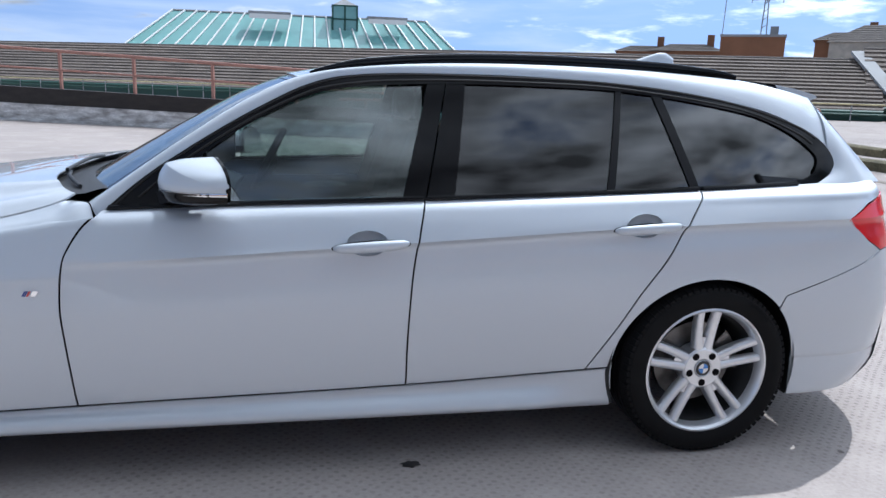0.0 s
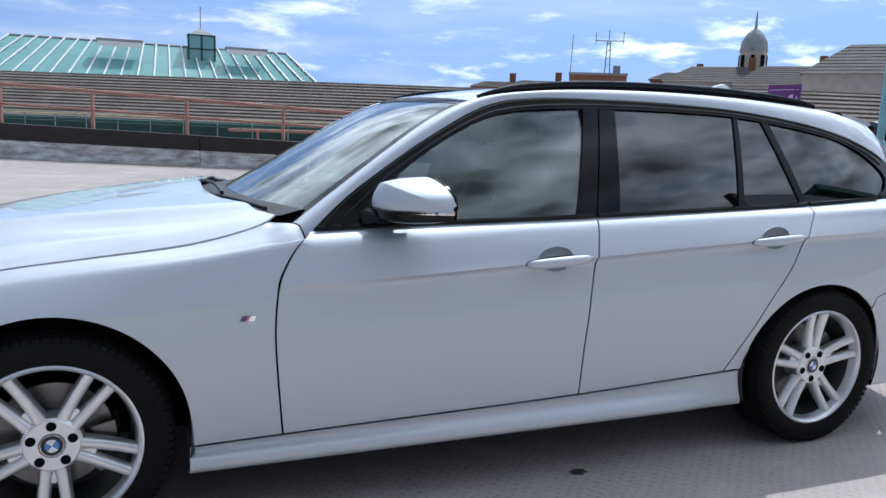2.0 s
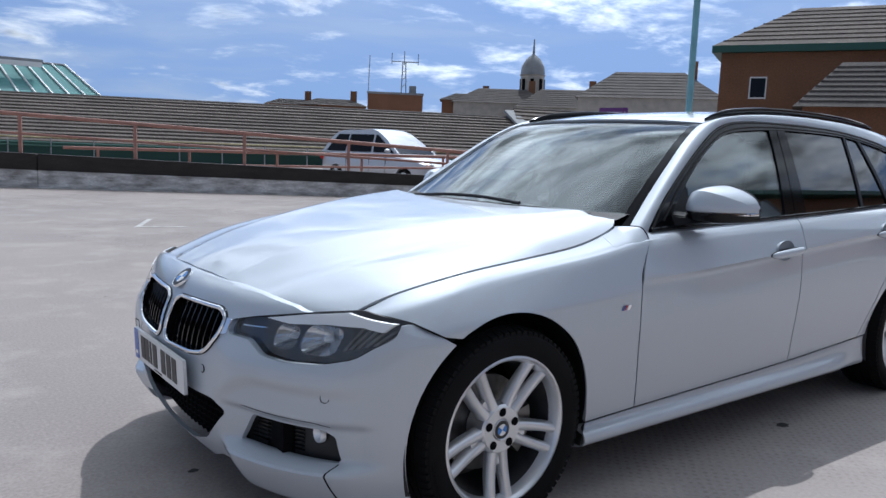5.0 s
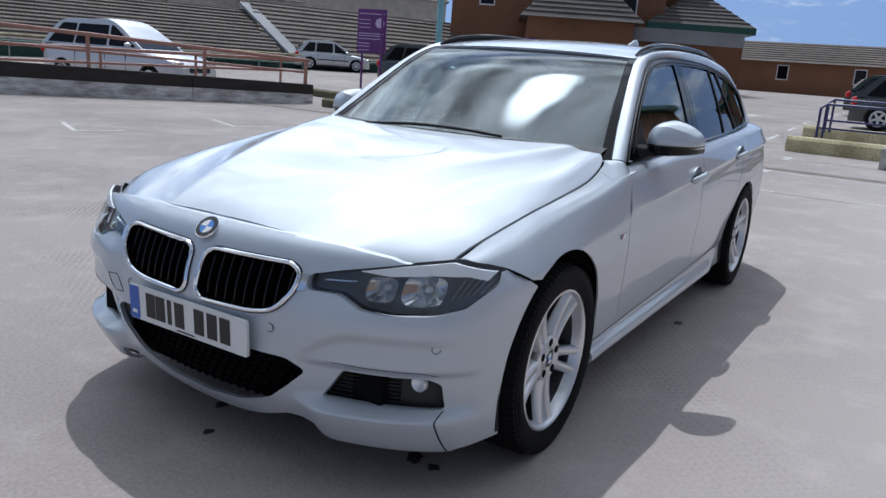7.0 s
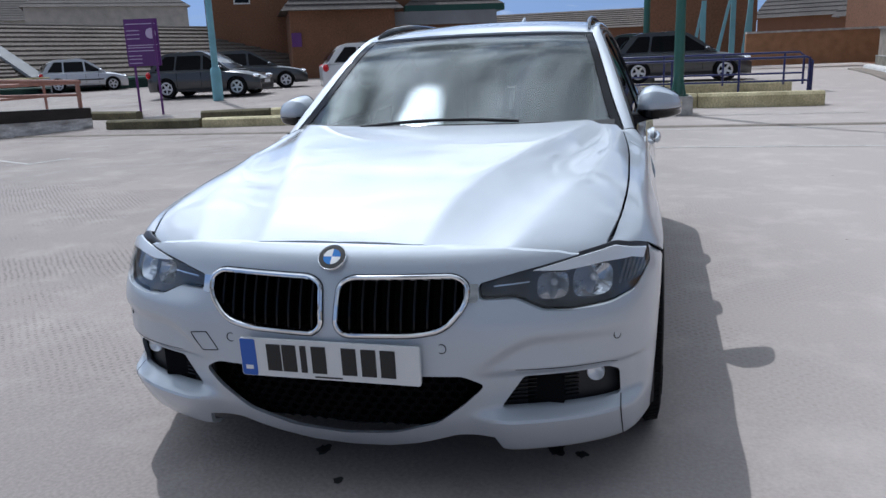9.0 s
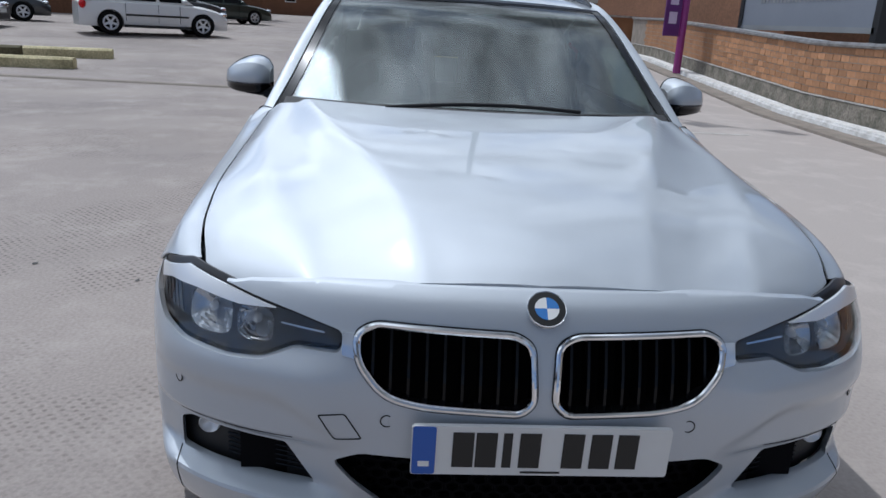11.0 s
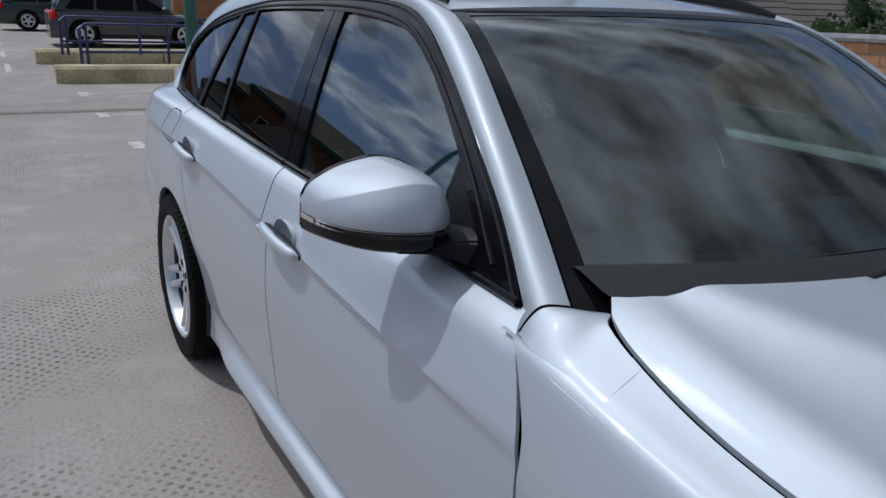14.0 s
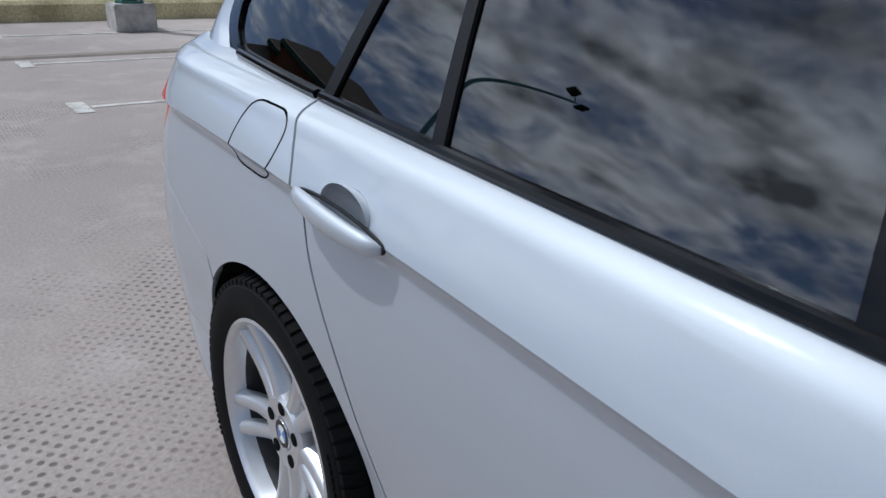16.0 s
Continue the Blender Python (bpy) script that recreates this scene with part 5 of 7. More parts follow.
# ---- front wings and bonnet ----
shoulder = glide([(-2.1, 0.63), (-2.0, 0.655), (-1.87, 0.685), (-1.75, 0.715), (-1.6, 0.748), (-1.3, 0.79), (-1.0, 0.822), (-0.8, 0.85), (-0.6, 0.878)])
crown = glide([(-2.1, 0.665), (-2.0, 0.68), (-1.869, 0.716), (-1.751, 0.755), (-1.634, 0.782), (-1.479, 0.812), (-1.277, 0.835), (-1.034, 0.861), (-0.887, 0.886), (-0.7, 0.927), (-0.55, 0.957)])
dip = glide([(-2.1, 0.68), (-2.0, 0.715), (-1.9, 0.752), (-1.75, 0.80), (-1.5, 0.852), (-1.28, 0.882), (-1.03, 0.915), (-0.8, 0.956), (-0.55, 1.0)])
ridge_z = glide([(-2.1, 0.715), (-2.0, 0.767), (-1.8, 0.842), (-1.5, 0.902), (-1.2, 0.94), (-0.9, 0.968), (-0.55, 1.0)])
ridge_y = glide([(-2.1, 0.23), (-1.95, 0.257), (-1.8, 0.29), (-1.65, 0.335), (-1.46, 0.405), (-1.2, 0.505), (-0.95, 0.585), (-0.7, 0.645)])
valley_y = glide([(-2.1, 0.45), (-1.9, 0.50), (-1.65, 0.59), (-1.4, 0.645), (-1.09, 0.71), (-0.7, 0.74)])
middle = glide([(-2.1, 0.725), (-2.0, 0.785), (-1.8, 0.849), (-1.5, 0.905), (-1.2, 0.943), (-0.93, 0.968), (-0.55, 1.0)])


def upper_rows(x):
    t = float(taper(x, 0.70))
    r = float(ridge_y(x))
    rows = [(0.836 * t, float(shoulder(x))), (0.812 * t, 0.45 * float(shoulder(x)) + 0.55 * float(crown(x))), (0.772 * t, float(crown(x)))]
    d = min(0.68, 0.70 * t)
    m = (0.55 * min(1, t + 0.25))
    rows += [(d, float(dip(x))), (0.5 * (d + m) + 0.03, 0.5 * (float(dip(x)) + float(ridge_z(x))) - 0.006), (m + 0.012, float(ridge_z(x)) - 0.003), (m - 0.02, float(ridge_z(x)) + 0.001)]
    rows += [(m * 0.55, 0.5 * (float(ridge_z(x)) + float(middle(x))) + 0.001), (0.0, float(middle(x)))]
    return rows


def wing_section(x):
    return smooth_rows(low_rows(x)[:-1] + upper_rows(x)[:5], 5)


rim_y = glide([(-2.1, 0.45), (-1.976, 0.60), (-1.862, 0.720), (-1.751, 0.75), (-1.634, 0.762), (-1.479, 0.77), (-1.277, 0.77), (-1.034, 0.765), (-0.887, 0.752), (-0.805, 0.735), (-0.70, 0.70)])


def wing_z(x, y):
    """Height of the wing's top at half width y."""
    sec = sorted((q, z) for q, z in wing_section(x) if z > float(shoulder(x)) - 0.02)
    return float(np.interp(y, [q for q, z in sec], [z for q, z in sec]))


def bonnet_z(x, y):
    r, rz, d, m = float(ridge_y(x)), float(ridge_z(x)), float(dip(x)), float(middle(x))
    e = float(rim_y(x))
    ez = wing_z(x, e) + 0.001
    v = max(min(float(valley_y(x)), e - 0.07), r + 0.02)
    dv = max(d + (0.66 - v) * 0.10, ez + 0.004)
    fall = lambda u, k: (r + u * (v - r), rz + k * (dv - rz))
    keys = [(-0.2, m - 0.001), (0.0, m), (0.55 * r, 0.45 * m + 0.55 * rz + 0.002), (r - 0.035, rz + 0.0025), (r, rz + 0.0005), fall(0.10, 0.16), fall(0.25, 0.40), fall(0.55, 0.78), fall(0.85, 0.97), (v, dv), (v + 0.5 * (e - v), dv + 0.36 * (ez - dv)), (e, ez), (e + 0.05, ez - 0.045)]
    return glide(keys)(np.abs(y))


WING = solid(oriented(grid(wing_section, np.linspace(-2.02, -0.5, 90)), (0, -1, 0)), 0.006)
bonnet_half = catmull([(-0.765, 0.708), (-0.805, 0.735), (-0.887, 0.752), (-1.034, 0.765), (-1.277, 0.77), (-1.479, 0.77), (-1.634, 0.762), (-1.751, 0.75), (-1.862, 0.722)], 4)
front_edge = catmull([(-1.866, 0.722), (-1.976, 0.61), (-2.035, 0.38), (-2.062, 0.0)], 5)
rear_edge = catmull([(-0.93, 0.0), (-0.915, 0.32), (-0.86, 0.56), (-0.80, 0.67), (-0.765, 0.708)], 5)
half_outline = rear_edge[:-1] + bonnet_half[:-1] + front_edge
bonnet_outline = [tuple(p) for p in half_outline] + [(p[0], -p[1]) for p in half_outline[-2:0:-1]]
bonnet_ys = np.linspace(-0.80, 0.80, 97)
BONNET = solid(oriented(np.array([[(x, y, z) for y, z in zip(bonnet_ys, bonnet_z(x, bonnet_ys))] for x in np.linspace(-2.09, -0.70, 90)]), (0, 0, 1)), 0.006)
part("bonnet", cut(BONNET, ("INTERSECT", prism(inset(bonnet_outline, GAP), "z", 0.5, 1.2))), PAINT, car)
wing_outline = [p for p in front_gap if float(foot_z(p[0])) + 0.004 < p[1] < 0.884] + foot(-0.767, -1.03, 4) + arch(-1.405, 0.368, -6, 122, 40)
wing_outline += [(-1.66, 0.6475), (-1.75, 0.6925), (-1.80, 0.7065), (-1.865, 0.719), (-1.86, 0.80), (-1.3, 1.0), (-0.862, 1.04), (-0.860, 0.874), (-0.76, 0.880), (-0.668, 0.889)]
wide_bonnet = [(p[0], -p[1]) for p in catmull([(-0.735, 0.722), (-0.768, 0.711), (-0.805, 0.735), (-0.887, 0.752), (-1.034, 0.765), (-1.277, 0.77), (-1.479, 0.77), (-1.634, 0.762), (-1.751, 0.75), (-1.862, 0.722), (-1.95, 0.64)], 4)] + [(-2.2, 0.0), (-0.3, 0.0), (-0.3, -0.724)]
both("front_wing", side_part(WING, wing_outline, GAP, [("DIFFERENCE", prism(inset(wide_bonnet, -GAP), "z", 0.5, 1.3))]), PAINT)

# ---- nose: bumper with its openings ----
def nose_half(z):
    return 0.870 - 0.25 * max(0.0, z - 0.63)


def front_point(phi, z):
    w = nose_half(z)
    y = w * math.sin(phi)
    x = float(nose_x(z)) + SWEEP * (1 - max(math.cos(phi), 1e-4) ** 0.6)
    a = abs(y)
    step = lambda e0, e1, v: (lambda t: t * t * (3 - 2 * t))(min(1, max(0, (v - e0) / (e1 - e0))))
    # splitter ledge below the fog openings, hollow above it, and the brow over it
    ledge = step(0.36, 0.50, a) * (1 - step(0.80, 0.86, a))
    x -= 0.042 * ledge * (1 - step(0.276, 0.300, z)) * step(0.13, 0.17, z)
    x += 0.026 * ledge * step(0.288, 0.31, z) * (1 - step(0.395, 0.425, z))
    # brow that sweeps out from under the kidneys towards the corners
    foot_of_brow = 0.40 + 0.085 * step(0.36, 0.56, a)
    x -= 0.016 * step(0.34, 0.48, a) * step(foot_of_brow, foot_of_brow + 0.045, z) * (1 - step(0.55, 0.62, z)) * (1 - step(0.78, 0.86, a))
    y += math.copysign(flare(x, z), y) * step(0.5, 0.75, a)
    return x, -y, z


zs = np.concatenate([np.linspace(0.10, 0.5, 56), np.linspace(0.507, 0.757, 34)])
half_turn = [*np.linspace(0, 1.40, 90), *[math.acos(c ** (1 / 0.6)) for c in np.linspace(0.335, 0.012, 24)]]
sweep = [-a for a in half_turn[:0:-1]] + half_turn
NOSE_GRID = np.array([[front_point(p, z) for z in zs] for p in sweep])
NOSE_SHELL = solid(oriented(NOSE_GRID, (-1, 0, 0)), 0.014)
mirror2 = lambda poly: [(-p[0], p[1]) for p in poly]
lamp_outline = rounded([(-0.405, 0.652), (-0.50, 0.676), (-0.645, 0.706), (-0.746, 0.722), (-0.832, 0.695), (-0.838, 0.655), (-0.80, 0.604), (-0.742, 0.586), (-0.641, 0.580), (-0.569, 0.586), (-0.498, 0.617), (-0.408, 0.616)], 0.012)
kidney = rounded([(-0.028, 0.650), (-0.060, 0.668), (-0.340, 0.673), (-0.375, 0.652), (-0.369, 0.603), (-0.318, 0.541), (-0.240, 0.526), (-0.046, 0.522), (-0.022, 0.545)], [0.02, 0.03, 0.03, 0.03, 0.04, 0.05, 0.05, 0.03, 0.02])
fog = rounded([(-0.455, 0.303), (-0.518, 0.395), (-0.735, 0.395), (-0.764, 0.378), (-0.768, 0.301)], 0.01)
mouth = rounded([(-0.420, 0.378), (-0.365, 0.409), (0.365, 0.409), (0.420, 0.378), (0.365, 0.325), (0.285, 0.258), (0.15, 0.210), (0, 0.196), (-0.15, 0.210), (-0.285, 0.258), (-0.365, 0.325)], 0.02)
lower = [(0, 0.134), (-0.12, 0.142), (-0.21, 0.165), (-0.33, 0.212), (-0.438, 0.216), (-0.466, 0.140), (-0.60, 0.138), (-0.755, 0.146), (-0.80, 0.175), (-0.90, 0.19)]
nose_top = [(-0.90, 0.62), (-0.866, 0.652), (-0.845, 0.672), (-0.836, 0.689), (-0.80, 0.7050), (-0.75, 0.7220), (-0.70, 0.7155), (-0.655, 0.710), (-0.635, 0.7115), (-0.60, 0.720), (-0.45, 0.735), (-0.30, 0.742), (0, 0.7475)]
bumper_outline = lower + nose_top + [(-y, z) for y, z in nose_top[-2::-1]] + [(-y, z) for y, z in lower[:0:-1]]
arch_tool = [prism(arch(-1.405, 0.368, 0, 359, 64), "y", s * 0.5, s * 1.2) for s in (-1, 1)]
seam_tool = [prism([(-1.615, 0.62), (-1.66, 0.646), (-1.752, 0.6915), (-1.752, 0.80), (-1.4, 0.80), (-1.4, 0.62)], "y", s * 0.5, s * 1.2) for s in (-1, 1)]
hole = lambda poly, d=0.0: ("DIFFERENCE", prism(inset(poly, d), "x", -2.4, -1.70))
bumper = cut(NOSE_SHELL, ("INTERSECT", prism(bumper_outline, "x", -2.4, -1.5)), *[hole(q, -0.003) for q in (lamp_outline, mirror2(lamp_outline))], *[hole(q) for q in (kidney, mirror2(kidney), fog, mirror2(fog), mouth)])
bumper = cut(bumper, *[("DIFFERENCE", t) for t in arch_tool + seam_tool])
part("front_bumper", bumper, PAINT, car)

# dark liners behind the openings
part("radiator_backing", box(-2.03, -1.98, -0.62, 0.62, 0.2, 0.45), DARK, car, smooth=0)
part("radiator_backing", box(-2.03, -1.98, -0.40, 0.40, 0.452, 0.675), DARK, car, smooth=0)


def nose_patch(poly, lift, thick=0.004):
    """A plate with the given front outline that follows the nose, lift metres in front of it."""
    shell = solid(oriented(NOSE_GRID[20:-20], (-1, 0, 0)) + np.array((-lift, 0, 0)), thick)
    return cut(shell, ("INTERSECT", prism(poly, "x", -2.4, -1.70)))


def nose_at(y, z):
    w = nose_half(z)
    return front_point(math.asin(max(-0.999, min(0.999, -y / w))), z)[0]


for s in (1, -1):
    k = kidney if s == 1 else mirror2(kidney)
    ring = cut(solid(oriented(NOSE_GRID, (-1, 0, 0)) + np.array((-0.004, 0, 0)), 0.03), ("INTERSECT", prism(inset(k, -0.0095), "x", -2.4, -1.5)), ("DIFFERENCE", prism(inset(k, 0.004), "x", -2.5, -1.4)))
    frame_ob = part("grille_surround", ring, GLOSS_BLACK, car, "kidney grille with bright chrome surround")
    loop = inset(k, -0.001)
    loop = [*loop, loop[0], loop[1]]
    fine = [np.array(a) * (1 - u) + np.array(b) * u for a, b in zip(loop[:-1], loop[1:]) for u in np.linspace(0, 1, 1 + max(1, int(math.dist(a, b) / 0.02)), endpoint=False)]
    part("chrome_ring", tube([(nose_at(y, z) - 0.003, y, z) for y, z in fine], 0.0072, 10, False), CHROME, frame_ob, "polished chrome ring")
    lo, hi = min(p[0] for p in k), max(p[0] for p in k)
    for i in range(9):
        y = lo + (hi - lo) * (i + 0.9) / 9.8
        zz = [a[1] + (b[1] - a[1]) * (y - a[0]) / (b[0] - a[0]) for a, b in zip(k, [*k[1:], k[0]]) if (a[0] - y) * (b[0] - y) < 0]
        col = [(nose_at(y, z) + 0.014, z) for z in np.linspace(min(zz) + 0.004, max(zz) - 0.002, 8)]
        poly = [(x, z) for x, z in col] + [(x + 0.05, z) for x, z in col[::-1]]
        part("grille_slat", prism(poly, "y", y - 0.0028, y + 0.0028), GLOSS_BLACK, frame_ob, smooth=0)
    # headlamp: black bowl, reflectors, clear cover and bright eyebrow
    lam = lamp_outline if s == 1 else mirror2(lamp_outline)
    bowl = part("headlamp", nose_patch(inset(lam, -0.001), -0.100, 0.03), LAMP_GREY, car, "clear headlamp with twin reflectors in a dark housing")
    part("lens", nose_patch(inset(lam, 0.001), 0.001, 0.003), LAMP_GLASS, bowl, "clear polycarbonate lens")
    brow = [(-0.54, 0.681), (-0.645, 0.704), (-0.746, 0.7195), (-0.829, 0.693), (-0.822, 0.672), (-0.79, 0.684), (-0.72, 0.686), (-0.62, 0.676)]
    part("brow_trim", nose_patch(brow if s == 1 else mirror2(brow), 0.0035, 0.005), LAMP_SILVER, bowl, "silver eyebrow trim")
    bezel_vf = nose_patch(inset(lam, -0.002), -0.036, 0.004)
    for cy, cz, hw, hh in ((-0.588, 0.632, 0.043, 0.036), (-0.690, 0.636, 0.054, 0.043)):
        squircle = [(math.copysign(abs(math.cos(a)) ** 0.62, math.cos(a)), math.copysign(abs(math.sin(a)) ** 0.62, math.sin(a))) for a in np.linspace(0, 2 * math.pi, 28, endpoint=False)]
        rim = [(s * cy + hw * u, cz + hh * w) for u, w in squircle]
        bezel_vf = cut(bezel_vf, ("DIFFERENCE", prism(inset(rim, 0.003), "x", -2.4, -1.6)))
        deep = nose_at(s * cy, cz) + 0.082
        bowl_rows = []
        for f in (1.0, 0.86, 0.68, 0.50, 0.32, 0.16):
            bowl_rows.append([(deep + (nose_at(y, z) + 0.038 - deep) * f ** 1.8, s * cy + (y - s * cy) * f, cz + (z - cz) * f) for y, z in rim])
        v, fc = sheet(np.array(bowl_rows).transpose(1, 0, 2), True)
        part("reflector", (v, fc), LAMP_MIRROR, bowl, smooth=0, label="bright faceted reflector bowl")
        part("bulb", ellipsoid((deep - 0.014, s * cy, cz), (0.018, 0.010, 0.010), 12, 8), LAMP_SILVER, bowl, "dipped bulb in a bright shield")
    part("bezel", bezel_vf, LAMP_GREY, bowl, "smoked inner bezel")
    for i in range(6):
        y0 = -0.757 - 0.0125 * i
        rib = [(y0, 0.618 + 0.004 * i), (y0 - 0.016, 0.676 - 0.001 * i), (y0 - 0.022, 0.676 - 0.001 * i), (y0 - 0.006, 0.618 + 0.004 * i)]
        part("side_reflector", nose_patch(rib if s == 1 else mirror2(rib), -0.030, 0.006), STEEL, bowl)
    slat = [(-0.44, 0.645), (-0.53, 0.652), (-0.53, 0.648), (-0.44, 0.641)]
    part("light_bar", nose_patch(slat if s == 1 else mirror2(slat), -0.015, 0.006), CHROME, bowl)
    link = rounded([(-0.366, 0.655), (-0.403, 0.655), (-0.403, 0.612), (-0.366, 0.606)], 0.005)
    part("chrome_link", nose_patch(link if s == 1 else mirror2(link), 0.004, 0.008), CHROME, car, "chrome link between grille and headlamp")
    # fog opening: mesh and lamp
    fog_back = np.array([[(float(nose_x(0.35)) + SWEEP * (1 - math.cos(math.asin(y / 0.87)) ** 0.6) + 0.066, -s * y, z) for z in (0.285, 0.33, 0.37, 0.412)] for y in np.linspace(0.435, 0.795, 14)])
    grille = part("fog_grille", solid(oriented(fog_back, (-1, 0, 0)), 0.008), PLASTIC, car, "black mesh fog lamp insert")
    for i in range(7):
        z = 0.312 + i * 0.0115
        bar = [(float(nose_x(0.35)) + SWEEP * (1 - math.cos(math.asin(y / 0.87)) ** 0.6) + 0.060, -s * y, z) for y in np.linspace(0.462 + 0.006 * i, 0.655, 8)]
        part("mesh_bar", tube(bar, 0.0026, 5), GLOSS_BLACK, grille)
    x = nose_at(-0.70, 0.368)
    m = Matrix.Translation((x + 0.03, s * -0.70, 0.370))
    part("fog_lamp", moved(lathe([(0.024, 0.012), (0.024, -0.002), (0.022, -0.005), (0.018, 0.0), (0.0, 0.008)], 32, "x"), m), LAMP_SILVER, grille, "round chrome fog lamp")
    # joint at the splitter's end, and crease shade drawn dark over the fog opening
    seam = [(-0.7675, 0.300), (-0.7705, 0.300), (-0.7790, 0.160), (-0.7760, 0.160)]
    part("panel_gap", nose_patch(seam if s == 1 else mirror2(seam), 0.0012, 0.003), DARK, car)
    # no gap here: a thin dark plate draws the shade under the brow
    crease_shade = [(-0.50, 0.4235), (-0.60, 0.4215), (-0.73, 0.4195), (-0.76, 0.408), (-0.759, 0.406), (-0.73, 0.4175), (-0.60, 0.4195), (-0.50, 0.4225)]
    part("panel_gap", nose_patch(crease_shade if s == 1 else mirror2(crease_shade), 0.0012, 0.003), DARK, car)
    # parking sensors
    for cy, cz in ((-0.309, 0.488), (-0.757, 0.492)):
        x = nose_at(cy, cz)
        tilt = 0.0 if cy > -0.5 else s * 48
        m = Matrix.Translation((x + 0.001, s * cy, cz)) @ pose(0, 0, 0, 0, 0, tilt)
        ring_ob = part("parking_sensor", moved(lathe([(0.0135, 0.004), (0.0135, -0.002), (0.0115, -0.002), (0.0115, 0.001)], 28, "x"), m), GLOSS_BLACK, car)
        part("sensor_face", moved(lathe([(0.0112, 0.002), (0.0112, -0.0012), (0.0, -0.002)], 28, "x"), m), PAINT, ring_ob)

# lower intake with honeycomb mesh
intake = part("lower_intake", nose_patch(inset(mouth, -0.006), -0.075, 0.01), DARK, car, "black honeycomb lower air intake")
for row in range(7):
    z = 0.232 + row * 0.024
    for col in range(-11, 12):
        y = (col + 0.5 * (row % 2)) * 0.036
        lim = 0.375 - max(0.0, 0.32 - z) * 1.2
        if abs(y) > lim:
            continue
        hexa = [(y + 0.0195 * math.cos(a), z + 0.0150 * math.sin(a)) for a in np.arange(6) * math.pi / 3 + math.pi / 6]
        inner = [(y + 0.0150 * math.cos(a), z + 0.0112 * math.sin(a)) for a in np.arange(6) * math.pi / 3 + math.pi / 6]
        x = nose_at(y, z) + 0.052
        v = [(x, a, b) for a, b in hexa] + [(x, a, b) for a, b in inner] + [(x + 0.012, a, b) for a, b in hexa] + [(x + 0.012, a, b) for a, b in inner]
        f = []
        for i in range(6):
            j = (i + 1) % 6
            f += [[i, j, 6 + j, 6 + i], [6 + i, 6 + j, 18 + j, 18 + i], [12 + i, 12 + j, j, i]]
        part("mesh_cell", (v, f), DARK, intake, smooth=0)

# number plate
px = -2.186
plate = part("number_plate", moved(prism(rounded([(-0.26, -0.0555), (0.26, -0.0555), (0.26, 0.0555), (-0.26, 0.0555)], 0.008), "x", -0.004, 0.006), pose(px, 0, 0.449, 0, -3, 0)), PLATE_WHITE, car, "white number plate with dark characters as bars")
pm = pose(px, 0, 0.449, 0, -3, 0)
part("country_band", moved(prism(rounded([(0.212, -0.054), (0.258, -0.054), (0.258, 0.054), (0.212, 0.054)], 0.006), "x", -0.0052, 0.0), pm), EU_BLUE, plate, "blue country band", smooth=0)
part("country_mark", moved(box(-0.006, -0.004, 0.224, 0.246, -0.036, -0.024), pm), WHITE, plate, smooth=0)
for y in (0.158, 0.112, 0.070, 0.025, -0.062, -0.118, -0.172):
    w = 0.021 if abs(y - 0.070) > 0.001 else 0.009
    part("character_bar", moved(prism([(y - w, -0.037), (y + w, -0.037), (y + w, 0.042), (y - w, 0.042)], "x", -0.0056, -0.003), pm), BLACK_INK, plate, smooth=0)
part("maker_line", moved(box(-0.0056, -0.003, -0.04, 0.04, -0.050, -0.046), pm), BLACK_INK, plate, smooth=0)


def roundel(m, r, parent):
    """A round enamel badge: dark ring with a quartered blue and white centre."""
    base = part("roundel", moved(lathe([(r, 0.004), (r, -0.003), (r * 0.97, -0.005), (r * 0.9, -0.0035), (0.0, -0.0035)], 40, "x"), m), CHROME, parent, "round badge, blue and white quarters in a black ring")
    part("badge_ring", moved(lathe([(r * 0.92, -0.003), (r * 0.92, -0.0045), (r * 0.6, -0.005), (r * 0.6, -0.003)], 40, "x"), m), BLACK_INK, base)
    for q in range(4):
        pts = [(0.0, 0.0)] + [(r * 0.6 * math.cos(a), r * 0.6 * math.sin(a)) for a in np.linspace(q * math.pi / 2, (q + 1) * math.pi / 2, 10)]
        part("badge_quarter", moved(prism(pts, "x", -0.0056, -0.003), m), BLUE if q % 2 else WHITE, base, smooth=0)
    return base


roundel(pose(-2.104, 0, 0.7175, 0, 48, 0), 0.041, car)
tow = rounded([(0.448, 0.492), (0.393, 0.497), (0.357, 0.442), (0.415, 0.436)], 0.006)
tow_ring = cut(solid(oriented(NOSE_GRID, (-1, 0, 0)) + np.array((-0.0012, 0, 0)), 0.004), ("INTERSECT", prism(tow, "x", -2.4, -1.5)), ("DIFFERENCE", prism(inset(tow, 0.0022), "x", -2.5, -1.4)))
part("tow_eye_cover", tow_ring, DARK, car)

# ---- cabin: side glass plane, windscreen, roof ----
def glass_y(x, z):
    """Half width of the cabin side at height z."""
    d = z - float(belt_z(x))
    return float(belt_y(x)) - 0.37 * d - 0.24 * d * abs(d) - 0.02 * max(0.0, x - 1.2) ** 2


cabin_xs = np.linspace(-0.80, 2.16, 130)
CABIN_GRID = np.array([[(x, -glass_y(x, z), z) for z in np.linspace(float(belt_z(x)) - 0.03, 1.41, 44)] for x in cabin_xs])


def cabin_shell(lift, thick):
    g = oriented(CABIN_GRID, (0, -1, 0.3))
    return solid(g + normals(g) * lift, thick)


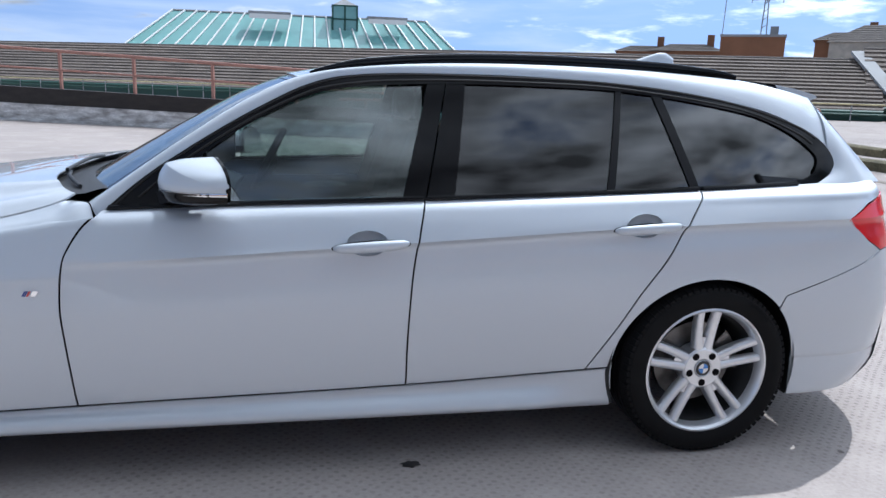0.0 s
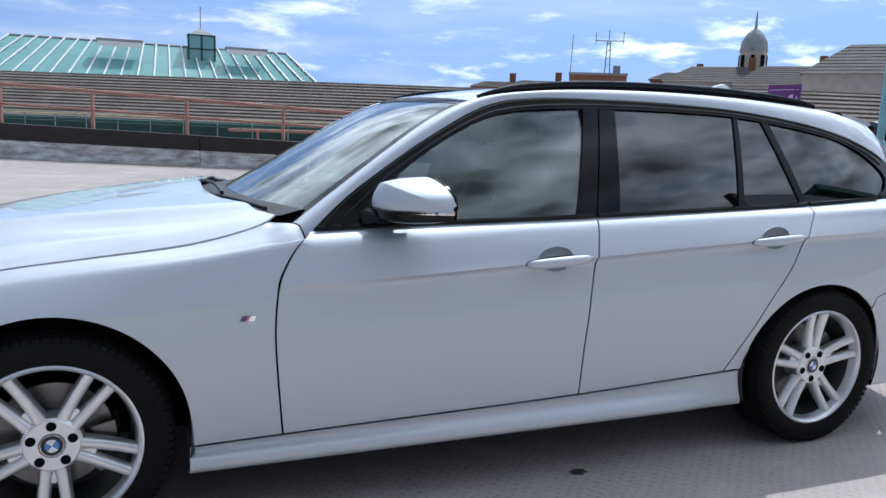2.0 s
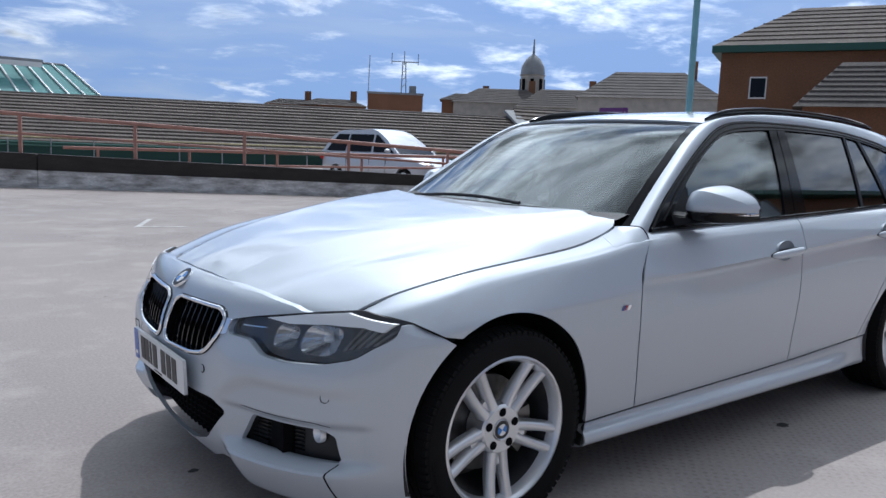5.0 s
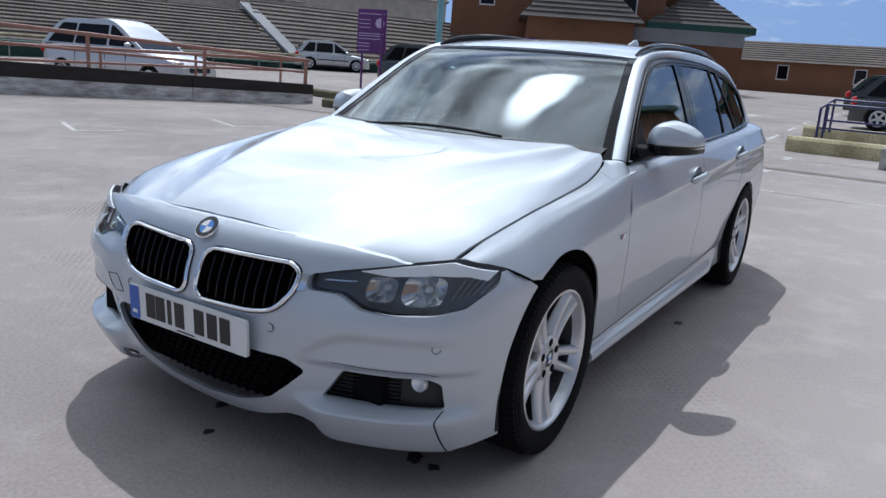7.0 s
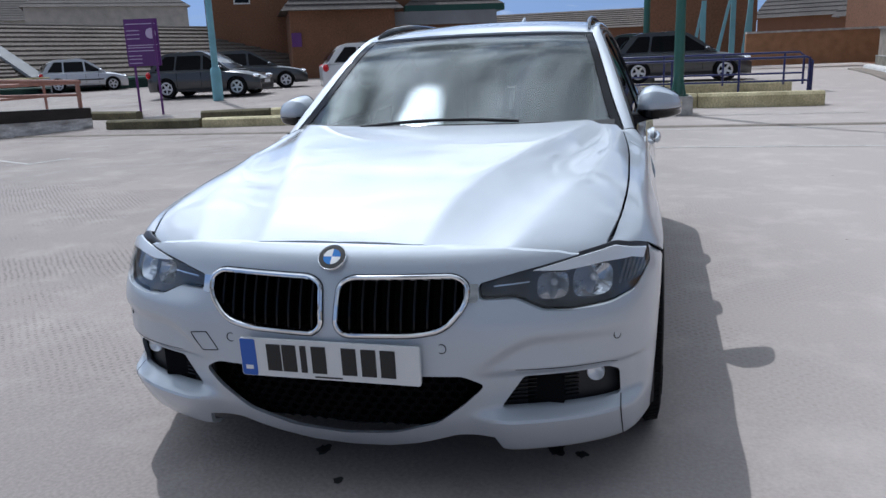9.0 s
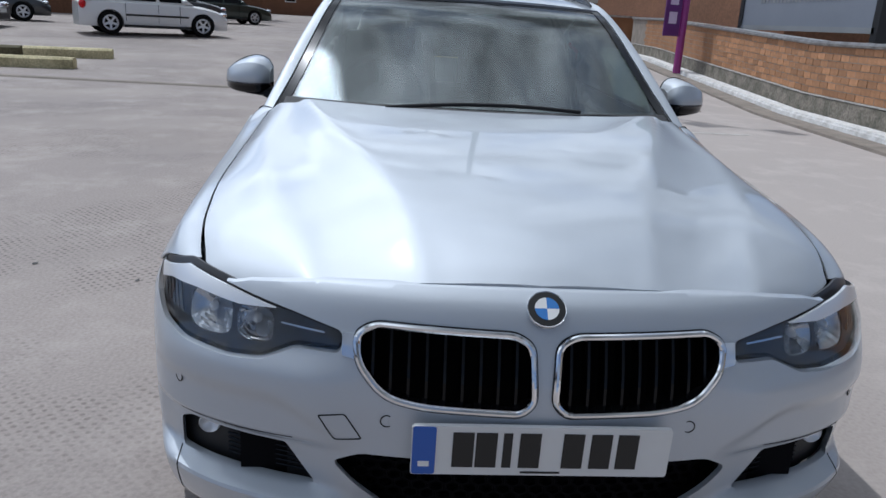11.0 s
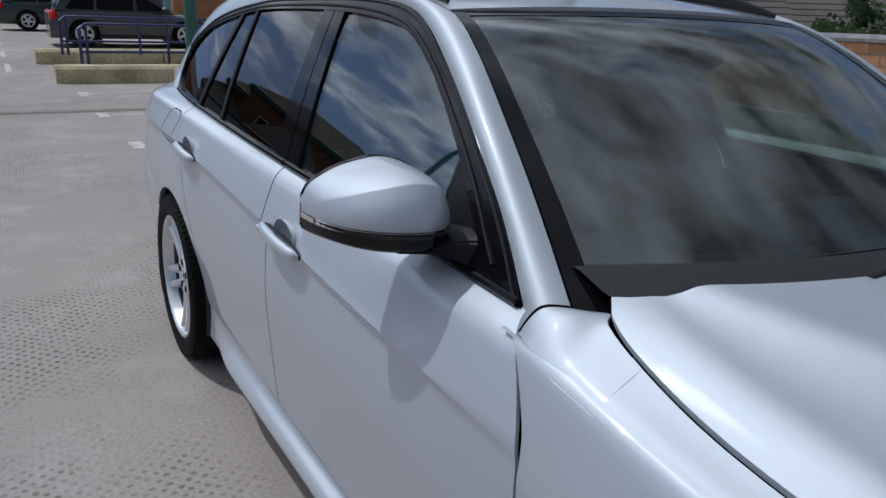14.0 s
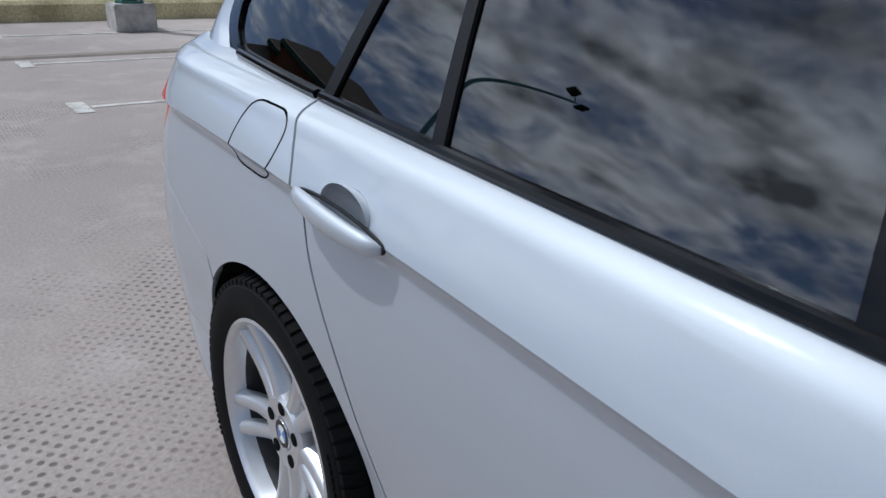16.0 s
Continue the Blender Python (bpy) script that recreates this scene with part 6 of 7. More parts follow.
# outline of the whole window band in side view (x, z): outer edge of the black trim
trim_top = catmull([(-0.668, 0.900), (-0.585, 0.978), (-0.474, 1.060), (-0.31, 1.166), (-0.116, 1.272), (-0.022, 1.314), (0.09, 1.343), (0.27, 1.357), (0.48, 1.360), (0.89, 1.357), (1.108, 1.346), (1.33, 1.325), (1.56, 1.288), (1.80, 1.220), (1.917, 1.159), (1.968, 1.092), (1.950, 1.043), (1.865, 0.992)], 5)
trim_base = [np.array((x, float(belt_z(x)))) for x in np.linspace(1.78, -0.62, 24)]
band = [tuple(p) for p in trim_top + trim_base]
pane_top = catmull([(-0.505, 0.970), (-0.36, 1.083), (-0.208, 1.180), (-0.116, 1.230), (-0.022, 1.269), (0.073, 1.293), (0.27, 1.312), (0.52, 1.321), (0.80, 1.321), (1.07, 1.314), (1.323, 1.288), (1.555, 1.252), (1.673, 1.222), (1.789, 1.170), (1.869, 1.114), (1.889, 1.083), (1.868, 1.040), (1.815, 1.012)], 5)
pane_top = [np.array((p[0], p[1] + 0.007 * min(1.0, max(0.0, (p[1] - 1.02) / 0.12)))) for p in pane_top]
band_in = [tuple(p) for p in pane_top] + [(x, float(belt_z(x)) + 0.012) for x in np.linspace(1.76, -0.50, 24)]


def window(outline, shell):
    return cut(shell, ("INTERSECT", prism(outline, "y", -1.2, -0.3)))


ring = cut(cabin_shell(0.002, 0.022), ("INTERSECT", prism(band, "y", -1.2, -0.3)), ("DIFFERENCE", prism(band_in, "y", -1.3, -0.2)))
both("window_surround", ring, GLOSS_BLACK, car, "gloss black window surround")
for share, r in ((0.12, 0.004), (0.62, 0.0045)):
    ridge_line = [a * (1 - share) + b * share for a, b in zip(trim_top[:70], pane_top[:70])]
    both("surround_bead", tube([(x, -(glass_y(x, z) + 0.003), z) for x, z in ridge_line], r, 6), TRIM_BLACK, car)
# pillars between the panes
b_post = [(0.272, 0.93), (0.389, 1.36), (0.449, 1.36), (0.350, 0.93)]
b_post2 = [(0.356, 0.93), (0.455, 1.36), (0.520, 1.36), (0.452, 0.93)]
bar_r = [(1.005, 0.95), (1.083, 1.35), (1.105, 1.35), (1.033, 0.95)]
c_post = [(1.340, 0.96), (1.205, 1.35), (1.240, 1.35), (1.375, 0.96)]
sail = [(-0.665, 0.90), (-0.40, 1.12), (-0.372, 1.11), (-0.385, 0.90)]
for nm, poly, mt in (("b_pillar_trim", b_post, GLOSS_BLACK), ("b_pillar_trim", b_post2, GLOSS_BLACK), ("window_divider", bar_r, TRIM_BLACK), ("c_pillar_trim", c_post, TRIM_BLACK), ("mirror_sail", sail, TRIM_BLACK)):
    both(nm, cut(cabin_shell(0.000, 0.02), ("INTERSECT", prism(inset(band, 0.004), "y", -1.2, -0.3)), ("INTERSECT", prism(poly, "y", -1.2, -0.3))), mt, car)
bigger = [(x, z + (0.012 if z > 1.03 else -0.02)) for x, z in band_in]
front_pane = [(-0.36, 0.80), (-0.36, 1.4), (0.36, 1.4), (0.345, 0.80)]
rear_pane = [(0.43, 0.80), (0.50, 1.4), (1.10, 1.4), (1.0, 0.80)]
fixed_pane = [(1.01, 0.80), (1.09, 1.4), (1.22, 1.4), (1.39, 0.80)]
quarter_pane = [(1.37, 0.80), (1.23, 1.4), (2.1, 1.4), (2.1, 0.80)]
for nm, poly, mt in (("front_door_glass", front_pane, CLEAR_GLASS), ("rear_door_glass", rear_pane, PRIVACY_GLASS), ("fixed_door_glass", fixed_pane, PRIVACY_GLASS), ("rear_quarter_glass", quarter_pane, PRIVACY_GLASS)):
    g = cut(cabin_shell(-0.006, 0.004), ("INTERSECT", prism(bigger, "y", -1.2, -0.3)), ("INTERSECT", prism(poly, "y", -1.2, -0.3)))
    for ob in both(nm, g, mt, car, "clear side glass" if mt is CLEAR_GLASS else "dark privacy glass"):
        ob.visible_shadow = mt is PRIVACY_GLASS

# belt moulding along the foot of the windows
for a, b in ((-0.655, 0.347), (0.358, 1.36), (1.376, 1.78)):
    path = [(x, -(float(belt_y(x)) + 0.002), float(belt_z(x)) + 0.006) for x in np.linspace(a, b, 16)]
    both("belt_moulding", tube(path, 0.0085, 8), GLOSS_BLACK, car)

# cant rail: from the foot of the windscreen pillar over the roof side to the tail
inner = catmull([(-0.735, 0.745, 0.915), (-0.56, 0.690, 1.038), (-0.40, 0.647, 1.149), (-0.22, 0.601, 1.266), (-0.06, 0.567, 1.334), (0.18, 0.553, 1.372), (0.48, 0.543, 1.397), (0.85, 0.540, 1.405), (1.25, 0.538, 1.398), (1.62, 0.534, 1.374), (1.82, 0.525, 1.345), (1.945, 0.515, 1.318)], 6)
outer_key = [(-0.69, 0.885), (-0.585, 0.980), (-0.474, 1.062), (-0.25, 1.202), (-0.022, 1.316), (0.18, 1.353), (0.48, 1.362), (0.85, 1.359), (1.25, 1.335), (1.62, 1.277), (1.83, 1.208), (1.945, 1.125)]
outer = [np.array((x, glass_y(x, z), z)) for x, z in catmull(outer_key, 6)]
rail_grid = []
for o, i in zip(outer, inner):
    i = np.array(i)
    out = np.array((0.0, 0.9, 0.45))
    row = []
    for t in np.linspace(0, 1, 10):
        p = o * (1 - t) + i * t + np.array((0, 0.62, 0.78)) * 0.020 * math.sin(math.pi * t)
        row.append((p[0], -p[1], p[2]))
    rail_grid.append(row)
both("roof_side", solid(oriented(np.array(rail_grid), (0, -0.7, 0.7)), 0.012), PAINT, car)
# foot of the windscreen pillar: runs from the seam down into the wing
foot_rows = [
    [(-0.692, 0.808, 0.884), (-0.698, 0.798, 0.905), (-0.708, 0.782, 0.924), (-0.730, 0.756, 0.927), (-0.748, 0.730, 0.922)],
    [(-0.735, 0.824, 0.875), (-0.745, 0.806, 0.900), (-0.752, 0.783, 0.918), (-0.762, 0.757, 0.925), (-0.775, 0.712, 0.924)],
]
for x in (-0.80, -0.84, -0.885):
    foot_rows.append([(x, y, wing_z(x, y) + 0.0007) for y in (0.832, 0.812, 0.789, 0.768, 0.7395 if x > -0.82 else 0.749 if x > -0.86 else 0.756)])
foot_fine = np.array([catmull(r, 5) for r in zip(*[catmull(r, 4) for r in foot_rows])]).transpose(1, 0, 2)
foot_fine[:, :, 1] *= -1
both("pillar_foot", solid(oriented(foot_fine, (0, -0.6, 0.8)), 0.005), PAINT, car, smooth=50)
both("pillar_seam", tube([(x - 0.002, -y, z + 0.0005) for x, y, z in catmull(foot_rows[0], 4)], 0.0022, 6), DARK, car)
# rear pillar below the quarter glass up to the tailgate
rear_low = [np.array((1.945, glass_y(1.945, 1.125), 1.127)), np.array((1.968, glass_y(1.968, 1.085), 1.085)), np.array((1.945, glass_y(1.945, 1.035), 1.035)), np.array((1.85, 0.744, 0.990))]
rear_hi = [np.array((1.945, 0.515, 1.318)), np.array((2.075, 0.575, 1.170)), np.array((2.17, 0.615, 1.06)), np.array((2.22, 0.64, 1.0))]
pil = [[(p[0], -p[1], p[2]) for p in (a * (1 - t) + b * t + np.array((0.2, 0.9, 0.2)) * 0.03 * math.sin(math.pi * t) for t in np.linspace(0, 1, 10))] for a, b in zip(catmull(rear_low, 6), catmull(rear_hi, 6))]
both("rear_pillar", solid(oriented(np.array(pil), (0, -1, 0)), 0.012), PAINT, car)
# roof skin
mid_z = glide([(-0.2, 1.315), (-0.06, 1.352), (0.2, 1.397), (0.5, 1.424), (0.85, 1.433), (1.25, 1.427), (1.65, 1.402), (2.02, 1.350)])
roof = []
for p in inner[24:]:
    bow = 0.055 * max(0.0, 1 - (p[0] + 0.06) / 0.5) if p[0] < 0.44 else 0.0
    rowp = []
    for t in np.linspace(-1, 1, 33):
        y = -p[1] * t
        z = p[2] + (float(mid_z(p[0])) - p[2]) * (1 - abs(t) ** 2.4)
        rowp.append((p[0] - bow * (1 - t * t), y, z))
    roof.append(rowp)
part("roof", solid(oriented(np.array(roof), (0, 0, 1)), 0.012), PAINT, car)
# windscreen
ws = []
for p in inner[:25]:
    bow = 0.170 - 0.115 * (p[2] - 0.915) / 0.419
    ws.append([(p[0] - bow * (1 - t * t) + 0.003, -p[1] * 0.992 * t, p[2] + 0.012 * (1 - t * t) - 0.004) for t in np.linspace(-1, 1, 41)])
ws = np.array(ws)
screen = part("windscreen", solid(oriented(ws, (-1, 0, 1)), 0.004), CLEAR_GLASS, car, "laminated windscreen mirroring clouds")
screen.visible_shadow = False
# black band round the edge of the windscreen
edge_l = [[tuple(q + np.array((-0.0025, 0, 0.0015))) for q in r[:2]] for r in ws]
both("windscreen_seal", sheet(np.array(edge_l)), GLOSS_BLACK, screen)
part("windscreen_band", sheet(np.array([[tuple(q + np.array((-0.002, 0, 0.001))) for q in r] for r in ws[:3]])), GLOSS_BLACK, screen)
part("windscreen_band", sheet(np.array([[tuple(q + np.array((-0.002, 0, 0.001))) for q in r] for r in ws[-2:]])), GLOSS_BLACK, screen)
# scuttle behind the bonnet
cow = [[(x + 0.11 * u, y, z) for u, z in ((0, 0.94), (0.5, 0.945), (1.0, 0.962), (1.6, 0.965))] for x, y in [(-0.96 + 0.16 * abs(t) ** 2.2, 0.70 * t) for t in np.linspace(-1, 1, 33)]]
part("scuttle_panel", sheet(np.array(cow)), PLASTIC, car, "black plastic scuttle panel")

# ---- wheels ----
def build_wheel():
    barrel = [(0.232, -0.096), (0.2395, -0.100), (0.2395, -0.106), (0.233, -0.108), (0.2265, -0.103), (0.2225, -0.094), (0.2185, -0.078), (0.215, -0.066)]
    wheel = part("wheel", lathe(barrel, 72), ALLOY, car, "silver alloy wheel with five twin spokes")
    # same rim as the lip, coloured dark as its shaded inside
    part("inner_barrel", lathe([(0.2152, -0.067), (0.206, -0.03), (0.204, 0.09), (0.232, 0.10)], 48), BARREL, wheel, "inner barrel in dark grey for its shade")
    tread = [(0.231, -0.094), (0.240, -0.1065), (0.262, -0.1145), (0.285, -0.1165), (0.302, -0.112), (0.3135, -0.100), (0.3205, -0.085)]
    for g in (-0.062, -0.022, 0.022, 0.062):
        tread += [(0.3255, g - 0.006), (0.318, g - 0.004), (0.318, g + 0.004), (0.3255, g + 0.006)]
    tread += [(0.3205, 0.085), (0.3135, 0.100), (0.285, 0.114), (0.231, 0.10)]
    tyre = part("tyre", lathe(tread, 96), RUBBER, wheel, "low profile black rubber tyre", smooth=25)
    blocks = []
    for k in range(80):
        a = 2 * math.pi * k / 80
        b = box(-0.0085, 0.0085, -0.109, -0.072, 0.310, 0.3262)
        b = ([(x, y, z - (0.010 if y < -0.1 else 0.0)) for x, y, z in b[0]], b[1])
        blocks.append(moved(b, Matrix.Rotation(a, 4, "Y")))
    part("tread", joined(*blocks), RUBBER, wheel, smooth=0, kind="stuff")
    letters = []
    for a0 in (0.5, 3.6):
        for k in range(9):
            b = box(-0.004, 0.004, -0.1178, -0.115, 0.283, 0.293)
            letters.append(moved(b, Matrix.Rotation(a0 + k * 0.045, 4, "Y")))
    part("sidewall_lettering", joined(*letters), RUBBER, wheel, smooth=0, kind="stuff")
    hub = [(0.0, -0.070), (0.030, -0.070), (0.036, -0.078), (0.071, -0.080), (0.079, -0.073), (0.083, -0.055), (0.078, 0.0)]
    part("hub", lathe(hub, 48), ALLOY, wheel)
    for k in range(5):
        for s in (-1, 1):
            rings = []
            for t in np.linspace(0, 1, 11):
                r = 0.060 + 0.166 * t
                off = s * (0.0160 + 0.0185 * t + 0.002 * math.sin(math.pi * t))
                w = 0.0140 + 0.0005 * t + 0.003 * (1 - t) ** 3
                y = -0.078 - 0.018 * t ** 1.6 + 0.004 * math.sin(math.pi * t)
                d = 0.034 - 0.010 * t
                rings.append([(off - w * 1.3, y + d, r), (off - w, y + 0.006, r), (off - w * 0.6, y, r), (off + w * 0.6, y, r), (off + w, y + 0.006, r), (off + w * 1.3, y + d, r)])
            v, f = sheet(np.array(rings))
            f += [[0, 5, 4, 3, 2, 1]] + [[i * 6 + 5, i * 6, i * 6 + 6, i * 6 + 11] for i in range(10)]
            part("spoke", moved((v, f), Matrix.Rotation(2 * math.pi * k / 5, 4, "Y")), ALLOY, wheel, smooth=50)
        web = prism(rounded([(-0.028, 0.055), (0.028, 0.055), (0.030, 0.105), (0, 0.118), (-0.030, 0.105)], 0.006), "y", -0.066, -0.05)
        part("spoke_web", moved(web, Matrix.Rotation(2 * math.pi * k / 5, 4, "Y")), ALLOY, wheel)
        m = Matrix.Rotation(2 * math.pi * (k + 0.5) / 5, 4, "Y") @ Matrix.Translation((0, 0, 0.056))
        # flush black disc stands for the shade in a bolt recess
        part("wheel_bolt", moved(lathe([(0.0, -0.0806), (0.0070, -0.0806), (0.0078, -0.0802), (0.0135, -0.0808), (0.0140, -0.076)], 20), m), DARK, wheel)
    cap = roundel(Matrix.Rotation(radians(90), 4, "Z") @ Matrix.Translation((-0.0765, 0, 0)), 0.031, wheel)
    disc = [(0.06, 0.005), (0.155, 0.005), (0.156, 0.008), (0.156, 0.03), (0.06, 0.03)]
    part("brake_disc", lathe(disc, 48), STEEL, wheel, "worn steel brake disc")
    cal = []
    for a in np.linspace(-0.5, 0.5, 9):
        cal.append([(r * math.sin(a + 1.2), y, r * math.cos(a + 1.2)) for r, y in ((0.10, -0.03), (0.165, -0.03), (0.172, -0.01), (0.172, 0.05), (0.10, 0.05))])
    part("brake_caliper", sheet(np.array(cal)), STEEL, wheel)
    return wheel


first = build_wheel()
first.matrix_basis = pose(-1.405, -0.772, 0.322, 0, 36, 0)
for x, y, spin, turn in ((1.405, -0.780, 0, 0), (-1.405, 0.772, 20, 180), (1.405, 0.780, 36, 180)):
    copy_thing(first, pose(x, y, 0.322, 0, 0, turn) @ pose(0, 0, 0, 0, spin, 0))

# flatten two-level depth: the cap's pieces hang on the wheel itself
for o in list(car.children_recursive):
    if o.name.startswith(("badge_ring", "badge_quarter")) and o.parent.name.startswith("roundel") and o.parent.parent is not car:
        o.parent = o.parent.parent

# ---- inner shell, wheel wells and underside ----
shell = prism([(-1.86, 0.20), (-1.86, 0.52), (-1.2, 0.62), (-0.98, 0.80), (-0.7, 0.845), (1.95, 0.845), (1.95, 0.20)], "y", -0.765, 0.765)
wells = [prism(arch(cx, 0.40, 0, 359, 40), "y", s * 0.50, s * 1.2) for cx in (-1.405, 1.405) for s in (-1, 1)]
nose_trim = [prism([(-2.3, -1), (-1.75, -1), (-1.95, -0.5), (-1.98, 0), (-1.95, 0.5), (-1.75, 1), (-2.3, 1)], "z", 0, 1.2)]
part("inner_shell", cut(shell, *[("DIFFERENCE", w) for w in wells + nose_trim]), DARK, car, smooth=0)
for cx in (-1.405, 1.405):
    for s in (-1, 1):
        arc = [[(cx + r * math.cos(a), s * y, 0.325 + (0.95 if cx > 0 else 1.0) * r * math.sin(a)) for r, y in ((0.372, 0.862), (0.385, 0.845), (0.392, 0.70), (0.392, 0.52))] for a in np.linspace(radians(-20), radians(200), 48)]
        part("arch_liner", sheet(np.array(arc)), PLASTIC, car)

# ---- door handles with their recesses ----
def flank_y(x, z):
    sec = flank_section(x)
    ys, zz = [p[0] for p in sec], [p[1] for p in sec]
    return float(np.interp(z, zz, ys))


for doors, cx, cz in ((FDOORS, 0.165, 0.797), (RDOORS, 1.132, 0.851)):
    y0 = flank_y(cx, cz)
    bar = []
    for t in np.linspace(0, 1, 15):
        x = cx - 0.125 + 0.25 * t
        bulge = math.sin(math.pi * min(1, max(0, t))) ** 0.32
        w, d = 0.006 + 0.0125 * bulge, 0.004 + 0.010 * bulge
        out = y0 + 0.007 + 0.016 * bulge ** 1.5
        bar.append([(x, -(out + d * math.cos(a)), cz - 0.004 + 0.016 * t + w * math.sin(a)) for a in np.linspace(0, 2 * math.pi, 14, endpoint=False)])
    v, f = sheet(np.array(bar))
    n = 14
    f = f + [[i * n + n - 1, i * n, (i + 1) * n, (i + 1) * n + n - 1] for i in range(14)] + [list(range(n))[::-1], list(range(14 * n, 15 * n))]
    dish = sheet(np.array([[(cx - 0.012 + 0.068 * math.cos(a) * math.cos(b), -(y0 + 0.0015 - 0.035 * math.sin(b)), cz + 0.012 + 0.043 * math.sin(a) * math.cos(b)) for b in np.linspace(0, 1.57, 9)] for a in np.linspace(0, 2 * math.pi, 33)]))
    rim = tube([(cx - 0.128 + 0.0 + 0.256 * (0.5 + 0.5 * math.cos(a)), -(y0 + 0.004), cz + 0.003 + 0.007 * math.cos(a) + 0.0175 * math.sin(a)) for a in np.linspace(0, 2 * math.pi, 40)], 0.0028, 6, False)
    for door, mirrored in ((doors[0], False), (doors[1], True)):
        put = flip if mirrored else (lambda q: q)
        me = cut((([tuple(q.co) for q in door.data.vertices]), [list(p.vertices) for p in door.data.polygons]), ("DIFFERENCE", put(ellipsoid((cx - 0.012, -(y0 + 0.0), cz + 0.012), (0.067, 0.035, 0.042), 32, 18))))
        old = door.data
        door.data = as_mesh(me, "door")
        door.data.polygons.foreach_set("use_smooth", [True] * len(door.data.polygons))
        door.data.set_sharp_from_angle(angle=radians(35))
        door.data.materials.append(PAINT)
        bpy.data.meshes.remove(old)
        part("handle_recess", put(dish), PAINT, door)
        part("door_handle", put((v, f)), PAINT, door, "body coloured pull handle", smooth=60)
        part("handle_gasket", put(rim), TRIM_BLACK, door)
        if cx < 1 and mirrored:
            m = Matrix.Translation((cx + 0.104, y0 + 0.026, cz + 0.010))
            part("lock_cylinder", moved(lathe([(0.0, 0.004), (0.008, 0.004), (0.0095, 0.002), (0.0095, -0.012)], 20, "y"), m), CHROME, door, "small round chrome lock")

# ---- door mirrors ----
MIRROR_IN, MIRROR_OUT = 0.792, 0.984
cap_top = glide([(0, 1.040), (0.06, 1.062), (0.18, 1.077), (0.34, 1.083), (0.62, 1.070), (0.84, 1.047), (0.94, 1.029), (1, 1.002)])
cap_front = glide([(0, -0.462), (0.10, -0.484), (0.25, -0.494), (0.5, -0.480), (0.75, -0.442), (0.92, -0.382), (0.975, -0.340), (1, -0.280)])
cap_rear = lambda t: -0.352 + 0.082 * t
CAP_LOW, FOOT_LOW = 0.986, 0.940


def mirror_slice(t, which):
    """One upright slice of the mirror housing, from the rear edge round the front: cap, strip or foot."""
    xf, xr, top = float(cap_front(t)), float(cap_rear(t)), float(cap_top(t))
    d, h = xr - xf, top - CAP_LOW
    if which == "cap":
        rows = [(xf + 0.002, CAP_LOW), (xf, CAP_LOW + 0.20 * h), (xf + 0.04 * d, CAP_LOW + 0.46 * h), (xf + 0.13 * d, CAP_LOW + 0.72 * h), (xf + 0.20 * d, CAP_LOW + 0.81 * h), (xf + 0.50 * d, CAP_LOW + 0.93 * h), (xr, top)]
        return smooth_rows(rows, 4)
    if which == "strip":
        return [(xf + 0.006, CAP_LOW - 0.001), (xf + 0.001, CAP_LOW - 0.002), (xf + 0.001, CAP_LOW - 0.010), (xf + 0.006, CAP_LOW - 0.012)]
    low = FOOT_LOW + 0.012 * abs(2 * t - 0.9) ** 2.2
    return smooth_rows([(xr, CAP_LOW - 0.001), (xf + 0.006, CAP_LOW - 0.001), (xf + 0.005, CAP_LOW - 0.014), (xf + 0.012, CAP_LOW - 0.026), (xf + 0.16 * d, low + 0.006), (xf + 0.45 * d, low), (xr - 0.006, low + 0.004), (xr, low + 0.014)], 3)


def mirror_skin(which, t0, t1, n):
    return np.array([[(x, -(MIRROR_IN + (MIRROR_OUT - MIRROR_IN) * t), z) for x, z in mirror_slice(t, which)] for t in t0 + (t1 - t0) * np.sin(np.linspace(0, math.pi / 2, n))])


def capped(P):
    """A grid of slices closed round and at both ends."""
    v, f = sheet(P)
    n, m = P.shape[:2]
    f = f + [[i * m + m - 1, i * m, (i + 1) * m, (i + 1) * m + m - 1] for i in range(n - 1)]
    return v, f + [list(range(m)), list(range((n - 1) * m, n * m))[::-1]]


cap_vf = solid(oriented(mirror_skin("cap", 0.0, 1.0, 30), (-1, 0, 1)), 0.004)
cap_end = capped(np.array([[(x, -y, z) for x, z in mirror_slice(0.0, "cap") + [(float(cap_rear(0)), CAP_LOW)]] for y in (MIRROR_IN - 0.001, MIRROR_IN + 0.003)]))
base_vf = capped(mirror_skin("foot", 0.0, 1.0, 24))
strip_vf = capped(mirror_skin("strip", 0.22, 1.0, 24))
rear_rim = [(t, float(cap_top(t)) + 0.0015) for t in np.linspace(0, 0.975, 24)] + [(0.985, 1.0), (0.982, 0.978), (0.955, 0.960), (0.9, FOOT_LOW + 0.012), (0.4, FOOT_LOW + 0.004), (0.0, FOOT_LOW + 0.012)]
rim_vf = capped(np.array([[(float(cap_rear(t)) + o, -(MIRROR_IN + (MIRROR_OUT - MIRROR_IN) * t), z) for t, z in rear_rim] for o in (-0.003, 0.007)]))
face = [(0.06 + 0.88 * t, 0.5 * (z + 1.0) + 0.5 * (z - 1.0) * 0.78) for t, z in rear_rim]
glass_vf = capped(np.array([[(float(cap_rear(t)) + o, -(MIRROR_IN + (MIRROR_OUT - MIRROR_IN) * t), z) for t, z in face] for o in (0.004, 0.0085)]))
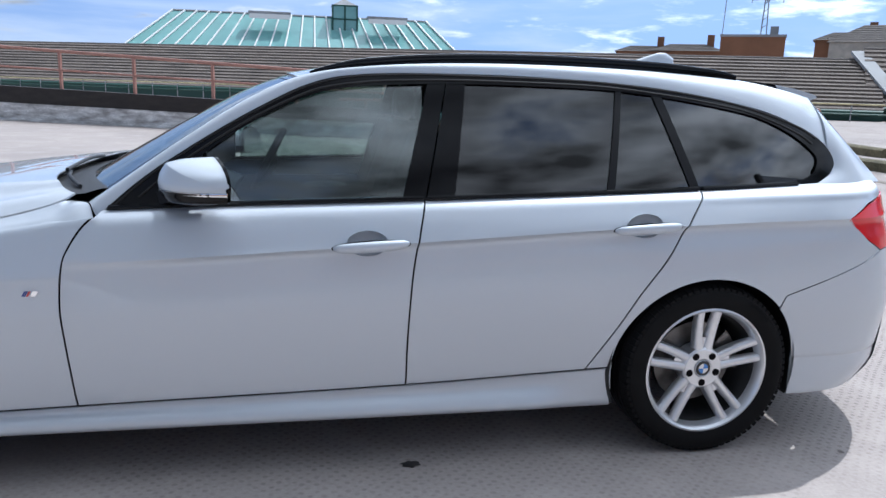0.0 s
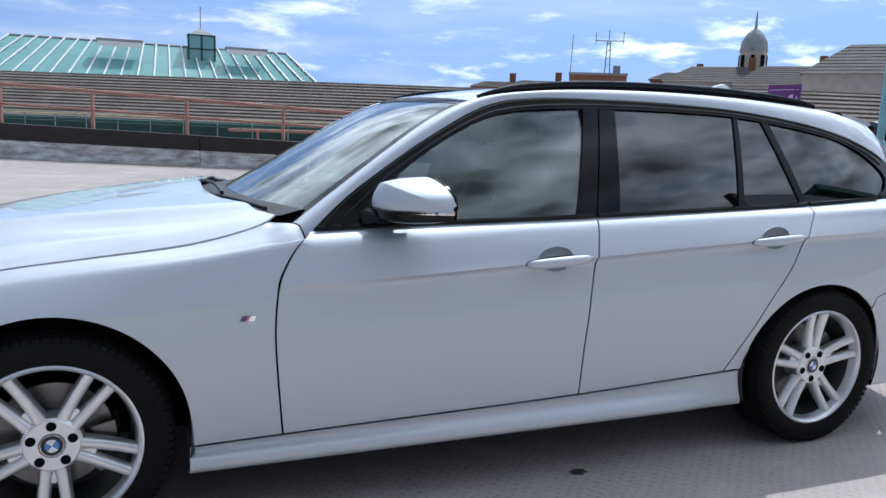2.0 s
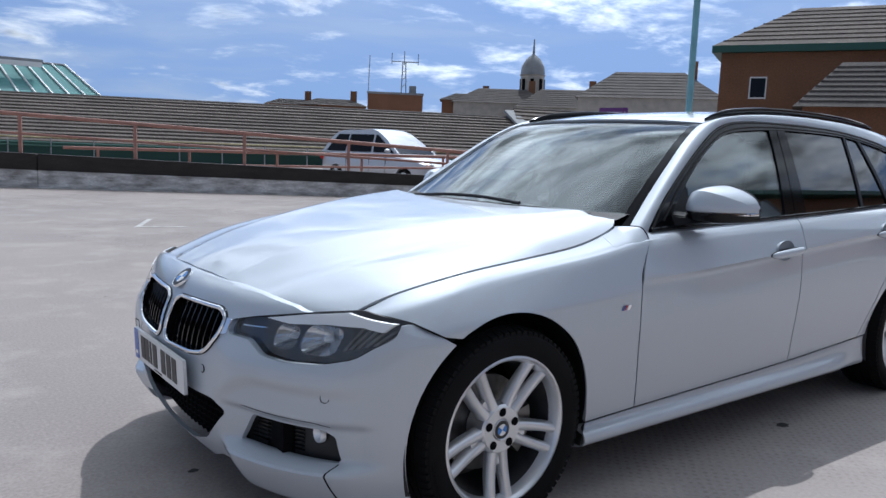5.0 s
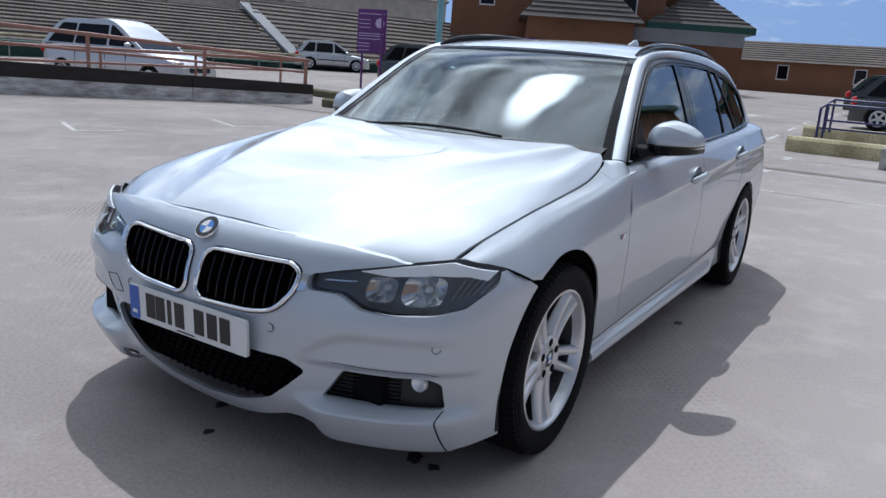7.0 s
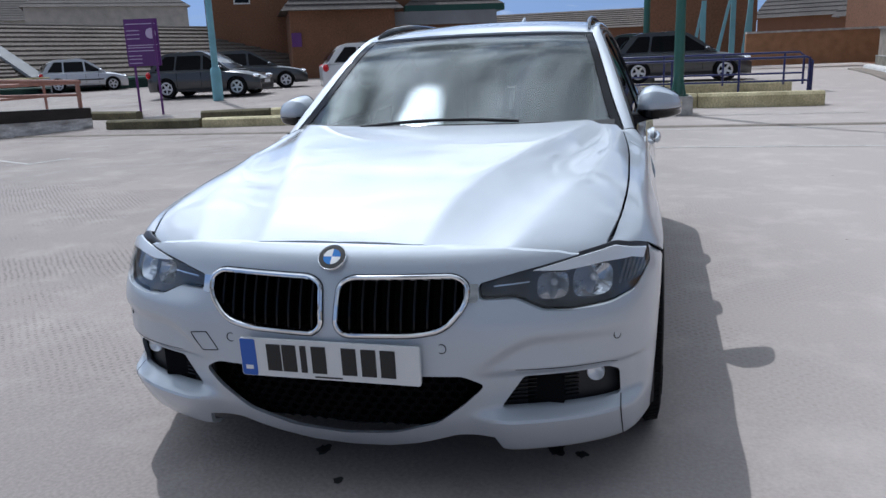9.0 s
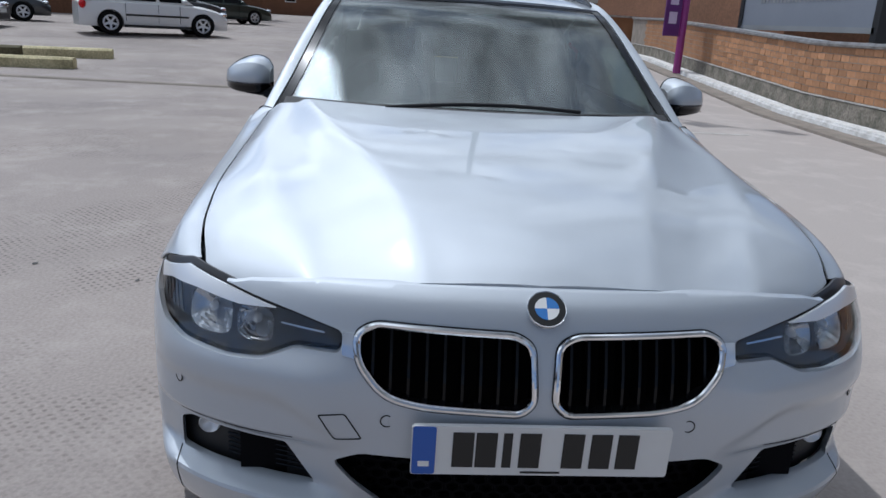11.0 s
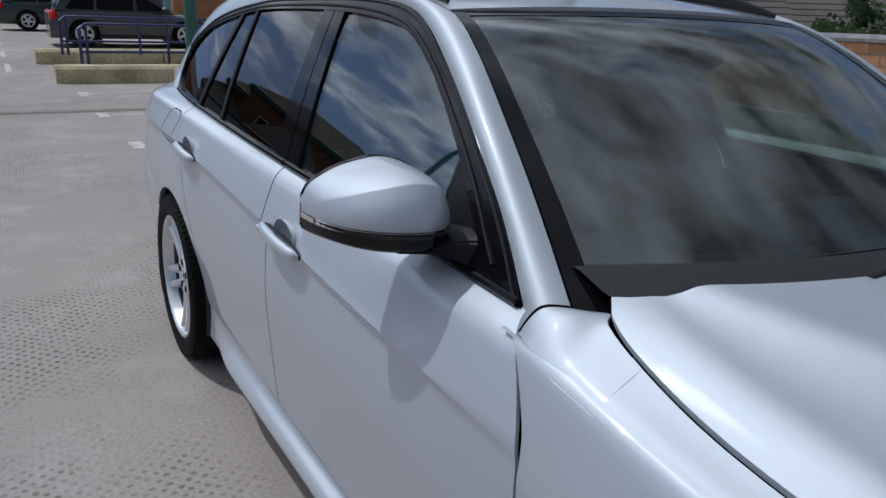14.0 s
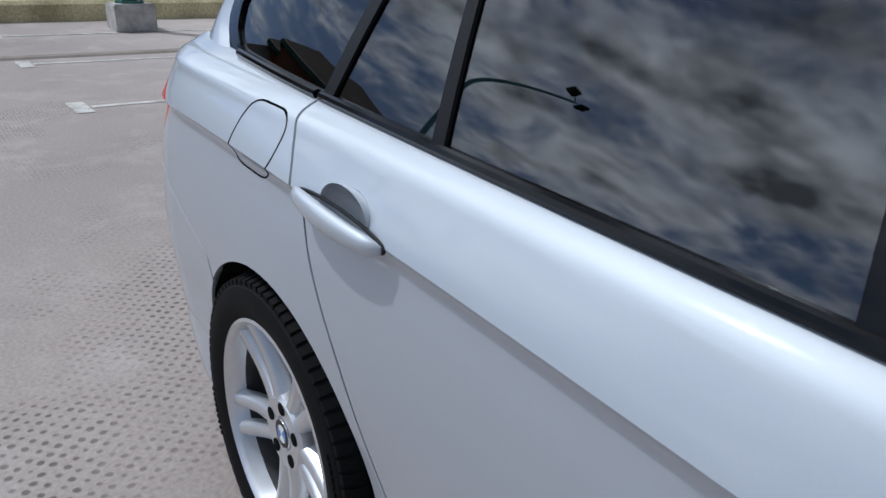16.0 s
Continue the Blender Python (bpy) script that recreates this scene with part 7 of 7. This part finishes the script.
arm = [[(x, -y, z) for x, z in ((x0, z0), (x0 + 0.01, z1 - 0.012), (0.6 * x0 + 0.4 * x1, z1), (x1 - 0.012, z1 - 0.006), (x1, z0 + 0.01), (0.5 * (x0 + x1), z0 - 0.006))] for y, x0, x1, z0, z1 in ((0.742, -0.545, -0.40, 0.900, 0.985), (0.762, -0.525, -0.40, 0.916, 0.978), (0.79, -0.495, -0.39, 0.930, 0.972), (0.82, -0.47, -0.37, 0.940, 0.972), (0.88, -0.455, -0.36, 0.944, 0.970))]
va, fa = sheet(np.array(arm))
fa = fa + [[i * 6 + 5, i * 6, i * 6 + 6, i * 6 + 11] for i in range(4)] + [[0, 1, 2, 3, 4, 5], [29, 28, 27, 26, 25, 24]]
for mirrored in (False, True):
    put = flip if mirrored else (lambda q: q)
    arm_ob = part("door_mirror", put(base_vf), GLOSS_BLACK, car, "door mirror with silver cap and black foot")
    part("mirror_arm", put((va, fa)), TRIM_BLACK, arm_ob, bevel=0.004)
    part("mirror_cap", put(joined(cap_vf, cap_end)), PAINT, arm_ob, "silver painted mirror cap", smooth=60)
    part("mirror_rim", put(rim_vf), GLOSS_BLACK, arm_ob)
    part("mirror_glass", put(glass_vf), CHROME, arm_ob, "mirror glass", smooth=0)
    part("indicator_strip", put(strip_vf), CHROME, arm_ob, "slim clear indicator strip")

# ---- roof rails, aerial fin, spoiler, tail ----
rail_path = []
for p in inner[25:55]:
    t = (p[0] + 0.03) / 1.72
    rise = 0.017 * min(1, max(0, t) / 0.09, max(0, 1.0 - t) / 0.09) ** 0.7
    rail_path.append((p[0], -(p[1] - 0.016), p[2] + 0.008 + rise))
both("roof_rail", tube(rail_path, [0.004 + 0.0085 * min(1, i / 5, (29 - i) / 5) for i in range(30)], 10), GLOSS_BLACK, car, "gloss black roof rail")
foot_web = [[(q[0], q[1], q[2] - d) for d in (0.0, 0.032)] for q in rail_path]
both("rail_foot", sheet(np.array(foot_web)), GLOSS_BLACK, car)
fin = []
for x in np.linspace(1.36, 1.61, 18):
    h = 0.088 * min(1.0, max(0.0, (x - 1.355) / 0.19)) ** 0.8 * (1 if x < 1.575 else 1 - 6 * (x - 1.575))
    w = 0.034 * min(1.0, (x - 1.35) / 0.08) * (1 if x < 1.56 else 1 - 8 * (x - 1.56))
    fin.append([(x, w * c, float(mid_z(x)) - 0.012 + u * (h + 0.012)) for u, c in ((0, 1.1), (0.3, 0.6), (0.75, 0.3), (0.97, 0.16), (1, 0), (0.97, -0.16), (0.75, -0.3), (0.3, -0.6), (0, -1.1))])
part("aerial_fin", sheet(np.array(fin)), PAINT, car, "silver shark fin aerial", smooth=60)
spoiler = [[(x + 0.05 * (1 - (y / 0.50) ** 2), y, z + 0.020 * (1 - (y / 0.50) ** 2)) for x, z in ((1.80, 1.366), (1.90, 1.350), (1.985, 1.330), (1.995, 1.320), (1.97, 1.308), (1.90, 1.302), (1.86, 1.30))] for y in np.linspace(-0.505, 0.505, 21)]
vs, fs = sheet(np.array(spoiler))
part("roof_spoiler", (vs, fs + [[0, 1, 2, 3, 4, 5, 6], [140 + k for k in range(6, -1, -1)]]), PAINT, car)
lamp_side = [(1.925, 0.882), (2.04, 0.931), (2.15, 0.958), (2.34, 0.965), (2.34, 0.775), (2.12, 0.758), (2.04, 0.797)]
both("tail_lamp", side_part(FLANK, lamp_side, 0.002), RED_LENS, car, "red tail lamp")
tail = [[(float(tail_x(z)) - 0.60 * (1 - max(math.cos(p), 1e-4) ** 0.7), -0.862 * math.sin(p), z) for z in np.linspace(0.18, 0.99, 22)] for p in np.linspace(-1.02, 1.02, 40)]
part("tailgate", sheet(np.array(tail)), PAINT, car)
rw = [[(1.95 + 0.26 * u, t * (0.50 + 0.12 * u), 1.305 - 0.30 * u) for t in np.linspace(-1, 1, 9)] for u in np.linspace(0, 1, 6)]
part("rear_window", sheet(np.array(rw)), PRIVACY_GLASS, car, "dark rear window")

# fuel flap line on the right rear, wing badges
flap = rounded([(1.358, 0.957), (1.530, 0.962), (1.552, 0.845), (1.378, 0.836)], 0.055, 8)
ring_vf = cut(solid(oriented(grid(flank_section, np.linspace(1.28, 1.68, 60)), (0, -1, 0)) + np.array((0, -0.0008, 0)), 0.003), ("INTERSECT", prism(flap, "y", -1.2, -0.3)), ("DIFFERENCE", prism(inset(flap, 0.003), "y", -1.3, -0.2)))
part("fuel_flap_gap", flip(ring_vf), DARK, car)
for s in (-1, 1):
    y = s * (float(np.interp(0.66, [p[1] for p in low_rows(-0.874)], [p[0] for p in low_rows(-0.874)])) + 0.0005)
    for i, (mt, w) in enumerate(((M_BLUE, 0.005), (M_BLUE, 0.005), (M_RED, 0.006), (CHROME, 0.016))):
        x0 = -0.898 + (0, 0.006, 0.013, 0.024)[i]
        sl = [(x0, 0.653), (x0 + w, 0.653), (x0 + w + 0.009, 0.669), (x0 + 0.009, 0.669)]
        part("wing_badge", prism(sl, "y", y - 0.0015, y + s * 0.003), mt, car, "small striped wing badge", smooth=0)

# wipers
for pts in ([(-0.920, 0.34, 0.968), (-0.903, 0.10, 0.986), (-0.893, -0.12, 0.989), (-0.893, -0.33, 0.980)], [(-0.905, -0.24, 0.962), (-0.860, -0.42, 0.966), (-0.782, -0.60, 0.955)]):
    part("wiper", tube([tuple(p) for p in catmull(pts, 6)], 0.007, 8), PLASTIC, car, "black windscreen wiper")

# ---- cabin seen through the glass ----
dash = [[(x, y, z - 0.05 * (abs(y) / 0.7) ** 3) for x, z in ((-0.86, 0.93), (-0.62, 0.955), (-0.42, 0.93), (-0.33, 0.88), (-0.34, 0.70))] for y in np.linspace(-0.68, 0.68, 15)]
part("dashboard", sheet(np.array(dash)), LEATHER, car, "black dashboard")
wheel_c = Matrix.Translation((-0.22, 0.36, 0.93)) @ pose(0, 0, 0, 0, -62, 0)
steer = part("steering_wheel", moved(tube([(0.185 * math.cos(a), 0.185 * math.sin(a), 0) for a in np.linspace(0, 2 * math.pi, 41)], 0.016, 10, False), wheel_c), LEATHER, car, "black leather steering wheel")
part("steering_hub", moved(ellipsoid((0, 0, -0.02), (0.075, 0.085, 0.03)), wheel_c), LEATHER, steer)
for a in (0, math.pi, 1.5 * math.pi):
    part("steering_spoke", moved(tube([(0.05 * math.cos(a), 0.05 * math.sin(a), -0.01), (0.18 * math.cos(a), 0.18 * math.sin(a), 0)], 0.013, 6), wheel_c), LEATHER, steer)


def seat(x, y, w):
    back = [[(x + 0.20 * u + dx, y + t * w * (1 - 0.22 * u), 0.62 + 0.56 * u) for u in np.linspace(0, 1, 9)] for t, dx in ((-1, -0.03), (-0.7, 0.0), (0, 0.03), (0.7, 0.0), (1, -0.03))]
    front = np.array(back)
    vf = solid(oriented(front, (-1, 0, 0)), 0.13)
    ob = part("seat", vf, LEATHER, car, "black leather seat", bevel=0.02, smooth=60)
    part("headrest", ellipsoid((x + 0.27, y, 1.235), (0.055, 0.125, 0.085)), LEATHER, ob)
    part("cushion", ellipsoid((x - 0.1, y, 0.70), (0.26, w, 0.16)), LEATHER, ob)


seat(0.16, 0.36, 0.25)
seat(0.16, -0.36, 0.25)
seat(1.02, 0.36, 0.29)
seat(1.02, -0.36, 0.29)
part("interior_mirror", ellipsoid((-0.22, 0.0, 1.245), (0.02, 0.12, 0.036)), PLASTIC, car, "interior mirror")
part("sun_visor", ellipsoid((-0.05, 0.33, 1.315), (0.08, 0.19, 0.012)), LINING, car)
part("sun_visor", ellipsoid((-0.05, -0.33, 1.315), (0.08, 0.19, 0.012)), LINING, car)

bpy.data.scenes.remove(bench)
